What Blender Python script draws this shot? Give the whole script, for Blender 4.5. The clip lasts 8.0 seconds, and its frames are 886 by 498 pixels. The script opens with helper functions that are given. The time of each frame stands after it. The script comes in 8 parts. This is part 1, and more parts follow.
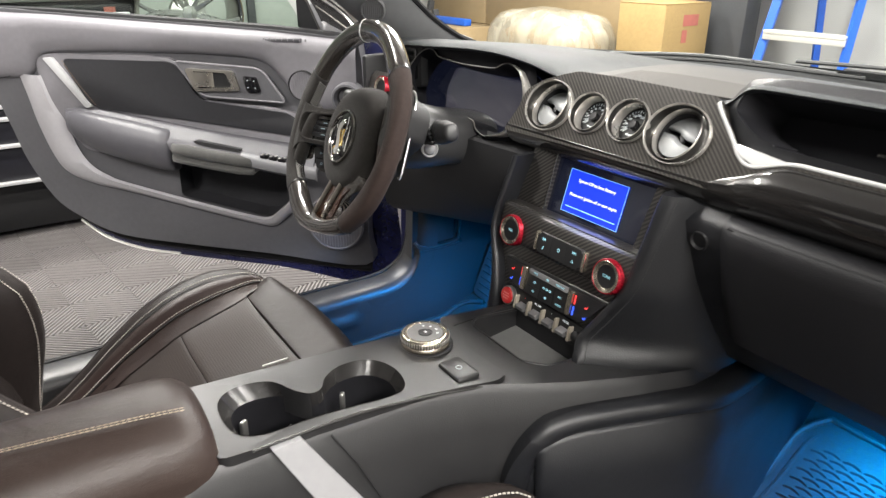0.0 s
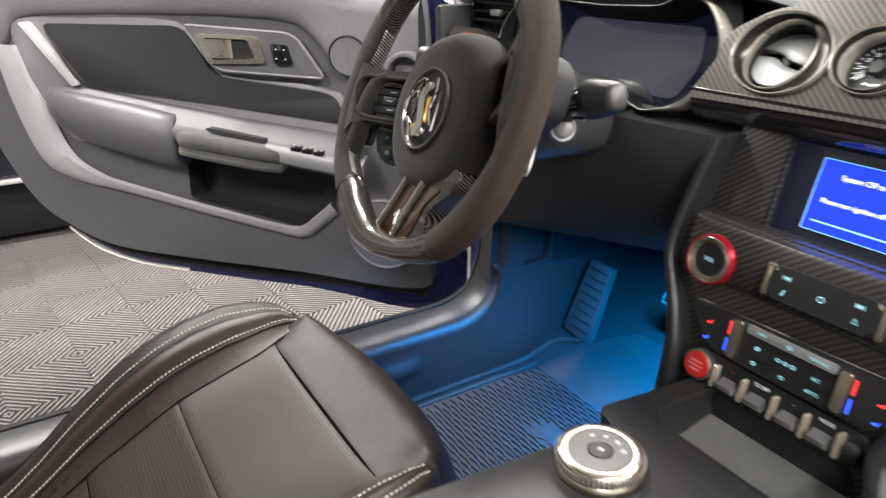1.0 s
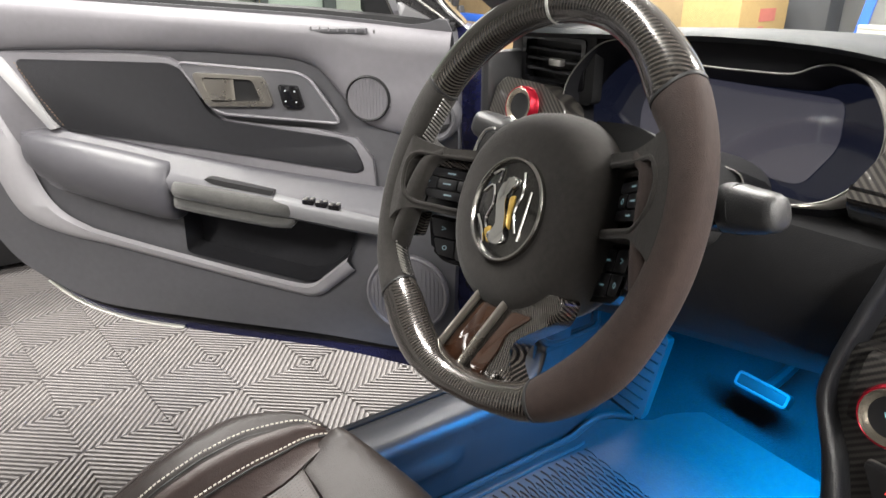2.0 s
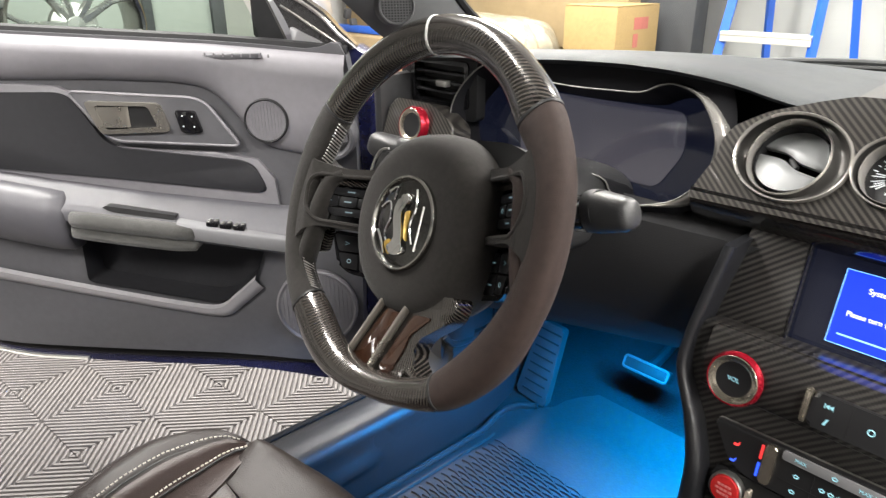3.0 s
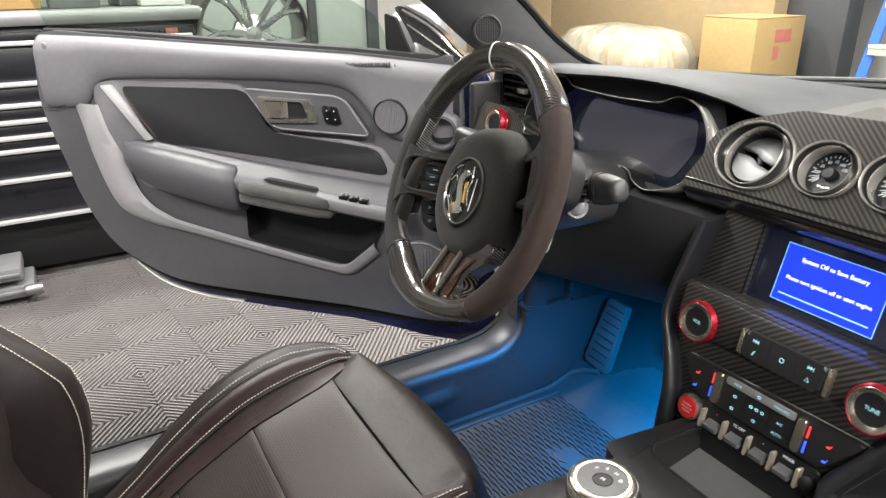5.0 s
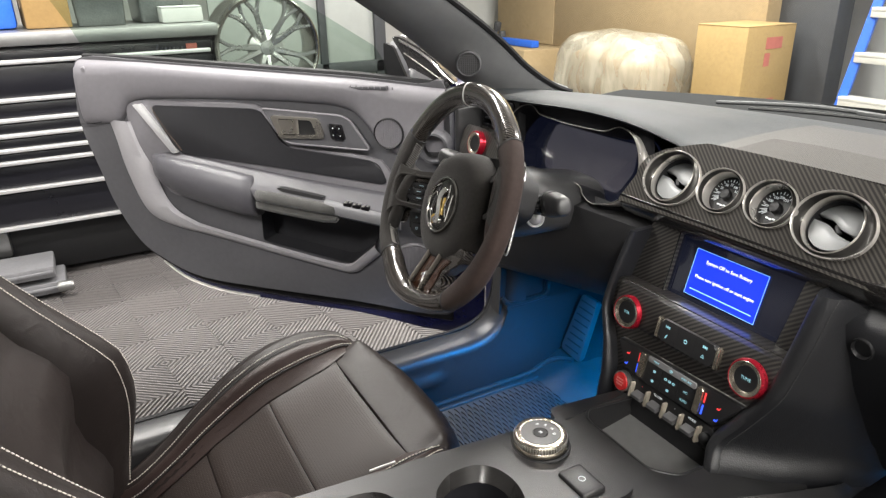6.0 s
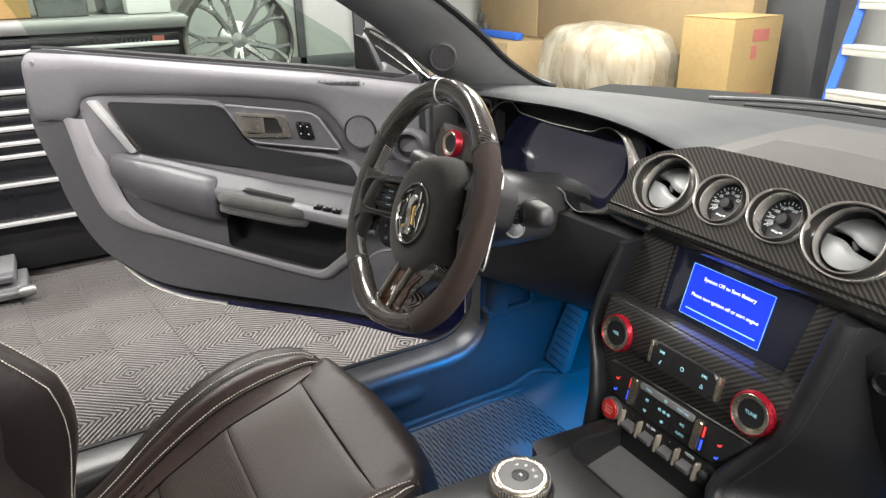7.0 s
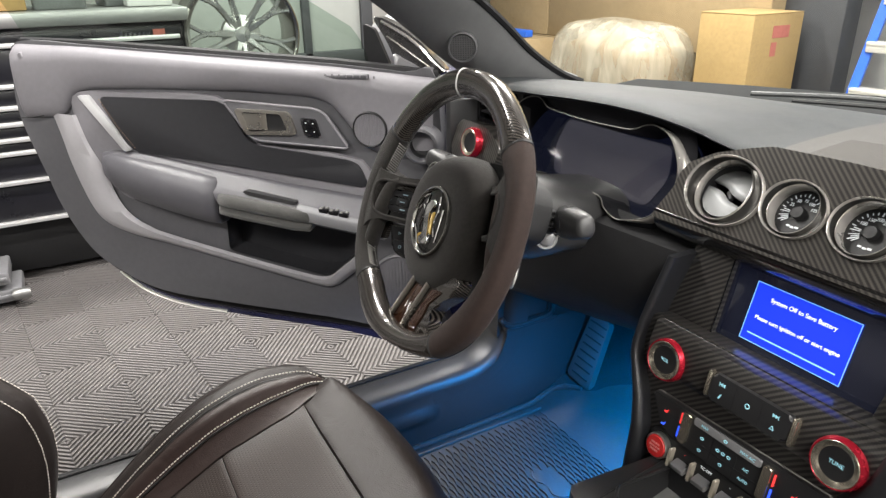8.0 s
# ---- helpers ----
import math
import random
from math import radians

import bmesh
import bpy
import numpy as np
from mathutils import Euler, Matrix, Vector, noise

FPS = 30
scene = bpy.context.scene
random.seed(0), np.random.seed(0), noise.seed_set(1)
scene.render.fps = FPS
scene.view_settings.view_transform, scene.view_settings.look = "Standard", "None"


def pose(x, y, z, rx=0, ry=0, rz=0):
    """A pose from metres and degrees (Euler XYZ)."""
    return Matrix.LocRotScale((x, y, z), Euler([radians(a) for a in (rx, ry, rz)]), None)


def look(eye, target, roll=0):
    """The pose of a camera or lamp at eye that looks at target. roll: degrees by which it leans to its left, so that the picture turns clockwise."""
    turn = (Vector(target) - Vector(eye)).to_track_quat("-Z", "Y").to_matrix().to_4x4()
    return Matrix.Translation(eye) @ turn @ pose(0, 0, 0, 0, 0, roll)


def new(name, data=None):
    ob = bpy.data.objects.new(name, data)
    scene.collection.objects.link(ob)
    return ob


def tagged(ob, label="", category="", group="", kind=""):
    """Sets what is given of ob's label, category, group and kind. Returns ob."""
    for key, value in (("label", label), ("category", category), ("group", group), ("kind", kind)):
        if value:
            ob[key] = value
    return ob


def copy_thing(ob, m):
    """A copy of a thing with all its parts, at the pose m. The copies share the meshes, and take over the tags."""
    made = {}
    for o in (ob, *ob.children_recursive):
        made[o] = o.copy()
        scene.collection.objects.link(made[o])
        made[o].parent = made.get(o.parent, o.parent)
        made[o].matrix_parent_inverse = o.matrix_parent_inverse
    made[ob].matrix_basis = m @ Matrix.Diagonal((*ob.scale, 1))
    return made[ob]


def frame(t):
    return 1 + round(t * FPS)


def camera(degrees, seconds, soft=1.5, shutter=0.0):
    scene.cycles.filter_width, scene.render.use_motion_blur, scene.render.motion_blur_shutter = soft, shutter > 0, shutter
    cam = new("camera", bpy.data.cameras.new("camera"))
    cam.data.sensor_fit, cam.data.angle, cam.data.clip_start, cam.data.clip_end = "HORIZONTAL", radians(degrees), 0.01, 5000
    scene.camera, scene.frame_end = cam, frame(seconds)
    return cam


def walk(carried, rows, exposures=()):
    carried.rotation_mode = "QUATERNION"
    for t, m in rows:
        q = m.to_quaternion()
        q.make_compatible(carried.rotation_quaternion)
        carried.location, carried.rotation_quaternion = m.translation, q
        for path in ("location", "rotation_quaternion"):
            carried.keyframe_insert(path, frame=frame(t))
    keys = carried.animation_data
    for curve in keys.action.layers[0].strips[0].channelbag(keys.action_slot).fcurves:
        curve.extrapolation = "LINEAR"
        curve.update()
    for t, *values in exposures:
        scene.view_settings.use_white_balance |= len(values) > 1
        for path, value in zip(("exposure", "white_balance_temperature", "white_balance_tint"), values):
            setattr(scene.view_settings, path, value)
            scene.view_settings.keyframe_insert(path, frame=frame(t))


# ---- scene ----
cam = camera(65.9, 8.0, soft=1.3, shutter=0.3)
PATH = [
    (0, (0.363, 0.339, 1.148), (-1.169, 1.356, 0.362), 0.1),
    (0.5, (0.165, 0.441, 1.056), (-1.383, 1.434, 0.269), -0.1),
    (1, (-0.037, 0.448, 1.016), (-1.602, 1.422, 0.241), 0.0),
    (1.2, (-0.103, 0.455, 1.01), (-1.677, 1.409, 0.226), -0.4),
    (2.3, (-0.256, 0.475, 1.085), (-1.751, 1.556, 0.313), -0.2),
    (2.5, (-0.241, 0.471, 1.087), (-1.699, 1.609, 0.325), -0.5),
    (3, (-0.197, 0.446, 1.093), (-1.576, 1.678, 0.332), -0.5),
    (3.5, (-0.132, 0.415, 1.084), (-1.497, 1.664, 0.325), -0.6),
    (4, (-0.07, 0.399, 1.077), (-1.579, 1.473, 0.323), -0.8),
    (4.5, (0.007, 0.389, 1.095), (-1.588, 1.335, 0.345), -0.9),
    (4.7, (0.021, 0.383, 1.103), (-1.583, 1.315, 0.357), -0.8),
    (5.8, (0.219, 0.338, 1.218), (-1.414, 1.217, 0.469), -1.1),
    (6, (0.238, 0.327, 1.214), (-1.391, 1.212, 0.464), -1.1),
    (6.5, (0.217, 0.347, 1.19), (-1.397, 1.253, 0.431), -1.0),
    (7, (0.156, 0.398, 1.202), (-1.446, 1.314, 0.433), -1.0),
    (7.5, (0.092, 0.431, 1.202), (-1.511, 1.344, 0.428), -1.0),
    (8, (0.05, 0.434, 1.175), (-1.559, 1.337, 0.403), -0.9),
]
walk(cam, [(t, look(eye, target, roll)) for t, eye, target, roll in PATH], [(0.0, 0.34), (0.5, 0.47), (1.0, 0.51), (2.5, 0.62), (3.5, 0.52), (4.5, 0.46), (6.0, 0.18), (7.0, 0.22), (8.0, 0.16)])
scene.view_settings.exposure = 0.0

# ---- world and lights: a closed garage with LED tubes under its ceiling ----
world = bpy.data.worlds.new("world")
world.use_nodes = True
world.node_tree.nodes["Background"].inputs[0].default_value = (0.75, 0.82, 0.9, 1)
world.node_tree.nodes["Background"].inputs[1].default_value = 0.05
scene.world = world

CEILING = 2.75
LED_WATTS = 84
LED_TUBES = [(-3.4, 1.2), (-2.0, 0.2), (-2.0, 2.6), (-0.3, 3.2), (1.35, 0.2), (1.35, 2.4), (-0.3, -1.6), (-3.4, 3.6), (2.6, 1.2), (2.6, -1.2)]
FOOT_BLUE = (0.0, 0.32, 1.0)


def area_lamp(name, m, sx, sy, watts, colour, spread=math.pi):
    d = bpy.data.lights.new(name, "AREA")
    d.spread = spread
    d.shape, d.size, d.size_y, d.energy, d.color = "RECTANGLE", sx, sy, watts, colour
    ob = new(name, d)
    ob.matrix_world = m
    return ob


for lx, ly in LED_TUBES:
    area_lamp("tube_lamp", pose(lx, ly, CEILING - 0.075), 0.22, 1.2, LED_WATTS, (0.985, 0.955, 0.915))
area_lamp("footwell_lamp", pose(-0.61, 1.22, 0.641, -6, 10, 0), 0.12, 0.02, 7.0, FOOT_BLUE, radians(130))
area_lamp("footwell_lamp", pose(0.06, 1.33, 0.535), 0.12, 0.02, 2.2, FOOT_BLUE, radians(130))


# ---- materials ----
def shader(name, colour, rough=0.5, metal=0.0, coat=0.0, vary=0.0, grain=0.0, grain_scale=400.0, big=6.0, emit=None, emit_strength=0.0, sheen=0.0, spec=0.5, rough_vary=0.0, wrinkle=0.0):
    m = bpy.data.materials.new(name)
    m.use_nodes = True
    nt = m.node_tree
    b = nt.nodes["Principled BSDF"]
    b.inputs["Base Color"].default_value = (*colour, 1)
    b.inputs["Roughness"].default_value = rough
    b.inputs["Metallic"].default_value = metal
    b.inputs["Coat Weight"].default_value = coat
    b.inputs["Coat Roughness"].default_value = 0.06
    b.inputs["Sheen Weight"].default_value = sheen
    b.inputs["Sheen Roughness"].default_value = 0.5
    b.inputs["Specular IOR Level"].default_value = spec
    if emit:
        b.inputs["Emission Color"].default_value = (*emit, 1)
        b.inputs["Emission Strength"].default_value = emit_strength
    tc = nt.nodes.new("ShaderNodeTexCoord")
    if vary or rough_vary:
        n1 = nt.nodes.new("ShaderNodeTexNoise")
        n1.inputs["Scale"].default_value = big
        n1.inputs["Detail"].default_value = 6
        n1.inputs["Roughness"].default_value = 0.65
        nt.links.new(tc.outputs["Object"], n1.inputs["Vector"])
    if vary:
        n2 = nt.nodes.new("ShaderNodeTexNoise")
        n2.inputs["Scale"].default_value = big * 14
        n2.inputs["Detail"].default_value = 3
        nt.links.new(tc.outputs["Object"], n2.inputs["Vector"])
        add = nt.nodes.new("ShaderNodeMath")
        add.operation = "ADD"
        nt.links.new(n1.outputs["Fac"], add.inputs[0])
        nt.links.new(n2.outputs["Fac"], add.inputs[1])
        mr = nt.nodes.new("ShaderNodeMapRange")
        mr.inputs["From Min"].default_value, mr.inputs["From Max"].default_value = 0.6, 1.4
        mr.inputs["To Min"].default_value, mr.inputs["To Max"].default_value = 1 - vary, 1 + vary
        nt.links.new(add.outputs[0], mr.inputs["Value"])
        mix = nt.nodes.new("ShaderNodeVectorMath")
        mix.operation = "SCALE"
        mix.inputs[0].default_value = colour
        nt.links.new(mr.outputs[0], mix.inputs["Scale"])
        nt.links.new(mix.outputs[0], b.inputs["Base Color"])
    if rough_vary:
        mr2 = nt.nodes.new("ShaderNodeMapRange")
        mr2.inputs["From Min"].default_value, mr2.inputs["From Max"].default_value = 0.3, 0.7
        mr2.inputs["To Min"].default_value, mr2.inputs["To Max"].default_value = max(0.02, rough - rough_vary), min(1, rough + rough_vary)
        nt.links.new(n1.outputs["Fac"], mr2.inputs["Value"])
        nt.links.new(mr2.outputs[0], b.inputs["Roughness"])
    if grain:
        v = nt.nodes.new("ShaderNodeTexVoronoi")
        v.inputs["Scale"].default_value = grain_scale
        nt.links.new(tc.outputs["Object"], v.inputs["Vector"])
        bump = nt.nodes.new("ShaderNodeBump")
        bump.inputs["Strength"].default_value = grain
        bump.inputs["Distance"].default_value = 0.0006
        nt.links.new(v.outputs["Distance"], bump.inputs["Height"])
        nt.links.new(bump.outputs[0], b.inputs["Normal"])
        if wrinkle:   # soft creases under the grain
            w = nt.nodes.new("ShaderNodeTexNoise")
            w.inputs["Scale"].default_value, w.inputs["Detail"].default_value, w.inputs["Distortion"].default_value = 14.0, 4, 1.2
            soft = nt.nodes.new("ShaderNodeBump")
            soft.inputs["Strength"].default_value, soft.inputs["Distance"].default_value = wrinkle, 0.006
            nt.links.new(tc.outputs["Object"], w.inputs["Vector"])
            nt.links.new(w.outputs["Fac"], soft.inputs["Height"])
            nt.links.new(soft.outputs[0], bump.inputs["Normal"])
    return m


def weave(name, light=(0.05, 0.047, 0.043), dark=(0.006, 0.006, 0.006), pitch=0.0062, axis=(1, 0.5, 1), rough=0.3, coat=1.0, polar=0.0):
    """Twill carbon cloth under clear lacquer: diagonal bands broken by the finer crossing threads."""
    m = bpy.data.materials.new(name)
    m.use_nodes = True
    nt = m.node_tree
    b = nt.nodes["Principled BSDF"]
    tc = nt.nodes.new("ShaderNodeTexCoord")
    where = tc.outputs["Object"]
    if polar:   # run the cloth round a ring of this radius
        sep, ang, flat, size, sm, com = [nt.nodes.new("ShaderNode" + k) for k in ("SeparateXYZ", "Math", "CombineXYZ", "VectorMath", "Math", "CombineXYZ")]
        nt.links.new(where, sep.inputs[0])
        ang.operation, size.operation, sm.operation = "ARCTAN2", "LENGTH", "SUBTRACT"
        nt.links.new(sep.outputs[1], ang.inputs[0])
        nt.links.new(sep.outputs[0], ang.inputs[1])
        nt.links.new(sep.outputs[0], flat.inputs[0])
        nt.links.new(sep.outputs[1], flat.inputs[1])
        nt.links.new(flat.outputs[0], size.inputs[0])
        nt.links.new(size.outputs["Value"], sm.inputs[0])
        nt.links.new(sep.outputs[2], sm.inputs[1])
        arc = nt.nodes.new("ShaderNodeMath")
        arc.operation = "MULTIPLY"
        arc.inputs[1].default_value = polar
        nt.links.new(ang.outputs[0], arc.inputs[0])
        nt.links.new(arc.outputs[0], com.inputs[0])
        nt.links.new(sm.outputs[0], com.inputs[1])
        where = com.outputs[0]

    def band(direction, step):
        dot = nt.nodes.new("ShaderNodeVectorMath")
        dot.operation = "DOT_PRODUCT"
        d = Vector(direction).normalized() * (2 * math.pi / step)
        dot.inputs[1].default_value = d
        nt.links.new(where, dot.inputs[0])
        s = nt.nodes.new("ShaderNodeMath")
        s.operation = "SINE"
        nt.links.new(dot.outputs["Value"], s.inputs[0])
        return s
    s1 = band(axis, pitch)
    s2 = band((axis[0], -axis[1], -axis[2]), pitch * 0.5)
    mul = nt.nodes.new("ShaderNodeMath")
    mul.operation = "MULTIPLY_ADD"
    mul.inputs[1].default_value = 0.22
    nt.links.new(s2.outputs[0], mul.inputs[0])
    nt.links.new(s1.outputs[0], mul.inputs[2])
    mr = nt.nodes.new("ShaderNodeMapRange")
    mr.interpolation_type = "SMOOTHSTEP"
    mr.inputs["From Min"].default_value, mr.inputs["From Max"].default_value = -0.7, 0.8
    nt.links.new(mul.outputs[0], mr.inputs["Value"])
    mix = nt.nodes.new("ShaderNodeMix")
    mix.data_type = "RGBA"
    mix.inputs[6].default_value, mix.inputs[7].default_value = (*dark, 1), (*light, 1)
    nt.links.new(mr.outputs[0], mix.inputs[0])
    nt.links.new(mix.outputs[2], b.inputs["Base Color"])
    b.inputs["Roughness"].default_value = rough
    b.inputs["Metallic"].default_value = 0.35
    b.inputs["Coat Weight"].default_value = coat
    b.inputs["Coat Roughness"].default_value = 0.04
    return m


def perforated(name, colour, rough, pitch, hole=0.3, plane=(1, 1, 0)):
    """Leather with rows of fine holes."""
    m = shader(name, colour, rough, spec=0.22)
    nt = m.node_tree
    b = nt.nodes["Principled BSDF"]
    tc = nt.nodes.new("ShaderNodeTexCoord")
    sc = nt.nodes.new("ShaderNodeVectorMath")
    sc.operation = "SCALE"
    sc.inputs["Scale"].default_value = 1 / pitch
    nt.links.new(tc.outputs["Object"], sc.inputs[0])
    fr = nt.nodes.new("ShaderNodeVectorMath")
    fr.operation = "FRACTION"
    nt.links.new(sc.outputs[0], fr.inputs[0])
    flat = nt.nodes.new("ShaderNodeVectorMath")
    flat.operation = "MULTIPLY"
    flat.inputs[1].default_value = plane
    nt.links.new(fr.outputs[0], flat.inputs[0])
    ds = nt.nodes.new("ShaderNodeVectorMath")
    ds.operation = "DISTANCE"
    ds.inputs[1].default_value = [0.5 * k for k in plane]
    nt.links.new(flat.outputs[0], ds.inputs[0])
    mr = nt.nodes.new("ShaderNodeMapRange")
    mr.inputs["From Min"].default_value, mr.inputs["From Max"].default_value = hole - 0.06, hole + 0.06
    nt.links.new(ds.outputs["Value"], mr.inputs["Value"])
    mix = nt.nodes.new("ShaderNodeMix")
    mix.data_type = "RGBA"
    mix.inputs[6].default_value, mix.inputs[7].default_value = (*[c * 0.2 for c in colour], 1), (*colour, 1)
    nt.links.new(mr.outputs[0], mix.inputs[0])
    nt.links.new(mix.outputs[2], b.inputs["Base Color"])
    bump = nt.nodes.new("ShaderNodeBump")
    bump.inputs["Strength"].default_value, bump.inputs["Distance"].default_value = 0.5, 0.0008
    nt.links.new(mr.outputs[0], bump.inputs["Height"])
    nt.links.new(bump.outputs[0], b.inputs["Normal"])
    return m


def glass(name, tint, rough=0.0, ior=1.45):
    m = bpy.data.materials.new(name)
    m.use_nodes = True
    b = m.node_tree.nodes["Principled BSDF"]
    b.inputs["Base Color"].default_value = (*tint, 1)
    b.inputs["Roughness"].default_value = rough
    b.inputs["Transmission Weight"].default_value = 1.0
    b.inputs["IOR"].default_value = ior
    return m


def film(name, tint, alpha):
    """A thin clear sheet: mostly see-through, with a gloss."""
    m = bpy.data.materials.new(name)
    m.use_nodes = True
    nt = m.node_tree
    out = nt.nodes["Material Output"]
    nt.nodes.remove(nt.nodes["Principled BSDF"])
    tr, gl, mx = nt.nodes.new("ShaderNodeBsdfTransparent"), nt.nodes.new("ShaderNodeBsdfGlossy"), nt.nodes.new("ShaderNodeMixShader")
    tr.inputs[0].default_value = (*tint, 1)
    gl.inputs["Roughness"].default_value = 0.02
    mx.inputs[0].default_value = alpha
    nt.links.new(tr.outputs[0], mx.inputs[1])
    nt.links.new(gl.outputs[0], mx.inputs[2])
    nt.links.new(mx.outputs[0], out.inputs[0])
    return m


LEATHER = shader("black leather", (0.0180, 0.0140, 0.0130), 0.44, spec=0.24, wrinkle=0.35, vary=0.12, grain=0.35, grain_scale=700, rough_vary=0.06)
# The red tint stands for reflected light on the bolsters' inner faces.
LEATHER_SHEEN = shader("leather with a reddish sheen in its colour", (0.028, 0.0180, 0.0160), 0.40, spec=0.32, wrinkle=0.3, vary=0.15, grain=0.35, grain_scale=700, rough_vary=0.06)
LEATHER_ARM = shader("soft armrest leather", (0.033, 0.0232, 0.0200), 0.40, spec=0.32, wrinkle=0.3, vary=0.14, grain=0.35, grain_scale=700, rough_vary=0.07)
SATIN_CHARCOAL = shader("satin charcoal rim", (0.020, 0.019, 0.0185), 0.25, vary=0.06, rough_vary=0.05)
SEAT_PERF = perforated("perforated leather", (0.0275, 0.0210, 0.0185), 0.40, 0.0042, 0.16)
STITCH_DARK = shader("charcoal thread", (0.045, 0.045, 0.046), 0.7)
PAD = shader("dash leather", (0.030, 0.034, 0.036), 0.6, spec=0.28, vary=0.1, grain=0.4, grain_scale=800, rough_vary=0.05)
MESH_PAD = perforated("speaker mesh", (0.064, 0.061, 0.056), 0.7, 0.0036, 0.26)
PANEL_WARM = shader("warm grey dash panel", (0.052, 0.050, 0.047), 0.6, spec=0.3, vary=0.1, grain=0.35, grain_scale=800)
SUEDE = shader("black suede", (0.0210, 0.0188, 0.0170), 0.9, vary=0.3, grain=0.5, grain_scale=1500, big=14, sheen=0.09, spec=0.25)
FLANK = shader("near-black padding", (0.0115, 0.0120, 0.0140), 0.38, spec=0.50, wrinkle=0.15, vary=0.1, grain=0.35, grain_scale=700)
PILLAR = shader("dark grey pillar trim", (0.115, 0.117, 0.120), 0.5, vary=0.08, grain=0.4, grain_scale=900)
TRIM_METAL = shader("warm satin trim", (0.58, 0.52, 0.43), 0.26, metal=0.5, vary=0.05)
CARBON = weave("carbon fibre", light=(0.085, 0.079, 0.070), dark=(0.024, 0.022, 0.021), pitch=0.0048)
CARBON_WHEEL = weave("carbon fibre wheel", axis=(1, 0.45, 0.0), pitch=0.0036, light=(0.085, 0.074, 0.066), dark=(0.006, 0.0055, 0.005), rough=0.22, polar=0.176)
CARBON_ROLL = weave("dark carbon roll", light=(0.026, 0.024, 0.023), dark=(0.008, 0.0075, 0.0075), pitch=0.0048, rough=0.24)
CARBON_STACK = weave("carbon fibre stack", axis=(-0.8, 0.2, 1), pitch=0.0052, light=(0.060, 0.056, 0.051), dark=(0.014, 0.013, 0.013))
CARBON_STACK.node_tree.nodes["Principled BSDF"].inputs["Coat Roughness"].default_value = 0.2
DOOR_SKIN = shader("grey door vinyl", (0.195, 0.188, 0.204), 0.43, vary=0.07, grain=0.3, grain_scale=900, rough_vary=0.05)
# Door vinyl again, its colour darkened to offset overhead light on the arm.
ARM_VINYL_DIM = shader("grey arm vinyl dimmed in its colour", (0.092, 0.090, 0.101), 0.38, vary=0.08, grain=0.3, grain_scale=900, rough_vary=0.05)
DOOR_DARK = shader("dark door plastic", (0.096, 0.095, 0.103), 0.5, vary=0.1, grain=0.4, grain_scale=700)
DOOR_BAND = shader("light door band", (0.42, 0.41, 0.43), 0.45, vary=0.05, grain=0.2, grain_scale=900)
PLASTIC = shader("black grained plastic", (0.018, 0.018, 0.0195), 0.45, spec=0.35, vary=0.12, grain=0.45, grain_scale=650)
# Pale grey puts the light reflected by the key row into its colour.
KEY_SHEEN = shader("keys with sheen in their colour", (0.20, 0.20, 0.205), 0.35, vary=0.1)
SHROUD = shader("charcoal shroud plastic", (0.036, 0.036, 0.037), 0.38, vary=0.08, grain=0.3, grain_scale=900)
KICK = shader("charcoal kick plastic", (0.030, 0.030, 0.031), 0.36, vary=0.08, grain=0.3, grain_scale=800)
CONSOLE_SKIN = shader("charcoal soft plastic", (0.0185, 0.0184, 0.0192), 0.37, spec=0.5, vary=0.08, grain=0.25, grain_scale=800, rough_vary=0.06)
COLUMN_BLACK = shader("black column plastic", (0.018, 0.018, 0.019), 0.55, spec=0.3, vary=0.12, grain=0.4, grain_scale=900)
RUBBER_DARK = shader("black ribbed rubber", (0.012, 0.012, 0.012), 0.6)
# Black suede whose brown reflected tint is put into the base colour.
SUEDE_TINTED = shader("suede with a brown reflection in its colour", (0.0285, 0.0175, 0.0145), 0.75, vary=0.32, grain=0.5, grain_scale=1500, big=11, sheen=0.04, spec=0.3)
BADGE_DARK = shader("dark badge mirror", (0.09, 0.088, 0.085), 0.10, metal=0.9, vary=0.4, big=40)
GOLD = shader("gold enamel", (0.50, 0.33, 0.07), 0.35, metal=0.6)
# Orange-brown is a reflection in dark gloss, put into the colour.
BROWN_REFLECT = shader("dark gloss with an orange-brown reflection in its colour", (0.032, 0.0135, 0.007), 0.12, coat=0.8, vary=0.5, big=40)
# Pale base colour carries the bright reflection of the polished trim.
TRIM_BRIGHT = shader("polished trim with its reflection in the colour", (0.72, 0.72, 0.71), 0.25, metal=0.35)
WARM_CHROME = shader("warm chrome", (0.50, 0.45, 0.37), 0.22, metal=0.9)
KNOB_BLACK = shader("satin knob cap", (0.012, 0.012, 0.013), 0.3)
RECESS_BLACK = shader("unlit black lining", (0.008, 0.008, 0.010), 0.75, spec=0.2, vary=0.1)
GLOVE_SKIN = shader("charcoal glove box vinyl", (0.013, 0.013, 0.0150), 0.5, vary=0.08, grain=0.3, grain_scale=900)
PLATE_GREY = shader("grey satin plate", (0.15, 0.15, 0.157), 0.4, metal=0.2, vary=0.05)
PEWTER = shader("warm pewter", (0.46, 0.43, 0.38), 0.28, metal=0.85, rough_vary=0.06)
GLOSS_BLACK = shader("gloss black", (0.008, 0.008, 0.009), 0.08, coat=0.5)
BLACK = shader("deep black plastic", (0.01, 0.01, 0.011), 0.55, vary=0.15)
RUBBER = shader("black rubber", (0.026, 0.026, 0.027), 0.6, vary=0.2, grain=0.3, grain_scale=300)
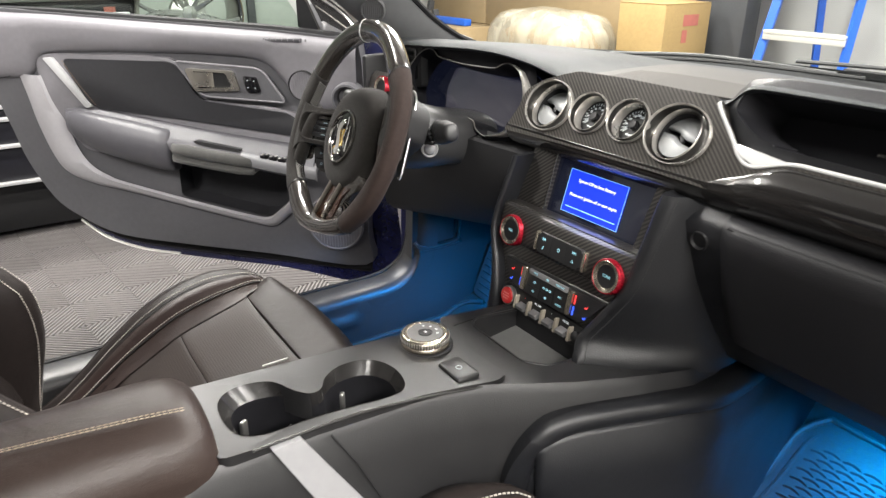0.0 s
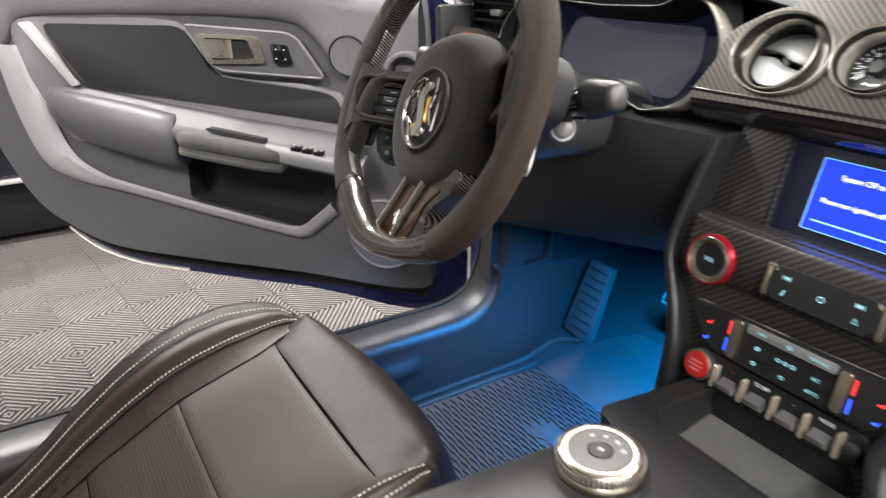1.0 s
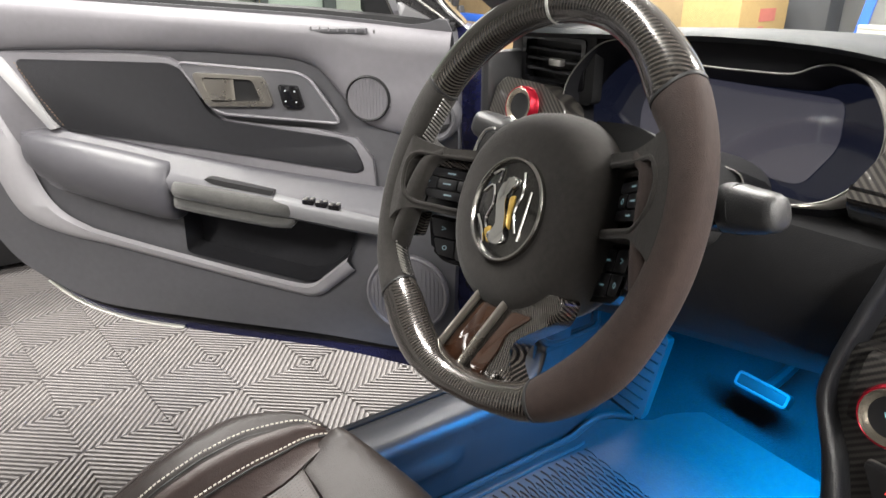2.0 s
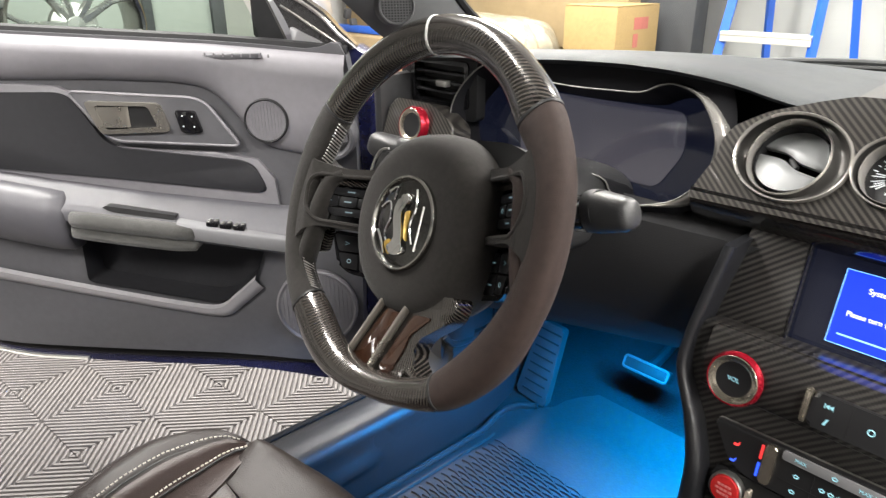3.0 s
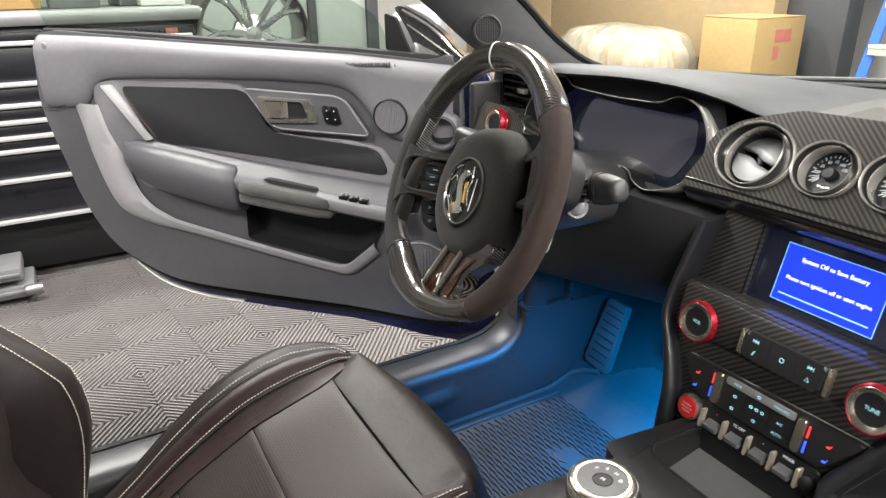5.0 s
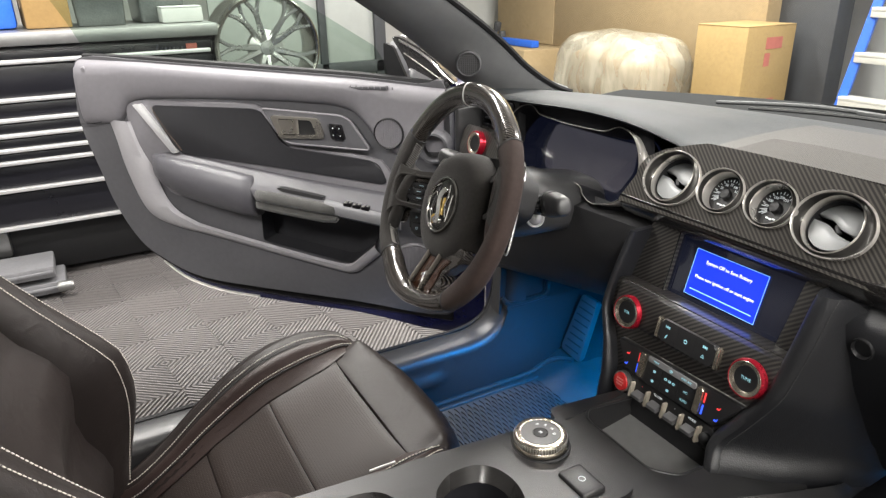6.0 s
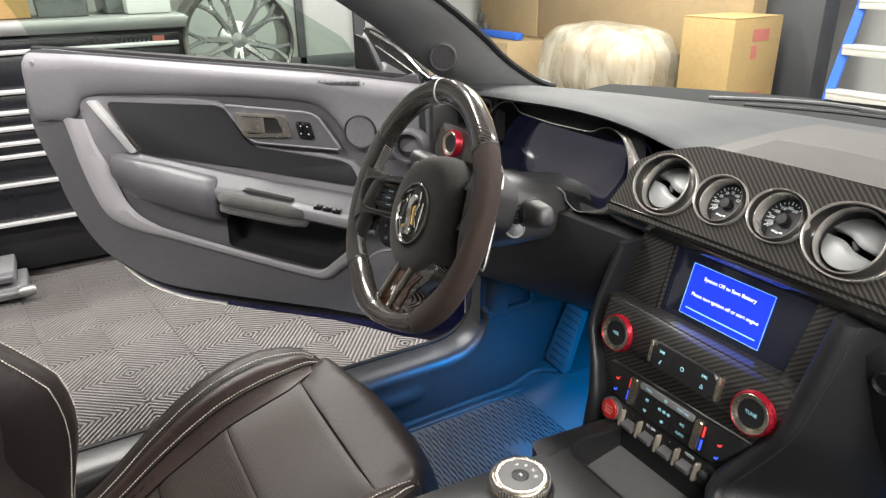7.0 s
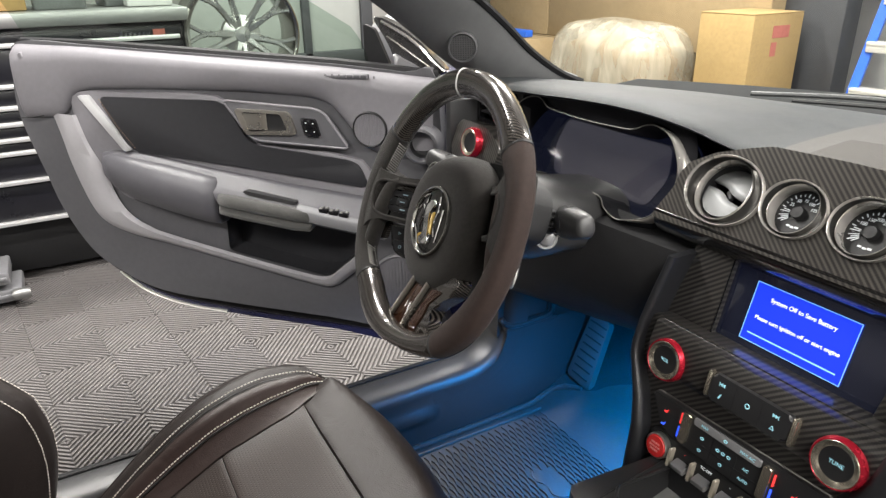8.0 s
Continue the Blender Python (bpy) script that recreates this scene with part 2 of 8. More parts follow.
SILVER = shader("satin silver", (0.55, 0.54, 0.52), 0.32, metal=0.9, vary=0.06, rough_vary=0.08)
SILVER_PAINT = shader("silver paint", (0.34, 0.34, 0.35), 0.38, metal=0.25, vary=0.05)
CHROME = shader("chrome", (0.8, 0.79, 0.77), 0.09, metal=1.0, rough_vary=0.05)
DARK_CHROME = shader("smoked chrome", (0.36, 0.35, 0.33), 0.22, metal=1.0, rough_vary=0.06)
BEZEL_DIM = shader("dull smoked metal", (0.17, 0.165, 0.155), 0.45, metal=0.8, rough_vary=0.05)
RED_METAL = shader("red anodised metal", (0.42, 0.012, 0.03), 0.27, metal=0.6, rough_vary=0.05)
RED_BUTTON = shader("red start button", (0.5, 0.02, 0.02), 0.3, coat=0.6, vary=0.2, big=300)
TOGGLE_GREY = shader("grey toggle", (0.16, 0.16, 0.165), 0.35, metal=0.3)
BUTTON_INK = shader("worn pink print", (0.62, 0.20, 0.19), 0.5, vary=0.3, big=200)
STITCH = shader("pale thread", (0.6, 0.56, 0.5), 0.7)
STITCH_TAN = shader("tan thread", (0.3, 0.2, 0.13), 0.7)
CARPET = shader("black carpet", (0.018, 0.018, 0.019), 0.95, vary=0.3, grain=0.9, grain_scale=500, big=20)
BLUE_PAINT = shader("dark blue car paint", (0.012, 0.014, 0.06), 0.22, coat=1.0, vary=0.1)
SILVER_PAINTWORK = shader("satin grey mirror cap", (0.3, 0.3, 0.31), 0.3, metal=0.4, coat=0.4)
SAIL_GLOSS = shader("smoked gloss paint", (0.075, 0.074, 0.076), 0.16, metal=0.6, coat=0.6, vary=0.2, big=18)
TILE = shader("grey ribbed tile plastic", (0.132, 0.123, 0.120), 0.42, vary=0.14, grain=0.2, grain_scale=250, big=3, rough_vary=0.1)
# Inside of the map pocket, darker than the door panel round it.
POCKET = shader("dark pocket inside", (0.022, 0.022, 0.025), 0.6, spec=0.25, vary=0.15)
TILE_BASE = shader("tile underside", (0.085, 0.080, 0.077), 0.7, vary=0.2)
WALL = shader("white wall paint", (0.50, 0.505, 0.49), 0.7, vary=0.04, big=1.5)
PARTITION = shader("pale grey-green partition paint", (0.25, 0.265, 0.25), 0.6, vary=0.06, big=1.5)
ACCENT = shader("bright silver trim", (0.62, 0.62, 0.63), 0.32, metal=0.25, vary=0.05)
RAIL = shader("bright drawer rail", (0.60, 0.60, 0.60), 0.38, metal=0.6, vary=0.03)
BOX_WHITE = shader("off-white card", (0.42, 0.42, 0.41), 0.6, vary=0.05)
BIN = shader("cloudy clear plastic", (0.085, 0.09, 0.09), 0.3, coat=0.3, vary=0.35, big=12)
CEIL = shader("white ceiling paint", (0.78, 0.78, 0.77), 0.8, vary=0.03, big=1.5)
LED = shader("led tube", (0.9, 0.9, 0.9), 0.4, emit=(1, 0.93, 0.85), emit_strength=20)
LED_BLUE = shader("blue led strip", (0.1, 0.2, 0.5), 0.4, emit=FOOT_BLUE, emit_strength=12)
CABINET_BLACK = shader("black enamel", (0.009, 0.009, 0.012), 0.3, vary=0.2, spec=0.4, rough_vary=0.03)
STEEL = shader("brushed steel", (0.31, 0.31, 0.305), 0.40, metal=0.85, vary=0.05, rough_vary=0.04)
DARK_GREY = shader("dark grey panel", (0.05, 0.052, 0.056), 0.6, vary=0.12)
FRAME_DARK = shader("dark frame", (0.03, 0.032, 0.035), 0.5, vary=0.1)
CARD = shader("brown cardboard", (0.33, 0.245, 0.135), 0.85, vary=0.12, grain=0.2, grain_scale=90, big=3)
CARD_TAN = shader("yellowish cardboard", (0.34, 0.232, 0.095), 0.8, vary=0.14, grain=0.2, grain_scale=90, big=4)
CARD_YELLOW = shader("tan cardboard", (0.25, 0.155, 0.055), 0.8, vary=0.12, big=5)
TAPE = shader("clear brown tape", (0.55, 0.4, 0.24), 0.25, vary=0.1)
RED_INK = shader("red ink", (0.42, 0.13, 0.10), 0.8, vary=0.3, big=30)
BLUE_PLASTIC = shader("blue fibreglass", (0.02, 0.12, 0.6), 0.4, vary=0.12)
PALE_METAL = shader("pale aluminium", (0.62, 0.61, 0.56), 0.45, metal=0.4, vary=0.08)
WRAP = shader("milky plastic film", (0.56, 0.535, 0.44), 0.25, vary=0.06, big=5, coat=0.4)
nt = WRAP.node_tree
crease = nt.nodes.new("ShaderNodeTexNoise")
crease.inputs["Scale"].default_value, crease.inputs["Detail"].default_value, crease.inputs["Distortion"].default_value = 1.0, 4, 0.8
ramp = nt.nodes.new("ShaderNodeMapRange")
ramp.inputs["From Min"].default_value, ramp.inputs["From Max"].default_value = 0.35, 0.65
ramp.inputs["To Min"].default_value, ramp.inputs["To Max"].default_value = 0.30, 0.62
bump = nt.nodes.new("ShaderNodeBump")
bump.inputs["Strength"].default_value, bump.inputs["Distance"].default_value = 0.5, 0.03
coords = nt.nodes.new("ShaderNodeTexCoord")
spread = nt.nodes.new("ShaderNodeMapping")
spread.inputs["Scale"].default_value = (9, 9, 2.2)
nt.links.new(coords.outputs["Object"], spread.inputs["Vector"])
nt.links.new(spread.outputs[0], crease.inputs["Vector"])
nt.links.new(crease.outputs["Fac"], ramp.inputs["Value"])
nt.links.new(ramp.outputs[0], nt.nodes["Principled BSDF"].inputs["Alpha"])
nt.links.new(crease.outputs["Fac"], bump.inputs["Height"])
nt.links.new(bump.outputs[0], nt.nodes["Principled BSDF"].inputs["Normal"])
PAPER = shader("white paper", (0.8, 0.8, 0.78), 0.7, vary=0.04)
WHITE_INK = shader("white ink", (0.75, 0.76, 0.76), 0.6, emit=(0.75, 0.85, 0.9), emit_strength=0.25)
ICON_CYAN = shader("cyan backlit icon", (0.3, 0.6, 0.7), 0.6, emit=(0.35, 0.75, 0.85), emit_strength=0.2)
ICON_DIM = shader("dim backlit icon", (0.25, 0.32, 0.36), 0.6, emit=(0.35, 0.7, 0.8), emit_strength=0.08)
ICON_RED = shader("red backlit icon", (0.7, 0.05, 0.05), 0.5, emit=(1, 0.05, 0.05), emit_strength=0.8)
ICON_BLUE = shader("blue backlit icon", (0.05, 0.1, 0.8), 0.5, emit=(0.03, 0.1, 1), emit_strength=1.2)
SCREEN_BLUE = shader("blue display", (0.01, 0.02, 0.3), 0.2, emit=(0.007, 0.036, 0.66), emit_strength=1.0)
SCREEN_TEXT = shader("display text", (0.7, 0.75, 0.9), 0.3, emit=(0.8, 0.86, 1), emit_strength=0.9)
SCREEN_LINE = shader("display bar", (0.3, 0.5, 0.9), 0.3, emit=(0.1, 0.4, 0.95), emit_strength=0.9)
SCREEN_DARK = shader("unlit display", (0.008, 0.009, 0.014), 0.07, emit=(0.02, 0.025, 0.06), emit_strength=0.15, coat=0.5)
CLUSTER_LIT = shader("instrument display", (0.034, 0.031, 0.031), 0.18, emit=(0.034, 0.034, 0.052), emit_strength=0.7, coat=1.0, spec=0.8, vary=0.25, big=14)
SEAL = shader("rubber seal", (0.012, 0.012, 0.013), 0.6, spec=0.2, vary=0.2)
GLASS_DOOR = film("green tinted door glass", (0.60, 0.70, 0.63), 0.05)
GLASS_FRONT = film("windscreen glass", (0.95, 0.97, 0.95), 0.04)


# ---- building helpers ----
def thing(name, m, label, category, group="", kind=""):
    ob = new(name)
    ob.empty_display_size = 0.05
    ob.matrix_world = m
    return tagged(ob, label, category, group, kind)


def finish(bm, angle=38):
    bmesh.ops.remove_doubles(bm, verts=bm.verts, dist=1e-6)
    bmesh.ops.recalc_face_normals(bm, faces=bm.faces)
    lim = radians(angle)
    for f in bm.faces:
        f.smooth = True
    for e in bm.edges:
        e.smooth = len(e.link_faces) == 2 and e.calc_face_angle(0) < lim


def part(name, bm, material, parent=None, label="", angle=38, recalc=True):
    if recalc:
        finish(bm, angle)
    me = bpy.data.meshes.new(name)
    bm.to_mesh(me)
    bm.free()
    me.materials.append(material)
    ob = new(name, me)
    if parent:
        ob.parent = parent
    return tagged(ob, label)


def solo(name, bm, material, label, category, group="", kind="", m=None, angle=38):
    ob = part(name, bm, material, None, "", angle)
    if m:
        ob.matrix_world = m
    return tagged(ob, label, category, group, kind)


def B():
    return bmesh.new()


def add_box(bm, c, s, bev=0.0, m=None, seg=2):
    r = bmesh.ops.create_cube(bm, size=1)
    vs = r["verts"]
    for v in vs:
        v.co = Vector((v.co.x * s[0] + c[0], v.co.y * s[1] + c[1], v.co.z * s[2] + c[2]))
    if bev:
        es = list({e for v in vs for e in v.link_edges})
        out = bmesh.ops.bevel(bm, geom=es, offset=min(bev, min(s) * 0.49), segments=seg, affect="EDGES", profile=0.5)
        vs = list({v for f in out["faces"] for v in f.verts} | {v for v in vs if v.is_valid})
    if m:
        for v in vs:
            v.co = m @ v.co
    return vs


def add_prism(bm, poly, z0, z1, m=None, bev=0.0, seg=3, both=False):
    """A flat outline raised from z0 to z1, with its upper rim rounded."""
    lo = [bm.verts.new((x, y, z0)) for x, y in poly]
    hi = [bm.verts.new((x, y, z1)) for x, y in poly]
    n = len(poly)
    fs = [bm.faces.new(hi), bm.faces.new(lo[::-1])]
    for i in range(n):
        fs.append(bm.faces.new((lo[i], lo[(i + 1) % n], hi[(i + 1) % n], hi[i])))
    vs = lo + hi
    if bev:
        es = [e for e in fs[0].edges]
        if both:
            es += list(fs[1].edges)
        out = bmesh.ops.bevel(bm, geom=es, offset=bev, segments=seg, affect="EDGES", profile=0.5, clamp_overlap=True)
        vs = list({v for f in out["faces"] for v in f.verts} | {v for v in vs if v.is_valid})
    if m:
        for v in vs:
            v.co = m @ v.co
    return vs


def add_lathe(bm, prof, m=None, seg=32, cap=False):
    rings = []
    for r, z in prof:
        ring = []
        for i in range(seg):
            a = 2 * math.pi * i / seg
            p = Vector((r * math.cos(a), r * math.sin(a), z))
            ring.append(bm.verts.new(m @ p if m else p))
        rings.append(ring)
    for a, b in zip(rings, rings[1:]):
        for i in range(seg):
            j = (i + 1) % seg
            bm.faces.new((a[i], a[j], b[j], b[i]))
    if cap:
        bm.faces.new(rings[0][::-1])
        bm.faces.new(rings[-1])


def loft(bm, rings, closed=True, caps=True, around=False):
    vs = [[bm.verts.new(p) for p in r] for r in rings]
    n = len(vs[0])
    pairs = list(zip(vs, vs[1:])) + ([(vs[-1], vs[0])] if around else [])
    for a, b in pairs:
        for i in range(n if closed else n - 1):
            j = (i + 1) % n
            bm.faces.new((a[i], a[j], b[j], b[i]))
    if caps and closed and not around:
        bm.faces.new(vs[0][::-1])
        bm.faces.new(vs[-1])
    return vs


def sheet(bm, rows, thick=None):
    """A surface from rows of points, with a back set off by the vector thick."""
    if thick is None:
        loft(bm, rows, closed=False, caps=False)
        return
    t = Vector(thick)
    rings = [[Vector(p) for p in r] + [Vector(p) + t for p in reversed(r)] for r in rows]
    loft(bm, rings)


def spline(pts, n=8, closed=False):
    ps = [Vector(p) for p in pts]
    k = len(ps)
    out = []
    for i in range(k if closed else k - 1):
        if closed:
            p0, p1, p2, p3 = ps[i - 1], ps[i], ps[(i + 1) % k], ps[(i + 2) % k]
        else:
            p0, p1, p2, p3 = ps[max(i - 1, 0)], ps[i], ps[i + 1], ps[min(i + 2, k - 1)]
        for j in range(n):
            t = j / n
            out.append(0.5 * ((2 * p1) + (p2 - p0) * t + (2 * p0 - 5 * p1 + 4 * p2 - p3) * t * t + (3 * p1 - p0 - 3 * p2 + p3) * t ** 3))
    if not closed:
        out.append(ps[-1].copy())
    return out


def smooth2(pts, n=5, closed=True):
    return [(p.x, p.y) for p in spline([(x, y, 0) for x, y in pts], n, closed)]


def rounded(poly, r, n=4):
    """A closed outline with each corner rounded by about r."""
    out = []
    k = len(poly)
    for i in range(k):
        a, b, c = Vector(poly[i - 1]), Vector(poly[i]), Vector(poly[(i + 1) % k])
        u, v = a - b, c - b
        d = min(r, u.length * 0.45, v.length * 0.45)
        p, q = b + u.normalized() * d, b + v.normalized() * d
        for j in range(n + 1):
            t = j / n
            w = p * (1 - t) ** 2 + b * 2 * t * (1 - t) + q * t * t
            out.append((w.x, w.y))
    return out


def add_tube(bm, pts, r, seg=8, closed=False, flat=1.0, up=(0, 0, 1)):
    ps = [Vector(p) for p in pts]
    n = len(ps)
    rings = []
    side = None
    for i, p in enumerate(ps):
        a = ps[i - 1] if (closed or i) else p
        b = ps[(i + 1) % n] if (closed or i < n - 1) else p
        t = (b - a).normalized()
        if side is None:
            side = t.cross(Vector(up))
            if side.length < 1e-4:
                side = t.cross(Vector((1, 0, 0)))
        side = (side - t * side.dot(t)).normalized()
        nor = side.cross(t)
        rr = r[i] if isinstance(r, (list, tuple)) else r
        rings.append([p + side * (rr * math.cos(2 * math.pi * k / seg)) + nor * (rr * flat * math.sin(2 * math.pi * k / seg)) for k in range(seg)])
    loft(bm, rings, around=closed)


def stitches(bm, pts, length=0.006, gap=0.0035, r=0.0011):
    """Short raised threads along a line, spaced by its length."""
    ps = [Vector(p) for p in pts]
    run = [0.0]
    for a, b in zip(ps, ps[1:]):
        run.append(run[-1] + (b - a).length)

    def at(d):
        return Vector([float(np.interp(d, run, [p[k] for p in ps])) for k in range(3)])
    d = 0.0
    while d + length < run[-1]:
        add_tube(bm, (at(d), at(d + length)), r, 5)
        d += length + gap


def text_part(name, body, size, m, material, parent, align="CENTER"):
    cu = bpy.data.curves.new(name, "FONT")
    cu.body, cu.size, cu.align_x, cu.align_y, cu.extrude = body, size, align, "CENTER", 0.0002
    tmp = new("tmp_text", cu)
    me = bpy.data.meshes.new_from_object(tmp.evaluated_get(bpy.context.evaluated_depsgraph_get()))
    bpy.data.objects.remove(tmp)
    bpy.data.curves.remove(cu)
    me.transform(m)
    me.materials.clear()
    me.materials.append(material)
    ob = new(name, me)
    ob.parent = parent
    return ob


def plate_with_holes(bm, outer, holes, z0, z1, m=None):
    """A flat plate with openings through it."""
    loops = []
    for poly in [outer, *holes]:
        vs = [bm.verts.new((x, y, z1)) for x, y in poly]
        loops.append((vs, [bm.edges.new((vs[i], vs[(i + 1) % len(vs)])) for i in range(len(vs))]))
    bmesh.ops.triangle_fill(bm, edges=[e for _, es in loops for e in es], use_beauty=True)
    for vs, _ in loops:
        lows = [bm.verts.new((v.co.x, v.co.y, z0)) for v in vs]
        for i in range(len(vs)):
            j = (i + 1) % len(vs)
            bm.faces.new((vs[i], vs[j], lows[j], lows[i]))
    if m:
        bm.transform(m)


def oval(x, y, rx, ry, n=36):
    return [(x + rx * math.cos(2 * math.pi * i / n), y + ry * math.sin(2 * math.pi * i / n)) for i in range(n)]


def frame_m(o, tilt):
    """Local X to the car's right, Y up along a face that leans back by tilt degrees, Z out of it towards the seats."""
    return Matrix.Translation(o) @ Matrix.Rotation(radians(90 - tilt), 4, "X")


def root_of(ob):
    while ob.parent:
        ob = ob.parent
    return ob


def wpart(name, bm, material, parent, label="", angle=38):
    """A part whose mesh was drawn in world metres."""
    finish(bm, angle)
    bm.transform(root_of(parent).matrix_basis.inverted())
    return part(name, bm, material, parent, label, recalc=False)


def wtext(name, body, size, m, material, parent, align="CENTER"):
    return text_part(name, body, size, root_of(parent).matrix_basis.inverted() @ m, material, parent, align)


XC = -0.308   # the car's middle line

# ---- garage shell ----
bm = B()
add_box(bm, (-1.2, 1.0, -0.06), (11.0, 13.0, 0.08))
floor = solo("floor", bm, TILE_BASE, "dark garage floor under grey ribbed interlocking tiles", "floor", kind="structure")
for nm, c, s in (("wall_west", (-6.45, 1.0, 1.37), (0.1, 13.0, 2.78)), ("wall_north", (-1.2, 5.45, 1.37), (10.4, 0.1, 2.78)),
                 ("wall_east", (4.05, 1.0, 1.37), (0.1, 13.0, 2.78)), ("wall_south", (-1.2, -4.05, 1.37), (10.4, 0.1, 2.78))):
    bm = B()
    add_box(bm, c, s)
    solo(nm, bm, WALL, "plain white painted garage wall", "wall", kind="structure")
bm = B()
add_box(bm, (-1.2, 1.0, CEILING + 0.05), (10.6, 13.0, 0.1))
solo("ceiling", bm, CEIL, "plain white garage ceiling", "ceiling", kind="structure")


def led_fixture():
    t = thing("ceiling_light", pose(*LED_TUBES[0], CEILING), "white ceiling batten with a bright led tube", "lamp", "ceiling lights")
    bm = B()
    add_box(bm, (0, 0, -0.018), (0.2, 1.24, 0.034), 0.006)
    part("housing", bm, PAPER, t)
    bm = B()
    add_box(bm, (0, 0, -0.05), (0.16, 1.2, 0.028), 0.01)
    part("diffuser", bm, LED, t, "glowing white diffuser")
    return t


fixture = led_fixture()
for lx, ly in LED_TUBES[1:]:
    copy_thing(fixture, pose(lx, ly, CEILING))

# white glazed partition with dark frame on the west side
bm = B()
for y0, y1, z0, z1 in ((1.885, 1.935, 0, 2.4), (2.28, 2.36, 0, 2.4), (1.2, 2.36, 0.58, 0.66), (1.2, 2.36, 2.4, 2.46)):
    add_box(bm, (-4.3, (y0 + y1) / 2, (z0 + z1) / 2), (0.06, y1 - y0, z1 - z0), 0.004)
door = solo("door_1", bm, FRAME_DARK, "white panelled garage side door with a dark frame", "door", kind="structure")
for y0, y1, z0, z1 in ((1.2, 1.885, 0.66, 2.4), (1.935, 2.28, 0.66, 2.4), (1.2, 2.28, 0.02, 0.58)):
    bm = B()
    add_box(bm, (-4.31, (y0 + y1) / 2, (z0 + z1) / 2), (0.03, y1 - y0, z1 - z0), 0.003)
    part("panel", bm, PARTITION, door)


# ---- tool cabinet and what stands on it ----
def tool_cabinet():
    x0, ya, yb = -2.95, -1.0, 0.95
    ym, ln = (ya + yb) / 2, yb - ya
    t = thing("tool_cabinet", pose(x0 - 0.25, ym, 0), "black enamel tool cabinet with chrome drawer rails on castors", "cabinet")
    bm = B()
    add_box(bm, (x0 - 0.262, ym, 0.615), (0.5, ln, 0.73), 0.008)
    wpart("body", bm, CABINET_BLACK, t)
    bm = B()
    add_box(bm, (x0 - 0.25, ym, 1.007), (0.58, ln + 0.03, 0.05), 0.006)
    wpart("worktop", bm, STEEL, t, "pale steel worktop")
    zs = [0.965, 0.911, 0.768, 0.691, 0.631, 0.573, 0.523, 0.412, 0.255]
    for hi, lo in zip(zs, zs[1:]):
        bm = B()
        add_box(bm, (x0 - 0.006, ym, (hi + lo) / 2), (0.014, ln - 0.03, hi - lo - 0.008), 0.003)
        d = wpart("drawer", bm, CABINET_BLACK, t)
        bm = B()
        add_box(bm, (x0 + 0.012, ym, lo + 0.012), (0.022, ln - 0.05, 0.017), 0.004)
        wpart("drawer_rail", bm, RAIL, d, "chrome drawer rail")
    bm = B()
    for k in range(7):
        tall = (0.024, 0.012, 0.013, 0.011, 0.012, 0.013, 0.011)[k]
        add_prism(bm, [(0.705 + 0.0165 * k, 0.931), (0.714 + 0.0165 * k, 0.931), (0.718 + 0.0165 * k, 0.931 + tall), (0.709 + 0.0165 * k, 0.931 + tall)], x0 + 0.001, x0 + 0.0045, Matrix(((0, 0, 1, 0), (1, 0, 0, 0), (0, 1, 0, 0), (0, 0, 0, 1))))
    wpart("name_badge", bm, DARK_CHROME, t, "dim grey badge of slanted marks")
    bm = B()
    add_box(bm, (x0 + 0.004, 0.85, 0.94), (0.005, 0.045, 0.026), 0.001)
    wpart("badge_mark", bm, RED_INK, t, "small red badge")
    # Black block added in place of the shade under the cabinet.
    bm = B()
    add_box(bm, (x0 - 0.30, ym, 0.135), (0.40, ln - 0.06, 0.22), 0.004)
    wpart("plinth", bm, BLACK, t, "black block added for the dark gap underneath")
    for y in (ya + 0.15, ym, yb - 0.15):
        bm = B()
        add_lathe(bm, ((0.001, -0.02), (0.06, -0.02), (0.065, -0.01), (0.065, 0.01), (0.06, 0.02), (0.001, 0.02)), Matrix.Translation((x0 - 0.1, y, 0.066)) @ Matrix.Rotation(radians(90), 4, "X"), 20)
        c = wpart("castor", bm, RUBBER, t)
        bm = B()
        add_box(bm, (x0 - 0.1, y, 0.19), (0.09, 0.07, 0.13), 0.01)
        wpart("fork", bm, STEEL, c)
    return t


tool_cabinet()


def steel_ramp():
    t = thing("steel_ramp", pose(-2.86, 0.02, 0.0), "grey steel ramp lying flat on the floor beside the cabinet", "ramp")
    for z, yb, nm in ((0.045, 0.17, "tread_plate"), (0.115, 0.14, "tread_plate")):
        bm = B()
        add_box(bm, (0, (yb - 0.5) / 2, z), (0.20, yb + 0.5, 0.05), 0.008)
        add_box(bm, (0.102, (yb - 0.5) / 2, z), (0.012, yb + 0.48, 0.014), 0.003)
        part(nm, bm, RAMP_GREY, t)
    bm = B()
    add_lathe(bm, ((0.001, -0.03), (0.018, -0.03), (0.022, -0.02), (0.022, 0.02), (0.018, 0.03), (0.001, 0.03)), pose(0.11, 0.165, 0.05, 90), 16)
    part("pivot", bm, STEEL, t, "bright pivot pin")
    bm = B()
    add_box(bm, (0, -0.16, 0.0125), (0.14, 0.5, 0.022), 0.003)
    part("foot", bm, BLACK, t)


RAMP_GREY = shader("grey painted steel", (0.22, 0.22, 0.23), 0.4, metal=0.3, vary=0.12)
steel_ramp()


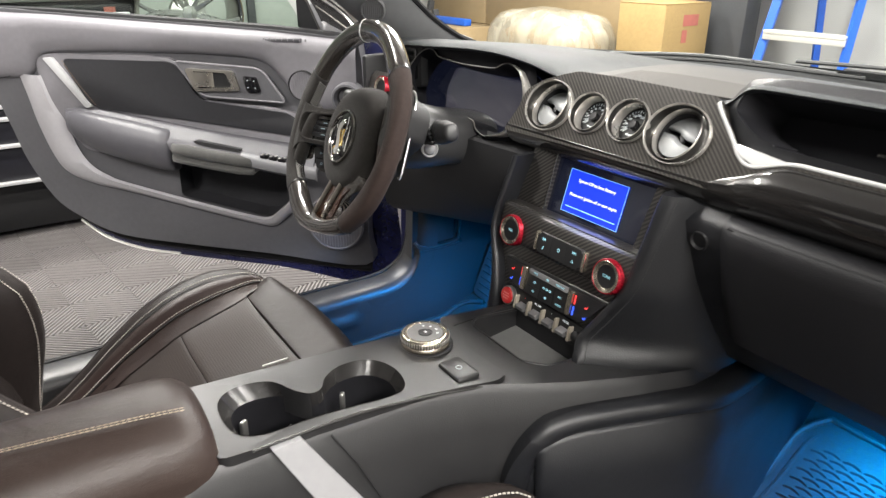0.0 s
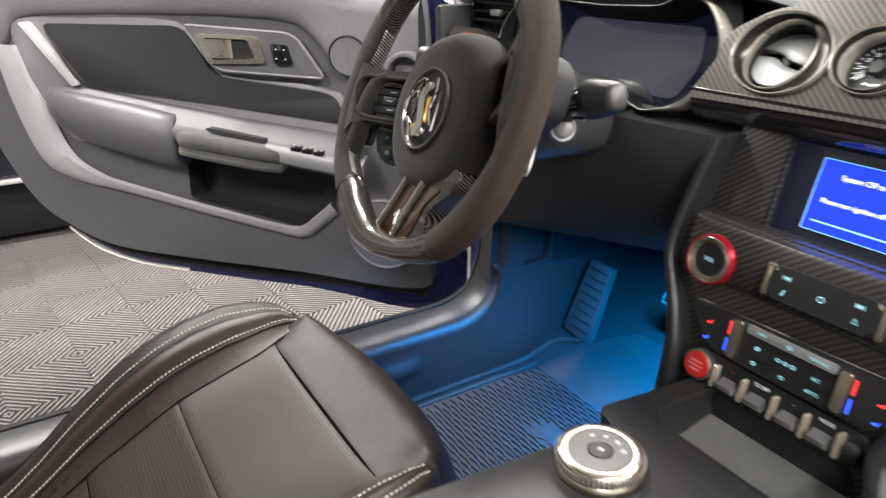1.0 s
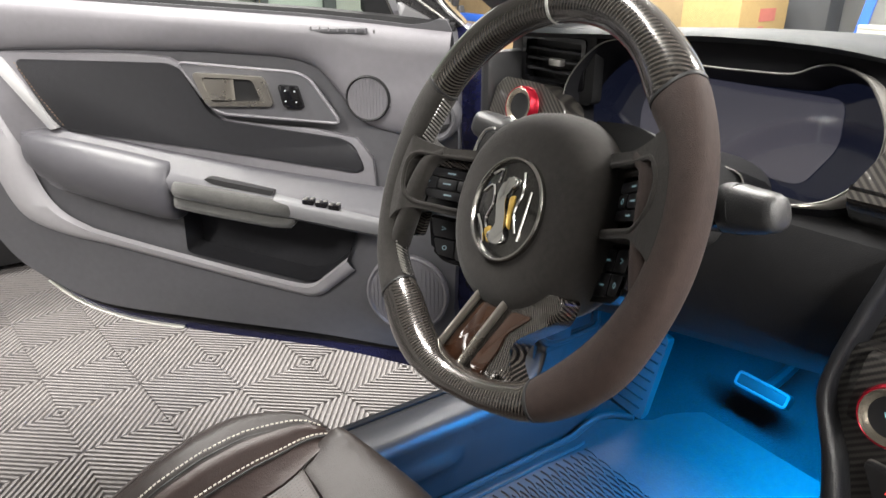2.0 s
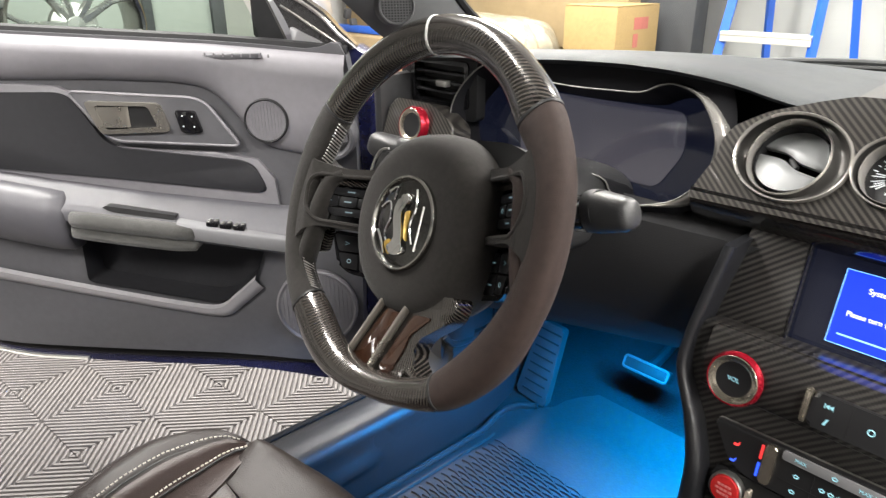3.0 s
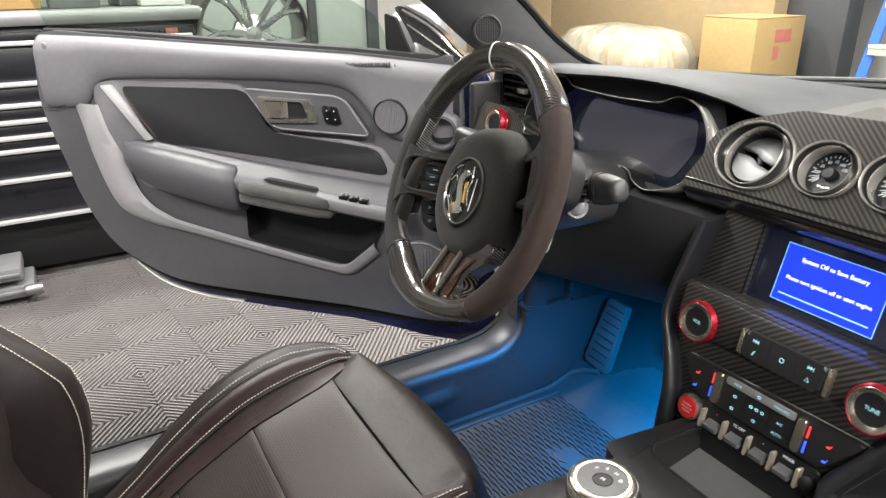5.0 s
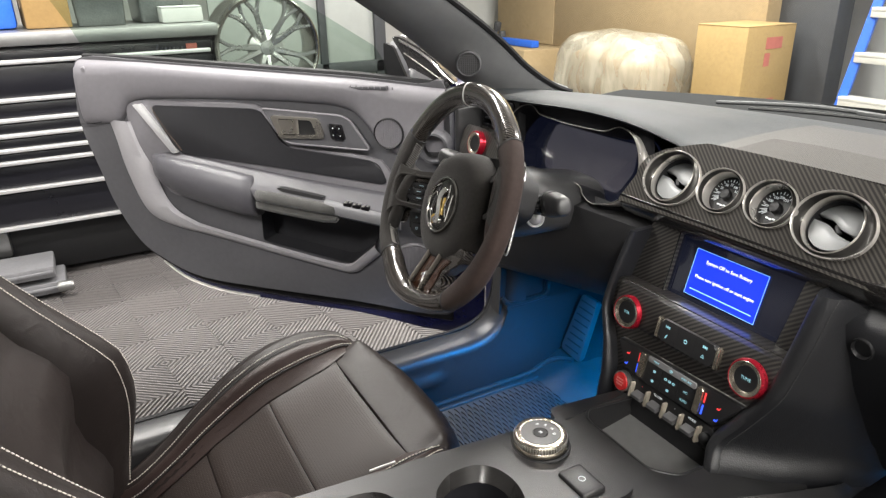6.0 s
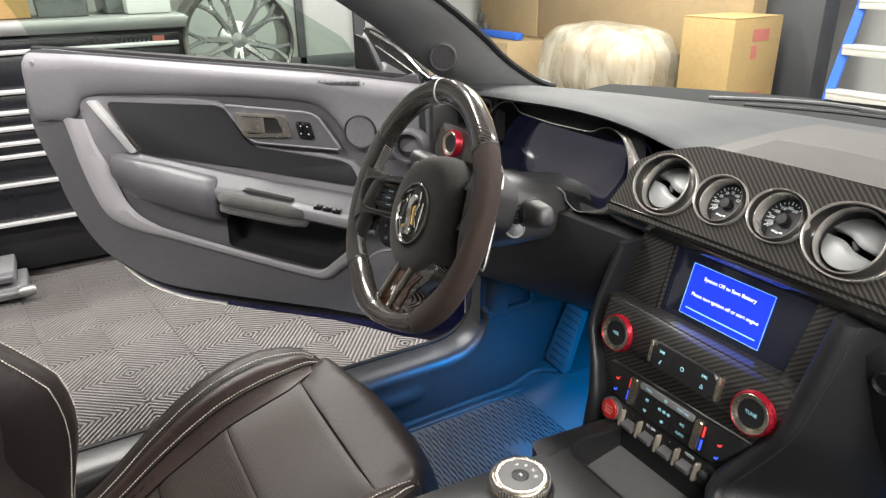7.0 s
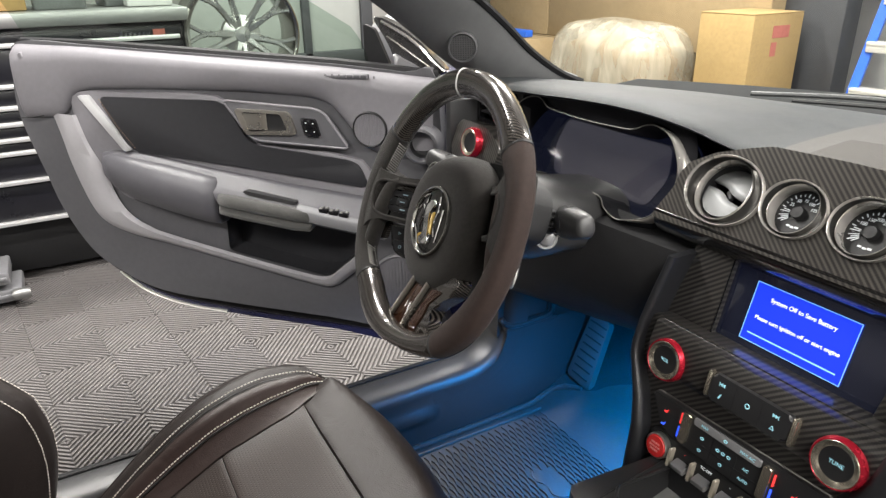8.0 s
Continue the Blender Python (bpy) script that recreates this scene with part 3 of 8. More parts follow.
def carton(name, c, s, rz, mat, label, group="", tape=True, prints=()):
    t = thing(name, pose(c[0], c[1], c[2], 0, 0, rz), label, "box", group)
    bm = B()
    add_box(bm, (0, 0, s[2] / 2), s, 0.006)
    part("carton", bm, mat, t)
    for k in (-1, 1):
        bm = B()
        add_box(bm, (k * s[0] / 4, 0, s[2] + 0.0035), (s[0] / 2 - 0.004, s[1], 0.005), 0.0015)
        part("flap", bm, mat, t)
    if tape:
        bm = B()
        add_box(bm, (0, 0, s[2] + 0.0075), (0.05, s[1] + 0.002, 0.0012))
        for k in (-1, 1):
            add_box(bm, (0, k * (s[1] / 2 + 0.001), s[2] - 0.06), (0.05, 0.0012, 0.13))
        part("tape", bm, TAPE, t, "clear brown packing tape")
    for (px, py, pz, sx, sy, sz) in prints:
        bm = B()
        add_box(bm, (px, py, pz), (sx, sy, sz))
        part("print", bm, RED_INK, t, "faded red print")
    return t


carton("cardboard_box", (-3.2, 0.325, 1.034), (0.3, 0.165, 0.2), 4, CARD_YELLOW, "small tan cardboard box on the tool cabinet", "boxes on the cabinet")


def storage_bin(c, w, rz):
    t = thing("storage_bin", pose(*c, 0, 0, rz), "cloudy clear plastic storage bin on the tool cabinet", "bin", "boxes on the cabinet")
    bm = B()
    rows = []
    for z, s in ((0.0, 0.90), (0.004, 0.92), (0.06, 0.95), (0.115, 0.98), (0.120, 1.0), (0.126, 1.0)):
        rows.append([Vector((x * s, y * s, z)) for x, y in rounded([(-0.14, -w / 2), (0.14, -w / 2), (0.14, w / 2), (-0.14, w / 2)], 0.02)])
    loft(bm, rows)
    part("tub", bm, BIN, t)
    bm = B()
    add_box(bm, (0, 0, 0.132), (0.29, w + 0.012, 0.012), 0.004)
    part("lid", bm, STEEL, t, "pale rimmed lid")


storage_bin((-3.2, 0.535, 1.034), 0.20, -3)
storage_bin((-3.27, 0.775, 1.034), 0.20, 4)
carton("white_box", (-3.08, 0.845, 1.034), (0.1, 0.17, 0.06), 2, BOX_WHITE, "low white box on the tool cabinet", "boxes on the cabinet", tape=False)
bm = B()
add_box(bm, (0, 0, 0.09), (0.26, 0.20, 0.18), 0.02)
solo("blue_crate", bm, BLUE_PLASTIC, "blue plastic crate on the tool cabinet", "crate", m=pose(-3.2, 0.115, 1.034, 0, 0, 5))


def lump(bm, c, s, seed, rough=0.12, seg=24):
    r = bmesh.ops.create_icosphere(bm, subdivisions=4, radius=1)
    for v in r["verts"]:
        p = v.co.copy()
        p = Vector((abs(p.x) ** 0.6 * (1 if p.x > 0 else -1), abs(p.y) ** 0.6 * (1 if p.y > 0 else -1), abs(p.z) ** 0.7 * (1 if p.z > 0 else -1)))
        k = 1 + rough * noise.noise(p * 2.2 + Vector((seed, 0, 0))) + rough * 0.5 * noise.noise(Vector((p.x * 9, p.y * 9, p.z * 2.0 + seed)))
        p *= k
        v.co = Vector((p.x * s[0] + c[0], p.y * s[1] + c[1], max(p.z * s[2] + c[2], c[2] - s[2] * 0.9)))


bm = B()
lump(bm, (0, 0, 0.09), (0.13, 0.12, 0.1), 3.0, 0.2)
solo("plastic_bag", bm, WRAP, "crumpled clear plastic bag on the grey case", "bag", m=pose(-3.2, 0.52, 1.198))


# ---- alloy wheel on a black bench ----
def alloy_wheel(c):
    m = Matrix.Translation(c) @ Matrix.Rotation(radians(90), 4, "Y") @ Matrix.Rotation(radians(8), 4, "Z")
    t = thing("alloy_wheel", m, "bare ten-spoke polished alloy wheel standing on edge", "wheel")
    R = 0.232
    bm = B()
    add_lathe(bm, ((R, 0.0), (R + 0.004, 0.012), (R - 0.004, 0.022), (R - 0.014, 0.018), (R - 0.02, 0.0), (R - 0.022, -0.1), (R - 0.012, -0.2), (R + 0.004, -0.21), (R - 0.004, -0.1), (R, 0.0)), None, 64)
    part("rim", bm, DARK_CHROME, t)
    def at(r, a, z):
        return Vector((r * math.cos(a), r * math.sin(a), z))
    for i in range(10):
        a = 2 * math.pi * i / 10 + (0.10 if i % 2 else -0.10)
        bm = B()
        add_tube(bm, (at(0.03, a, -0.03), at(0.07, a, -0.018), at(0.11, a, -0.010), at(0.15, a, -0.004)), [0.019, 0.0155, 0.0125, 0.0125], 6, flat=1.1)
        for k in (-1, 1):
            add_tube(bm, (at(0.143, a, -0.004), at(0.18, a + k * 0.07, 0.0), at(R - 0.012, a + k * 0.15, 0.006)), [0.0105, 0.0085, 0.009], 6, flat=1.1)
        part("spoke", bm, WHEEL_SILVER, t)
    bm = B()
    add_lathe(bm, ((0.001, -0.005), (0.03, -0.007), (0.034, -0.014), (0.05, -0.02), (0.078, -0.028), (0.08, -0.06), (0.001, -0.06)), None, 32)
    part("hub", bm, WHEEL_SILVER, t)
    for i in range(5):
        a = 2 * math.pi * (i + 0.5) / 5
        bm = B()
        add_lathe(bm, ((0.001, -0.018), (0.008, -0.018), (0.009, -0.03)), Matrix.Translation((0.057 * math.cos(a), 0.057 * math.sin(a), 0)), 12)
        part("bolt_hole", bm, BLACK, t, "dark bolt hole")


WHEEL_SILVER = shader("satin wheel alloy", (0.5, 0.5, 0.49), 0.28, metal=0.85, rough_vary=0.06)
alloy_wheel((-2.93, 1.175, 0.913))
bm = B()
add_box(bm, (0, 0, 0.338), (0.42, 0.56, 0.676), 0.01)
solo("storage_bench", bm, CABINET_BLACK, "low black storage bench under the alloy wheel", "bench", m=pose(-3.05, 1.26, 0))

# ---- cardboard store at the north end ----
carton("large_carton", (-5.50, 4.76, 0), (1.22, 0.6, 0.545), 0, CARD, "large brown cardboard carton at the base of the stack", "cardboard stack")
carton("large_carton", (-4.24, 4.76, 0), (1.27, 0.6, 0.545), 0, CARD, "large brown cardboard carton at the base of the stack", "cardboard stack")
carton("tall_carton", (-4.02, 4.76, 0.557), (2.26, 0.55, 1.5), 0, CARD, "very large flat brown carton on the stack", "cardboard stack")
carton("tall_carton", (-5.64, 4.76, 0.557), (0.95, 0.55, 1.5), 0, CARD, "tall brown carton on the stack", "cardboard stack")
carton("square_carton", (-2.848, 4.25, 0.3), (0.39, 0.45, 0.571), 0, CARD_TAN, "tan cardboard carton with faded red print", "cardboard stack",
       tape=False, prints=((0.1965, 0.03, 0.47, 0.002, 0.15, 0.07), (0.1965, -0.02, 0.37, 0.002, 0.05, 0.08), (0.1965, 0.0, 0.1, 0.002, 0.2, 0.05)))
carton("flat_carton", (-2.84, 4.22, 0), (0.56, 0.50, 0.288), 0, CARD, "flat brown carton under a smaller one", "cardboard stack")
bm = B()
lump(bm, (0, 0, 0.2), (0.55, 0.32, 0.29), 7.0, 0.055)
pack = thing("wrapped_seat", pose(-3.73, 4.02, 0.3), "bulky tan part wrapped in milky plastic film", "package")
part("film", bm, WRAP, pack, "milky creased plastic film")
bm = B()
lump(bm, (0, 0, 0.17), (0.47, 0.25, 0.20), 7.0, 0.03)
part("filling", bm, CARD_YELLOW, pack, "tan padding inside the film")
carton("support_carton", (-3.76, 4.02, 0), (1.1, 0.6, 0.318), 0, CARD, "low brown carton under the wrapped part", "cardboard stack")


def bar_clamp(c):
    t = thing("bar_clamp", pose(*c), "blue bar clamp with grey grips lying on a carton", "clamp")
    bm = B()
    add_box(bm, (0, 0, 0.03), (0.86, 0.08, 0.06), 0.008)
    part("bar", bm, BLUE_PLASTIC, t)
    for k in (-0.12, 0.02):
        bm = B()
        add_box(bm, (k - 0.12, 0, 0.1), (0.05, 0.06, 0.09), 0.01, pose(0, 0, 0, 0, 14 if k < 0 else -14, 0))
        part("grip", bm, DARK_GREY, t, "dark grey grip")


bar_clamp((-5.50, 4.22, 0.555))
bm = B()
add_box(bm, (-5.42, 4.22, 0.276), (0.9, 0.4, 0.55), 0.008)
solo("shelf_carton", bm, CARD, "brown cardboard carton under the blue clamp", "box", "cardboard stack")
bm = B()
add_box(bm, (0, 0, 1.0), (0.51, 0.16, 2.0), 0.01)
solo("steel_locker", bm, DARK_GREY, "tall dark grey steel locker", "locker", m=pose(-2.745, 4.70, 0))


def ladder():
    t = thing("step_ladder", pose(-1.93, 4.62, 0), "blue fibreglass step ladder with pale treads", "ladder")
    for k in (-1, 1):
        for back in (0, 1):
            bm = B()
            y0, y1 = (-0.38, 0.02) if not back else (0.55, 0.1)
            add_tube(bm, ((k * 0.29, y0, 0), (k * 0.2, y1, 1.75)), 0.026, 4, flat=1.6)
            part("rail", bm, BLUE_PLASTIC, t)
    for i in range(1, 7):
        z = 0.245 * i
        f = z / 1.75
        w = 0.29 - 0.09 * f
        bm = B()
        add_box(bm, (0, -0.38 + 0.4 * f, z), (2 * w, 0.1, 0.022), 0.005)
        add_box(bm, (0, -0.42 + 0.4 * f, z - 0.02), (2 * w, 0.012, 0.05), 0.003)
        part("tread", bm, PALE_METAL, t, "pale aluminium tread")
    bm = B()
    add_box(bm, (0, 0.06, 1.76), (0.44, 0.3, 0.05), 0.02)
    part("top_cap", bm, BLUE_PLASTIC, t)


ladder()

# ---- car body: the shell round the cabin ----
body = thing("coupe_car", pose(XC, 0.6, 0), "dark blue two-door coupe parked on garage tiles", "car")
L, R_ = XC - 0.69, XC + 0.69

rows = []
for y, z in ((-0.75, 0.30), (0.2, 0.28), (0.9, 0.272), (1.20, 0.272), (1.30, 0.315), (1.42, 0.395), (1.54, 0.49), (1.62, 0.60), (1.66, 0.74), (1.66, 0.9)):
    rows.append([Vector((L + 2 * 0.69 * i / 24, y, z + 0.012 * noise.noise(Vector((i * 0.7, y * 6, 0))))) for i in range(25)])
bm = B()
sheet(bm, rows, (0, 0.01, -0.03))
wpart("floor_carpet", bm, CARPET, body, "black carpeted floor and bulkhead")


def sill(side):
    """Sill cover, kick panel and door post trim as one moulding, with the painted body behind it."""
    s = -1 if side == "L" else 1
    m = Matrix(((0, 0, -s, XC), (1, 0, 0, 0), (0, 1, 0, 0), (0, 0, 0, 1)))    # (along, up), raised towards the cabin
    top = smooth2([(-0.74, 0.408), (0.2, 0.409), (0.80, 0.410), (1.00, 0.409), (1.065, 0.410), (1.106, 0.424), (1.130, 0.447), (1.144, 0.480), (1.150, 0.52), (1.156, 0.62), (1.160, 0.74), (1.158, 0.89)], 5, False)
    bm = B()
    rings = []
    for i, (y, z) in enumerate(top):
        a, b = top[max(i - 1, 0)], top[min(i + 1, len(top) - 1)]
        t = Vector((b[0] - a[0], b[1] - a[1])).normalized()
        n = Vector((-t.y, t.x))
        ring = []
        # crown of the moulding: from the inner wall over the rounded shoulder to the outer lip
        for dx, dn in ((0.648, -0.050), (0.6495, -0.026), (0.653, -0.014), (0.660, -0.006), (0.670, -0.0015), (0.690, 0.001), (0.712, 0.001), (0.722, -0.002), (0.727, -0.009), (0.728, -0.040)):
            ring.append(Vector((XC + s * dx, y + n.x * dn, z + n.y * dn)))
        rings.append(ring)
    loft(bm, rings, closed=False, caps=False)
    ob = wpart("sill_moulding", bm, KICK, body, "charcoal plastic sill and kick moulding", angle=70)

    # inner wall with a pressed hollow where the seat cover meets the kick panel
    def wall_x(y, z):
        d = 1 / (1 + math.exp((y - 0.972) / 0.009))
        ridge = 0.013 * math.exp(-((z - 0.345) / 0.016) ** 2) + 0.010 * math.exp(-((z - 0.408) / 0.012) ** 2)
        return 0.6485 - d * ridge * (0.4 + 0.6 / (1 + math.exp((0.86 - y) / 0.02))) + 0.004 * math.exp(-((y - 0.985) / 0.012) ** 2) * math.exp(-((z - 0.375) / 0.05) ** 2)
    bm = B()
    rows = []
    ys = [-0.74, -0.3, 0.2, 0.5, 0.7] + [0.78 + 0.01 * i for i in range(27)] + [1.06, 1.09, 1.105, 1.12, 1.13, 1.14, 1.15, 1.17, 1.2]
    tops = [p for p in top]
    for y in ys:
        if y < 1.146:
            zt = float(np.interp(y, [p[0] for p in tops], [p[1] for p in tops])) - 0.022
        else:
            zt = 0.478
        rows.append([Vector((XC + s * wall_x(y, 0.262 + (zt - 0.262) * k / 14), y, 0.262 + (zt - 0.262) * k / 14)) for k in range(15)])
    for y in (1.25, 1.30, 1.40, 1.52, 1.64):
        zt = 0.478
        rows.append([Vector((XC + s * 0.6485, y, 0.262 + (zt - 0.262) * k / 14)) for k in range(15)])
    loft(bm, rows, closed=False, caps=False)
    wall = wpart("kick_panel", bm, KICK, ob, "charcoal plastic kick panel", angle=70)
    # upper kick panel set back above a ledge
    bm = B()
    add_prism(bm, [(1.135, 0.455), (1.64, 0.455), (1.64, 0.9), (1.15, 0.9)], -0.70, -0.668, m)
    wpart("upper_panel", bm, KICK, ob)
    bm = B()
    add_tube(bm, spline([Vector((XC + s * x, y, z)) for x, y, z in ((0.662, 1.140, 0.500), (0.654, 1.150, 0.487), (0.652, 1.175, 0.482), (0.652, 1.235, 0.482), (0.654, 1.262, 0.486), (0.664, 1.274, 0.500), (0.668, 1.278, 0.56))], 6), 0.0065, 8)
    wpart("ledge", bm, KICK, ob, "rounded ledge under the release handle")
    bm = B()
    add_box(bm, (XC + s * 0.663, 1.21, 0.476), (0.030, 0.13, 0.012), 0.003)
    wpart("ledge_shelf", bm, KICK, ob)
    bm = B()
    add_prism(bm, rounded([(1.192, 0.484), (1.256, 0.484), (1.258, 0.60), (1.194, 0.60)], 0.008), -0.668, -0.660, m, 0.003, 2)
    wpart("access_cover", bm, KICK, ob)
    bm = B()
    add_box(bm, (XC + s * 0.658, 1.187, 0.545), (0.012, 0.013, 0.118), 0.004)
    add_tube(bm, [Vector((XC + s * 0.6585, y, z)) for y, z in ((1.187, 0.60), (1.187, 0.488), (1.25, 0.487), (1.258, 0.494), (1.258, 0.60))], 0.0032, 6)
    wpart("release_handle", bm, BLACK, ob, "black bonnet release handle")
    # seal along the door opening, rocker and posts
    bm = B()
    add_tube(bm, spline([(XC + s * 0.733, y, 0.402) for y in (-0.6, 0.2, 0.9, 1.05)] + [(XC + s * 0.733, 1.115, 0.418), (XC + s * 0.733, 1.150, 0.455), (XC + s * 0.733, 1.168, 0.54), (XC + s * 0.728, 1.176, 0.75), (XC + s * 0.715, 1.165, 0.95)], 6), 0.0075, 8)
    wpart("door_seal", bm, SEAL, ob, "black rubber door seal")
    bm = B()
    add_prism(bm, rounded([(-0.75, 0.16), (1.6, 0.16), (1.6, 0.36), (-0.75, 0.375)], 0.02), -0.735, -0.655, m)
    wpart("inner_sill", bm, BLACK, ob)
    bm = B()
    add_box(bm, (XC + s * 0.765, 0.2, 0.225), (0.07, 2.1, 0.15), 0.02)
    wpart("outer_rocker", bm, BLUE_PAINT, ob, "dark blue painted rocker")
    bm = B()
    add_prism(bm, rounded([(1.178, 0.2), (1.7, 0.2), (1.7, 0.80), (1.34, 0.84), (1.188, 0.80), (1.182, 0.5)], 0.03), -0.80, -0.702, m)
    wpart("hinge_post", bm, BLUE_PAINT, body, "dark blue painted hinge post")
    bm = B()
    add_prism(bm, rounded([(-0.75, 0.2), (-0.28, 0.2), (-0.22, 0.9), (-0.30, 1.30), (-0.75, 1.30)], 0.05), -0.78, -0.66, m)
    wpart("rear_post", bm, PLASTIC, body)


sill("L")
sill("R")


def a_pillar(s):
    """Soft-trimmed windscreen pillar with a round tweeter at its foot."""
    front = [(1.30, 0.962), (1.248, 0.982), (1.175, 1.026), (1.106, 1.079), (1.018, 1.136), (0.85, 1.235), (0.66, 1.335)]
    rear = [(1.11, 0.972), (1.057, 1.006), (1.024, 1.028), (0.946, 1.086), (0.862, 1.14), (0.70, 1.235), (0.52, 1.315)]
    fr, rr = smooth2(front, 4, False), smooth2(rear, 4, False)
    bm = B()
    rings = []
    for k, ((yf, zf), (yr, zr)) in enumerate(zip(fr, rr)):
        f = k / (len(fr) - 1)
        lean = 0.11 * f ** 2.5
        xi, xo = 0.652 - lean, 0.706 - lean
        rings.append([Vector((XC + s * x, y, z)) for x, y, z in (
            (xi, yf, zf), (xi + 0.002, yf - 0.015, zf - 0.004), (xi + 0.004, (yf * 0.7 + yr * 0.3), zf * 0.7 + zr * 0.3), (xi + 0.014, (yf * 0.4 + yr * 0.6), zf * 0.4 + zr * 0.6),
            (xi + 0.034, yf * 0.1 + yr * 0.9, zf * 0.1 + zr * 0.9), (xo, yr, zr), (xo + 0.012, yr + 0.01, zr + 0.01), (xo + 0.012, yf - 0.03, zf), (xi + 0.03, yf + 0.02, zf + 0.01))])
    seal = [r[0] + Vector((0, 0.006, 0.004)) for r in rings]
    loft(bm, rings)
    ob = wpart("pillar_trim", bm, PILLAR, body, "black grained windscreen pillar trim")
    bm = B()
    add_tube(bm, seal, 0.006, 6)
    wpart("screen_seal", bm, SEAL, ob, "black windscreen seal")
    m = Matrix.Translation(Vector((XC + s * 0.664, 1.050, 1.046)) + Vector((-s * 0.86, -0.50, 0.04)) * 0.041) @ (Vector((-s * 0.86, -0.50, 0.04))).to_track_quat("Z", "Y").to_matrix().to_4x4()
    bm = B()
    add_lathe(bm, ((0.026, -0.03), (0.0245, 0.0), (0.0235, 0.004), (0.0220, 0.0045), (0.0205, 0.001)), m, 28)
    wpart("speaker_ring", bm, TWEETER, ob)
    bm = B()
    add_lathe(bm, ((0.0005, 0.0015), (0.010, 0.0015), (0.0208, 0.001)), m, 28)
    wpart("speaker_mesh", bm, MESH_DARK, ob, "perforated black tweeter mesh")


COWL_BLACK = shader("weathered black cowl plastic", (0.016, 0.017, 0.018), 0.85, spec=0.15, vary=0.2, grain=0.4, grain_scale=300)
WIPER_GREY = shader("grey wiper paint", (0.055, 0.056, 0.058), 0.55, vary=0.1)
TWEETER = shader("tweeter ring", (0.06, 0.06, 0.063), 0.5, vary=0.08)
MESH_DARK = perforated("black speaker mesh", (0.045, 0.045, 0.047), 0.6, 0.0034, 0.34, (0, 1, 1))
a_pillar(-1)
a_pillar(1)

# white lit edge of the window opening beside the pillar, and the roof
bm = B()
rows = []
for k in range(9):
    y = 0.62 - 1.4 * k / 8
    rows.append([Vector((XC + 0.56 * math.sin(math.pi * (i / 12 - 0.5)), y, 1.33 + 0.035 * math.cos(math.pi * (i / 12 - 0.5)) - 0.05 * (k / 8) ** 2)) for i in range(13)])
sheet(bm, rows, (0, 0, 0.035))
wpart("roof", bm, DARK_GREY, body, "dark lined roof")
bm = B()
rows = []
for k in range(9):
    f = k / 8
    row = []
    for i in range(17):
        u = i / 8 - 1
        xb, yb, zb = XC + 0.70 * u, 1.62 - 0.30 * u * u, 0.945
        xt, yt, zt = XC + 0.55 * u, 0.64 - 0.03 * u * u, 1.335
        row.append(Vector((xb + (xt - xb) * f, yb + (yt - yb) * f, zb + (zt - zb) * f + 0.03 * math.sin(math.pi * f))))
    rows.append(row)
sheet(bm, rows)
ws = wpart("windscreen", bm, GLASS_FRONT, body, "clear laminated windscreen")
ws.visible_shadow = False
# cowl, wipers and bonnet beyond the glass
bm = B()
rows = []
for f in (0, 0.25, 0.5, 0.75, 1):
    rows.append([Vector((XC + 0.78 * u, 1.56 - 0.28 * u * u + 0.30 * f, 0.900 + 0.030 * f ** 0.7)) for u in [i / 8 - 1 for i in range(17)]])
sheet(bm, rows, (0, 0, -0.03))
cowl = wpart("cowl", bm, COWL_BLACK, body, "black plastic cowl panel")
for x0, y0, x1, y1 in ((-0.78, 1.56, -0.30, 1.64), (-0.47, 1.80, 0.20, 1.66)):
    bm = B()
    a, b = Vector((x0, y0, 0.944)), Vector((x1, y1, 0.952))
    add_tube(bm, spline((a, a.lerp(b, 0.45) + Vector((0, 0.02, 0.010)), b), 6), 0.0055, 8, flat=0.8)
    w = wpart("wiper_arm", bm, WIPER_GREY, cowl, "grey wiper arm")
    bm = B()
    c = a.lerp(b, 0.62) + Vector((0, 0.008, 0.008))
    add_box(bm, c, (0.05, 0.014, 0.010), 0.003)
    wpart("wiper_joint", bm, WIPER_GREY, cowl)
    bm = B()
    add_tube(bm, spline((a.lerp(b, 0.2) + Vector((0, -0.035, 0.002)), a.lerp(b, 0.6) + Vector((0, -0.020, 0.006)), b + Vector((0.06, -0.02, 0.002))), 6), 0.0035, 6)
    wpart("wiper_blade", bm, RUBBER, cowl)
bm = B()
rows = []
for k in range(11):
    f = k / 10
    rows.append([Vector((XC + (0.86 - 0.04 * f) * u, 1.86 - 0.16 * u * u + 1.15 * f, 0.870 - 0.02 * u * u - 0.16 * f * f + (0.008 if abs(u) < 0.4 else 0))) for u in [i / 10 - 1 for i in range(21)]])
sheet(bm, rows, (0, 0, -0.02))
wpart("bonnet", bm, BLUE_PAINT, body, "dark blue painted bonnet")

# ---- footwell lights, pedals, mats ----
for x, y, z in ((-0.61, 1.22, 0.646), (0.06, 1.33, 0.540)):
    bm = B()
    add_box(bm, (0, 0, 0.004), (0.12, 0.012, 0.006), 0.002)
    solo("footwell_light", bm, LED_BLUE, "thin blue led strip under the dashboard", "lamp", "footwell lights", m=pose(x, y, z))


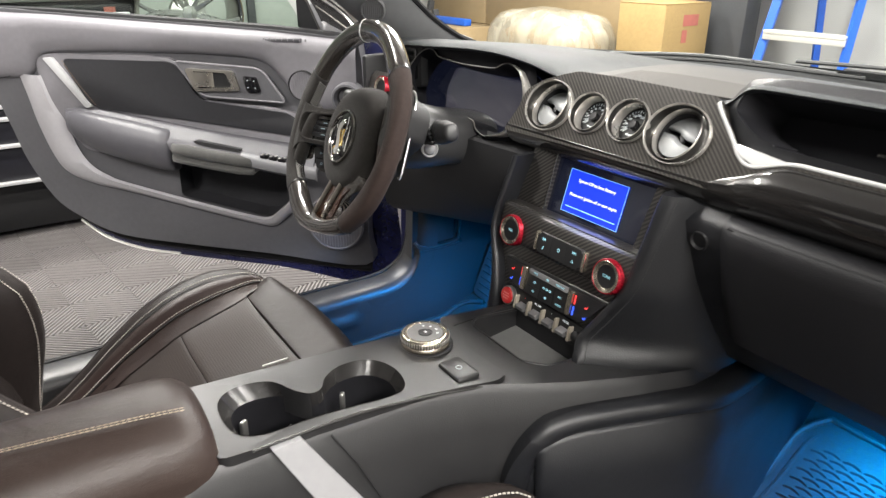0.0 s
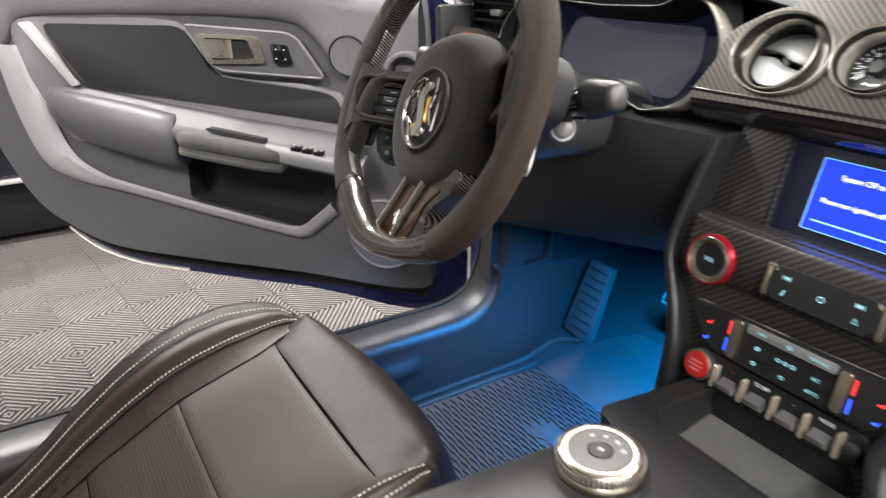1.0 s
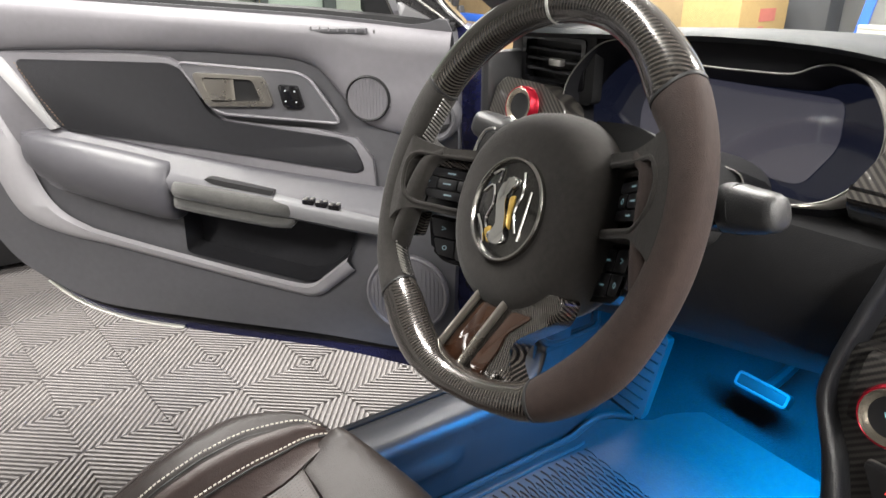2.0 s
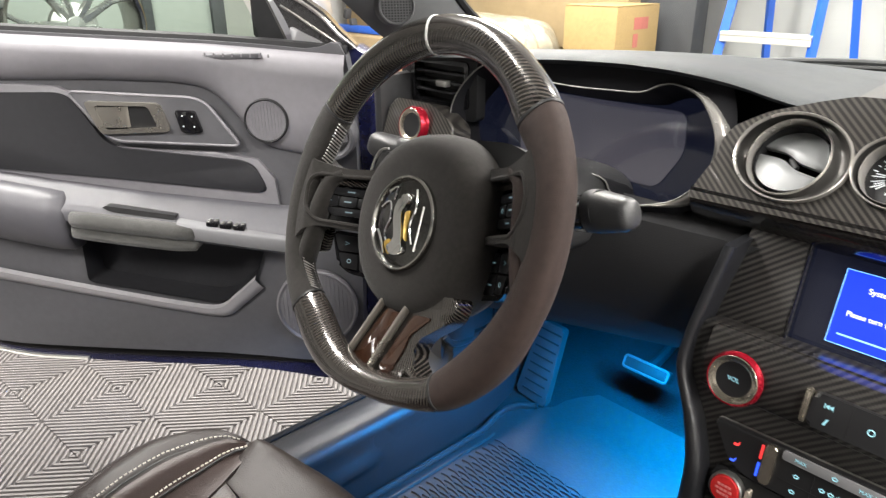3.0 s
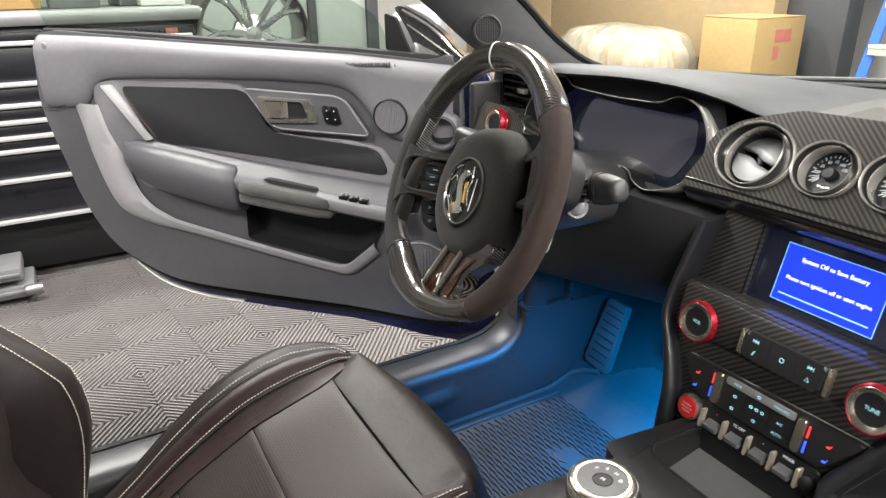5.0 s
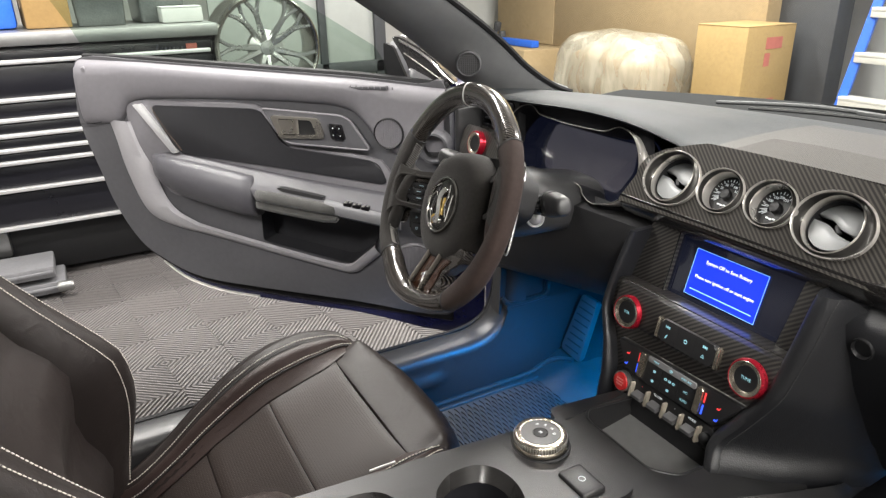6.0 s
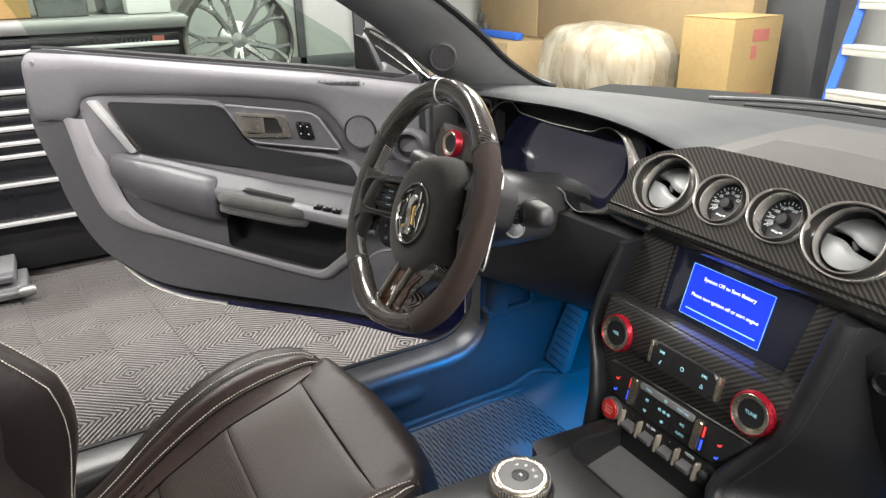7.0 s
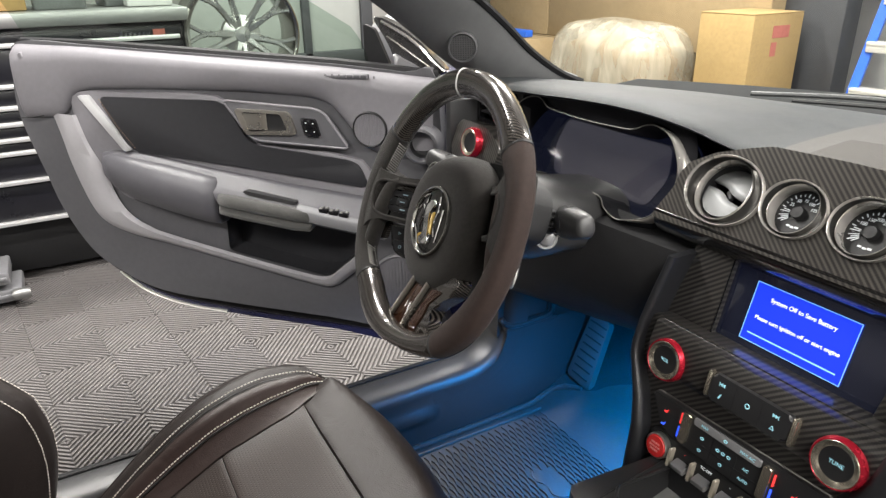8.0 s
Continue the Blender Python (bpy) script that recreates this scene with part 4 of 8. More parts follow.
def foot_rest():
    m = frame_m((-0.906, 1.33, 0.400), 17) @ Matrix.Rotation(radians(-2), 4, "Z")
    t = thing("foot_rest", m, "pale metal foot rest plate with rubber ribs", "pedal")
    bm = B()
    add_prism(bm, rounded([(-0.040, -0.076), (0.034, -0.080), (0.030, 0.078), (-0.026, 0.078)], 0.008), -0.012, 0.004, None, 0.003)
    part("plate", bm, FOOTPLATE, t)
    for i in range(8):
        bm = B()
        add_box(bm, (-0.001 + 0.0006 * i, -0.062 + 0.0178 * i, 0.0042), (0.050, 0.0032, 0.003), 0.001)
        part("rib", bm, RUBBER, t)


FOOTPLATE = shader("grey foot plate", (0.10, 0.10, 0.103), 0.5, metal=0.3, vary=0.08)
foot_rest()


def brake_pedal():
    m = frame_m((-0.693, 1.334, 0.481), 30)
    t = thing("brake_pedal", m, "black rubber brake pedal with a bright metal edge", "pedal")
    bm = B()
    add_prism(bm, rounded([(-0.042, -0.011), (0.042, -0.011), (0.042, 0.011), (-0.042, 0.011)], 0.006), -0.012, 0.003, None, 0.003)
    part("pad", bm, RUBBER_DARK, t)
    bm = B()
    add_tube(bm, [(x, y, 0.003) for x, y in rounded([(-0.040, -0.010), (0.040, -0.010), (0.040, 0.010), (-0.040, 0.010)], 0.006)], 0.0022, 6, closed=True, up=(0, 0, 1))
    part("edge", bm, FOOTPLATE, t, "pale metal edge")
    bm = B()
    add_tube(bm, spline(((0, 0.0, -0.01), (0.0, 0.07, -0.07), (0.0, 0.25, -0.12)), 6), 0.009, 8)
    part("arm", bm, BLACK, t)


brake_pedal()


def mat_height(y):
    return float(np.interp(y, (0.6, 1.20, 1.30, 1.42, 1.54), (0.290, 0.292, 0.332, 0.412, 0.505)))


def moulded_mat(x_left, x_right, y0, y1, bar_end, badge, label):
    """Rubber tray mat that follows the floor and toe board, with rows of staggered bars."""
    o = Vector(((x_left(y0) + x_right) / 2, 0.95, 0.284))
    t = thing("floor_mat", pose(*o), label, "mat", "floor mats")
    ys = [y0 + (y1 - y0) * i / 44 for i in range(45)]

    def side(y):
        return x_left(y) + 0.03 * max(0.0, (y - y1 + 0.05) / 0.05) ** 2
    bm = B()
    rows = [[Vector((side(y) + (x_right - side(y)) * i / 14, y, mat_height(y))) - o for i in range(15)] for y in ys]
    sheet(bm, rows, (0, 0, -0.009))
    part("base", bm, RUBBER, t, angle=70)
    bm = B()
    edge_ = [Vector((side(y), y, mat_height(y) + 0.004)) - o for y in ys if y < 1.30 or not badge]
    if not badge:
        edge_ += [Vector((side(y1) + (x_right - side(y1)) * i / 8, y1 + 0.002, mat_height(y1) + 0.004)) - o for i in range(9)]
    add_tube(bm, edge_, 0.006, 8)
    add_tube(bm, [Vector((side(y) + 0.021, y, mat_height(y) + 0.002)) - o for y in ys if y < bar_end + 0.015], 0.0035, 6)
    part("rim", bm, RUBBER, t, "raised rim along the edge")
    bm = B()
    y, j = y0 + 0.02, 0
    while y < bar_end:
        x = x_left(0.9) + 0.032 + (0.0165 if j % 2 else 0)
        while x + 0.027 < x_right - 0.01:
            if not badge or not (abs(x + 0.725) < 0.050 and abs(y - 1.085) < 0.026):
                arc = []
                for k in range(5):
                    q = k / 4
                    yy, xx = y + 0.0028 * math.sin(math.pi * q), x + 0.029 * q
                    arc.append([Vector((xx, yy + dy, mat_height(yy + dy) + dz)) - o for dy, dz in ((-0.0027, -0.0005), (-0.0020, 0.0038), (0.0016, 0.0038), (0.0024, -0.0005))])
                loft(bm, arc, closed=False, caps=False)
            x += 0.033
        y += 0.0082
        j += 1
    tagged(part("raised_pattern", bm, RUBBER, t), kind="stuff")
    if badge:
        bm = B()
        mark = smooth2([(-0.046, -0.008), (-0.020, 0.012), (0.018, 0.008), (0.040, 0.022), (0.046, 0.0), (0.028, -0.016), (0.004, -0.010), (-0.016, -0.022)], 4)
        add_prism(bm, mark, 0.006, 0.0098, Matrix.Translation(Vector((-0.723, 1.085, 0.284)) - o), 0.002, 2)
        part("badge", bm, RUBBER, t, "plain raised badge")


def cut_round_rest(y):
    return float(np.interp(y, (0.6, 1.235, 1.262, 1.282, 1.298, 1.327, 1.357), (-0.930, -0.932, -0.925, -0.902, -0.858, -0.843, -0.822)))


moulded_mat(cut_round_rest, -0.49, 0.62, 1.357, 1.202, True, "black rubber floor mat with raised bars and a smooth heel zone")
moulded_mat(lambda y: -0.10, 0.36, 0.78, 1.425, 1.385, False, "black rubber floor mat with a rim and raised bars")


def road_wheel(x, y):
    m = Matrix.Translation((x, y, 0.345)) @ Matrix.Rotation(radians(90), 4, "Y")
    bm = B()
    add_lathe(bm, ((0.24, -0.12), (0.32, -0.13), (0.343, -0.10), (0.345, 0.10), (0.32, 0.13), (0.24, 0.12)), m, 48)
    w = wpart("road_wheel", bm, RUBBER, body, "black tyre")
    bm = B()
    add_lathe(bm, ((0.001, -0.06), (0.2, -0.10), (0.24, -0.12), (0.24, 0.12), (0.2, 0.10), (0.001, 0.06)), m, 40)
    wpart("rim", bm, DARK_CHROME, w)


for wx in (XC - 0.80, XC + 0.80):
    for wy in (2.25, -1.05):
        road_wheel(wx, wy)
bm = B()
add_box(bm, (XC, -1.1, 0.62), (1.7, 0.7, 0.62), 0.1, seg=4)
wpart("rear_body", bm, BLUE_PAINT, body, "dark blue painted rear body")

# ---- dashboard ----
dash = thing("dashboard", pose(XC, 1.25, 0.6), "black leather and carbon fibre dashboard with round vents", "dashboard")


def rear_edge(x):
    d = abs(x - XC) / 0.68
    return 1.487 - 0.19 * d * d


def brow(x):
    """Height of the pad's front lip: a low arch over the instruments that falls to the face panel."""
    at, z = (-1.0, -0.90, -0.80, -0.74, -0.68, -0.62, -0.56, -0.50, -0.44, -0.39, -0.30), (0.984, 0.987, 0.993, 0.998, 1.002, 1.004, 1.003, 0.996, 0.980, 0.978, 0.984)
    return float(sum(np.interp(x + d, at, z) for d in (-0.016, 0, 0.016)) / 3)


def shoulder(x):
    """Step up to the hood over the passenger's recess."""
    return 0.028 / (1 + math.exp(-(x + 0.131) / 0.007))


def lip_y(x):
    y = 1.092
    y += -0.03 * math.exp(-((x + 0.95) / 0.08) ** 2)
    y += -0.020 * math.exp(-((x + 0.66) / 0.20) ** 4)
    return y


bm = B()
rows = []
N = 71
for x in sorted([XC - 0.685 + 1.37 * i / (N - 1) for i in range(N)] + [-0.165 + 0.004 * i + 0.0013 for i in range(20)]):
    yf, zf, yr = lip_y(x), brow(x), rear_edge(x)
    up = shoulder(x)
    zr = 0.962
    th = 0.45
    row = [Vector((x, yf + 0.028, zf + up - 0.03 * th)), Vector((x, yf + 0.006, zf + up - 0.02 * th)), Vector((x, yf - 0.001, zf + up - 0.01 * th)), Vector((x, yf + 0.004, zf + up - 0.002)), Vector((x, yf + 0.016, zf + up + 0.001))]
    for k in range(1, 9):
        f = k / 8
        row.append(Vector((x, yf + 0.016 + (yr - yf - 0.016) * f, zf + 0.001 + up * max(0.0, 1 - f / 0.62) ** 1.5 + (zr - zf) * f ** 1.2 + 0.006 * math.sin(math.pi * f))))
    row.append(Vector((x, yr + 0.02, zr - 0.03)))
    row.append(Vector((x, yr, zr - 0.07)))
    rows.append(row)
loft(bm, rows, closed=False, caps=False)
pad = wpart("top_pad", bm, PAD, dash, "charcoal leather dash top", angle=60)
bm = B()
rows = []
for i in range(33):
    x = XC - 0.66 + 1.32 * i / 32
    rows.append([Vector((x, rear_edge(x) - 0.004, 0.9585)), Vector((x, rear_edge(x) + 0.03, 0.952)), Vector((x, rear_edge(x) + 0.075, 0.944))])
sheet(bm, rows, (0, 0, -0.006))
demist = wpart("demist_panel", bm, RECESS_BLACK, dash, "black demister panel under the windscreen")
for k in range(3):
    bm = B()
    line = [Vector((x, rear_edge(x) + 0.016 + 0.014 * k, 0.9565 - 0.0028 * k)) for x in [XC - 0.45 + 0.9 * i / 24 for i in range(25)]]
    add_tube(bm, line, 0.0022, 6)
    wpart("demist_rib", bm, PLASTIC, demist)
# mesh panel in the middle of the top
bm = B()
rows = []
for i in range(19):
    x = -0.405 + 0.285 * i / 18
    row = []
    for k in range(9):
        f = k / 8
        y = 1.104 + f * (rear_edge(x) - 0.10 - 1.104)
        yf, zf, yr = lip_y(x), brow(x), rear_edge(x)
        g = max(0, (y - yf - 0.016) / (yr - yf - 0.016))
        row.append(Vector((x - 0.03 * f, y, zf + 0.001 + (0.962 - zf) * g ** 1.2 + 0.006 * math.sin(math.pi * g) + 0.0016)))
    rows.append(row)
sheet(bm, rows, (0, 0, -0.003))
wpart("top_panel", bm, PANEL_WARM, dash, "warm grey smooth centre panel")
bm = B()
sheet(bm, [[p + Vector((0, 0, 0.0012)) for p in row[0:4]] for row in rows[2:]], (0, 0, -0.002))
wpart("top_grille", bm, MESH_PAD, dash, "warm grey perforated speaker grille")

FACE = frame_m((XC, 1.06, 0.937), 25)
bm = B()
face = [(-0.200, -0.054), (-0.05, -0.05), (0.12, -0.05), (0.69, -0.058), (0.69, 0.0), (0.28, 0.0), (0.237, -0.012), (0.214, -0.004), (0.199, 0.012), (0.180, 0.032), (0.166, 0.052), (0.155, 0.06), (0.0, 0.062), (-0.085, 0.06), (-0.112, 0.052), (-0.150, 0.038), (-0.178, 0.020), (-0.185, 0.004), (-0.184, -0.010), (-0.194, -0.036)]
plate_with_holes(bm, rounded(face, 0.006), [oval(-0.1195, 0.0005, 0.048, 0.0388), oval(0.1205, 0.004, 0.048, 0.0388), oval(-0.0355, 0.0035, 0.0345, 0.0295), oval(0.0385, 0.006, 0.0345, 0.0295)], -0.03, 0.0, FACE)
carbon = wpart("trim_panel", bm, CARBON, dash, "glossy carbon fibre dash panel")
bm = B()
edge = [(0.160, 0.053), (0.167, 0.044), (0.181, 0.030), (0.199, 0.012), (0.214, -0.004), (0.234, -0.0115), (0.275, 0.001), (0.325, 0.0025), (0.5, 0.002), (0.69, 0.0)]
outer = [FACE @ Vector((x, y, 0.0)) for x, y in smooth2(edge, 5, False)]
add_tube(bm, outer, 0.0026, 8, flat=0.9, up=FACE.to_3x3() @ Vector((0, 0, 1)))
wpart("trim_edge", bm, TRIM_BRIGHT, dash, "bright silver trim edge")
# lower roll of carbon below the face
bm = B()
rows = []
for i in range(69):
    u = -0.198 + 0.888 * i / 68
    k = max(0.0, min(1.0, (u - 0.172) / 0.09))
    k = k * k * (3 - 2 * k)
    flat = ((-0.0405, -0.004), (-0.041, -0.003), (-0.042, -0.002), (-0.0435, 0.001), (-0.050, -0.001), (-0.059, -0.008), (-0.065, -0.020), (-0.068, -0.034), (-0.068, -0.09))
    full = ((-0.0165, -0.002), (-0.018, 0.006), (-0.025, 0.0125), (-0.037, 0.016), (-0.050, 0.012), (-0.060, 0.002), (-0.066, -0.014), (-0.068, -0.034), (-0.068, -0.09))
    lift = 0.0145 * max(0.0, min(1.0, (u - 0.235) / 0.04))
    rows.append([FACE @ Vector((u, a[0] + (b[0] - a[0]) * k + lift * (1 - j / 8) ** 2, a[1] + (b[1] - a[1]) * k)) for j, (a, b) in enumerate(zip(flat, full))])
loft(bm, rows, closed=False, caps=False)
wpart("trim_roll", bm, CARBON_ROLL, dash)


def ring_slope(bm, m0, r0, z0, m1, r1, z1, n=56):
    """A sunk slope from an outer oval to an inner round ring."""
    rows = []
    for k, dip in ((0.0, 0.0), (0.25, 0.0035), (0.6, 0.0035), (1.0, 0.0)):
        row = []
        for i in range(n):
            c, d = math.cos(2 * math.pi * i / n), math.sin(2 * math.pi * i / n)
            row.append((m0 @ Vector((r0 * c, r0 * d, z0 - dip))).lerp(m1 @ Vector((r1 * c, r1 * d, z1 - dip)), k))
        rows.append(row)
    loft(bm, rows, caps=False)


def face_vent(u, v):
    wide = FACE @ Matrix.Translation((u, v, 0)) @ Matrix.Diagonal((0.925, 0.745, 1, 1))
    m = FACE @ Matrix.Translation((u - 0.004, v, -0.0155)) @ Matrix.Rotation(radians(-7), 4, "Y") @ Matrix.Rotation(radians(-9), 4, "X") @ Matrix.Diagonal((0.82, 0.82, 1, 1))
    bm = B()
    add_lathe(bm, ((0.0542, -0.003), (0.0538, 0.003), (0.0528, 0.0046), (0.0516, 0.0038), (0.0508, 0.001)), wide, 56)
    v_ob = wpart("air_vent", bm, RING, dash, "satin silver oval air vent rim")
    bm = B()
    ring_slope(bm, wide, 0.0508, 0.001, m, 0.0448, 0.009)
    wpart("vent_groove", bm, RING_DARK, v_ob, "dark satin vent slope")
    bm = B()
    add_lathe(bm, ((0.0448, 0.009), (0.0444, 0.0106), (0.0436, 0.0112), (0.0428, 0.0100), (0.0415, 0.002), (0.0400, -0.010)), m, 56)
    wpart("inner_ring", bm, RING, v_ob, "satin silver inner ring")
    bm = B()
    add_lathe(bm, ((0.039, 0.004), (0.037, -0.02), (0.034, -0.034), (0.001, -0.036)), m, 40)
    wpart("vent_cup", bm, BLACK, v_ob)
    # two shells of a shallow lens parted by a stepped slot
    tilt = m @ Matrix.Rotation(radians(-7), 4, "Z") @ Matrix.Rotation(radians(-8), 4, "X")
    xs = [-0.0384 + 0.0768 * i / 28 for i in range(29)]

    def slot(x):
        return 0.0046 * math.tanh(-x / 0.010) - 0.0010
    for sgn in (1, -1):
        bm = B()
        rows = []
        for x in xs:
            hgt = 0.0372 * math.sqrt(max(0.0, 1 - (x / 0.0385) ** 2))
            y0 = slot(x) + sgn * 0.0044
            y1 = sgn * max(hgt, abs(y0))
            row = []
            for k in range(7):
                y = y0 + (y1 - y0) * k / 6
                row.append(Vector((x, y, 0.003 - 2.6 * (x * x + y * y) - (0.002 if k == 0 else 0))))
            rows.append([tilt @ p for p in row])
        sheet(bm, rows, tilt.to_3x3() @ Vector((0, 0, -0.005)))
        wpart("flap", bm, VENT_GREY, v_ob, "satin grey vent flap", angle=60)
    bm = B()
    add_box(bm, (0.0, 0.0, 0.0), (0.016, 0.007, 0.006), 0.002, tilt @ Matrix.Translation((0.002, -0.001, -0.004)) @ Matrix.Rotation(radians(-40), 4, "Z"))
    wpart("vent_tab", bm, BLACK, v_ob)


RING_DARK = shader("smoked ring metal", (0.075, 0.072, 0.068), 0.32, metal=0.8, rough_vary=0.05)
RING = shader("satin ring metal", (0.50, 0.48, 0.45), 0.28, metal=0.7, rough_vary=0.06)
VENT_GREY = shader("satin grey vent", (0.20, 0.206, 0.208), 0.40, metal=0.1, vary=0.05)
face_vent(-0.1195, 0.0005)
face_vent(0.1205, 0.004)


def face_gauge(u, v, marks):
    wide = FACE @ Matrix.Translation((u, v, 0)) @ Matrix.Diagonal((0.95, 0.81, 1, 1))
    m = FACE @ Matrix.Translation((u - 0.003, v, -0.0105)) @ Matrix.Rotation(radians(-5), 4, "Y") @ Matrix.Rotation(radians(-9), 4, "X") @ Matrix.Diagonal((0.84, 0.84, 1, 1))
    bm = B()
    add_lathe(bm, ((0.0380, -0.003), (0.0378, 0.003), (0.0371, 0.0044), (0.0363, 0.0036), (0.0357, 0.001)), wide, 44)
    g = wpart("gauge", bm, RING, dash, "small round gauge with a satin oval rim")
    bm = B()
    ring_slope(bm, wide, 0.0357, 0.001, m, 0.0330, 0.0062, 44)
    wpart("gauge_slope", bm, RING_DARK, g)
    bm = B()
    add_lathe(bm, ((0.0330, 0.0062), (0.0326, 0.0072), (0.0320, 0.0066), (0.0313, -0.008)), m, 44)
    wpart("inner_ring", bm, RING, g)
    bm = B()
    add_lathe(bm, ((0.0005, -0.008), (0.0315, -0.008)), m, 40)
    wpart("dial", bm, BLACK, g, "black gauge dial")
    bm = B()
    for i in range(19):
        a = radians(210 - 240 * i / 18)
        big = i % 3 == 0
        c = Vector((0.0245 * math.cos(a), 0.0245 * math.sin(a), -0.0072))
        add_box(bm, (0, 0, 0), (0.0045 if big else 0.003, 0.0011 if big else 0.0007, 0.0006), 0, m @ Matrix.Translation(c) @ Matrix.Rotation(a, 4, "Z"))
    wpart("tick_marks", bm, WHITE_INK, g)
    for i in range(7):
        bm = B()
        a = radians(176 + 7 * i)
        add_box(bm, (0.0185, 0, 0), (0.009, 0.0010, 0.0006), 0, m @ Matrix.Translation((0, 0, -0.0072)) @ Matrix.Rotation(a, 4, "Z"))
        wpart("hatch_mark", bm, WHITE_INK, g)
    for k, word in enumerate(marks):
        a = radians(150 - 30 * k)
        wtext("numeral", word, 0.0058, m @ Matrix.Translation((0.0175 * math.cos(a), 0.0175 * math.sin(a), -0.0070)), WHITE_INK, g)
    bm = B()
    for k in (-1, 0, 1):
        add_box(bm, (k * 0.006, -0.0175 - 0.0008 * (k == 0), 0), (0.0045, 0.0022, 0.0006), 0, m @ Matrix.Translation((0, 0, -0.0072)))
    wpart("caption", bm, WHITE_INK, g, "tiny illegible caption")
    bm = B()
    add_lathe(bm, ((0.0005, -0.001), (0.0075, -0.0015), (0.0085, -0.004), (0.0085, -0.0075)), m, 20)
    add_box(bm, (0.012, 0, -0.004), (0.024, 0.0016, 0.001), 0, m @ Matrix.Rotation(radians(196), 4, "Z"))
    wpart("needle", bm, BLACK, g)


face_gauge(-0.0355, 0.0035, ("25", "50", "75", "100", "125"))
face_gauge(0.0385, 0.006, ("100", "150", "200", "250"))

# passenger recess with its padded frame
FRAME_O = [(0.168, 0.053), (0.176, 0.080), (0.20, 0.094), (0.30, 0.097), (0.69, 0.097), (0.69, -0.004), (0.30, -0.004), (0.237, -0.016), (0.212, -0.004), (0.188, 0.024)]
FRAME_I = [(0.184, 0.050), (0.184, 0.066), (0.193, 0.077), (0.24, 0.0805), (0.68, 0.082), (0.68, 0.013), (0.30, 0.0145), (0.240, 0.020), (0.215, 0.027), (0.198, 0.038)]
FRAME_B = [(0.205, 0.050), (0.206, 0.060), (0.214, 0.068), (0.25, 0.071), (0.66, 0.072), (0.66, 0.018), (0.30, 0.020), (0.256, 0.025), (0.232, 0.032), (0.214, 0.040)]
bm = B()
loft(bm, [[FACE @ Vector((x, y, w)) for x, y in smooth2(loop, 5)] for loop, w in ((FRAME_O, -0.012), (FRAME_I, -0.003), (FRAME_I, -0.008))], caps=False)
wpart("recess_frame", bm, FLANK, dash, "black padded recess frame", angle=60)
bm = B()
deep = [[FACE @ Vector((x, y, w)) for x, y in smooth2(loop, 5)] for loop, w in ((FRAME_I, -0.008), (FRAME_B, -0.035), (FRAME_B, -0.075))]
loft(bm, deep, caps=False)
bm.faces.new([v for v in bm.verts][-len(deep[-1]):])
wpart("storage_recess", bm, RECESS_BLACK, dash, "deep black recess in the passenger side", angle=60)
bm = B()
add_prism(bm, rounded([(0.203, 0.010), (0.216, -0.003), (0.236, -0.010), (0.274, 0.002), (0.240, 0.006)], 0.003), -0.004, 0.0025, FACE, 0.0012, 2)
wpart("trim_corner", bm, TRIM_BRIGHT, dash, "polished triangular trim corner")
bm = B()
add_box(bm, (0.335, 0.046, -0.074), (0.022, 0.005, 0.003), 0.001, FACE)
wpart("recess_mark", bm, DARK_CHROME, dash)


# instrument cluster
CL = frame_m((-0.684, 1.068, 0.922), 20)
right = [(0.0, 0.047), (0.05, 0.0485), (0.088, 0.051), (0.107, 0.060), (0.126, 0.063), (0.154, 0.053), (0.177, 0.026), (0.185, 0.0), (0.179, -0.025), (0.160, -0.048), (0.130, -0.061), (0.108, -0.064), (0.085, -0.056), (0.068, -0.044), (0.0, -0.042)]
bez = right + [(-x, y) for x, y in right[-2:0:-1]]
bez = smooth2(bez, 4)
hood = []
for x, y in bez:
    hx, hy = x * 1.06, y * 1.12 + 0.003
    hood.append((max(-0.195, min(0.191, hx)), max(-0.075, min(hy, 0.082))))
bm = B()
loft(bm, [[CL @ Vector((x, y, -0.012)) for x, y in hood], [CL @ Vector((x, y, 0.002)) for x, y in bez], [CL @ Vector((x * 0.985, y * 0.97, -0.052)) for x, y in bez]], caps=False)
cl = wpart("instrument_housing", bm, RECESS_BLACK, dash, "black instrument housing")
bm = B()
add_tube(bm, [CL @ Vector((x, y, 0.004)) for x, y in bez], 0.0010, 8, closed=True, up=CL.to_3x3() @ Vector((0, 0, 1)))
wpart("bezel", bm, BEZEL_DIM, cl, "thin smoked silver bezel")
bm = B()
rows = []
for x, y in bez:
    if x > 0.12:
        w = min(1.0, (x - 0.12) / 0.05)
        rows.append([CL @ Vector((x, y, 0.004)), CL @ Vector((x + 0.005 * w, y * (1 + 0.03 * w), 0.0045)), CL @ Vector((x + 0.010 * w, y * (1 + 0.05 * w), 0.001)), CL @ Vector((x + 0.012 * w, y * (1 + 0.05 * w), -0.008))])
loft(bm, rows, closed=False, caps=False)
wpart("bezel_flare", bm, RING, cl, "satin silver flare at the end of the bezel", angle=70)
bm = B()
add_prism(bm, [(x * 0.99, y * 0.98) for x, y in bez], -0.058, -0.052, CL)
wpart("display_glass", bm, SCREEN_DARK, cl, "unlit glossy instrument glass")
bm = B()
add_prism(bm, rounded([(-0.094, -0.040), (0.106, -0.040), (0.126, 0.002), (0.116, 0.045), (-0.098, 0.045), (-0.108, 0.002)], 0.012), -0.0518, -0.0505, CL)
wpart("display", bm, CLUSTER_LIT, cl, "faintly lit instrument display")
bm = B()
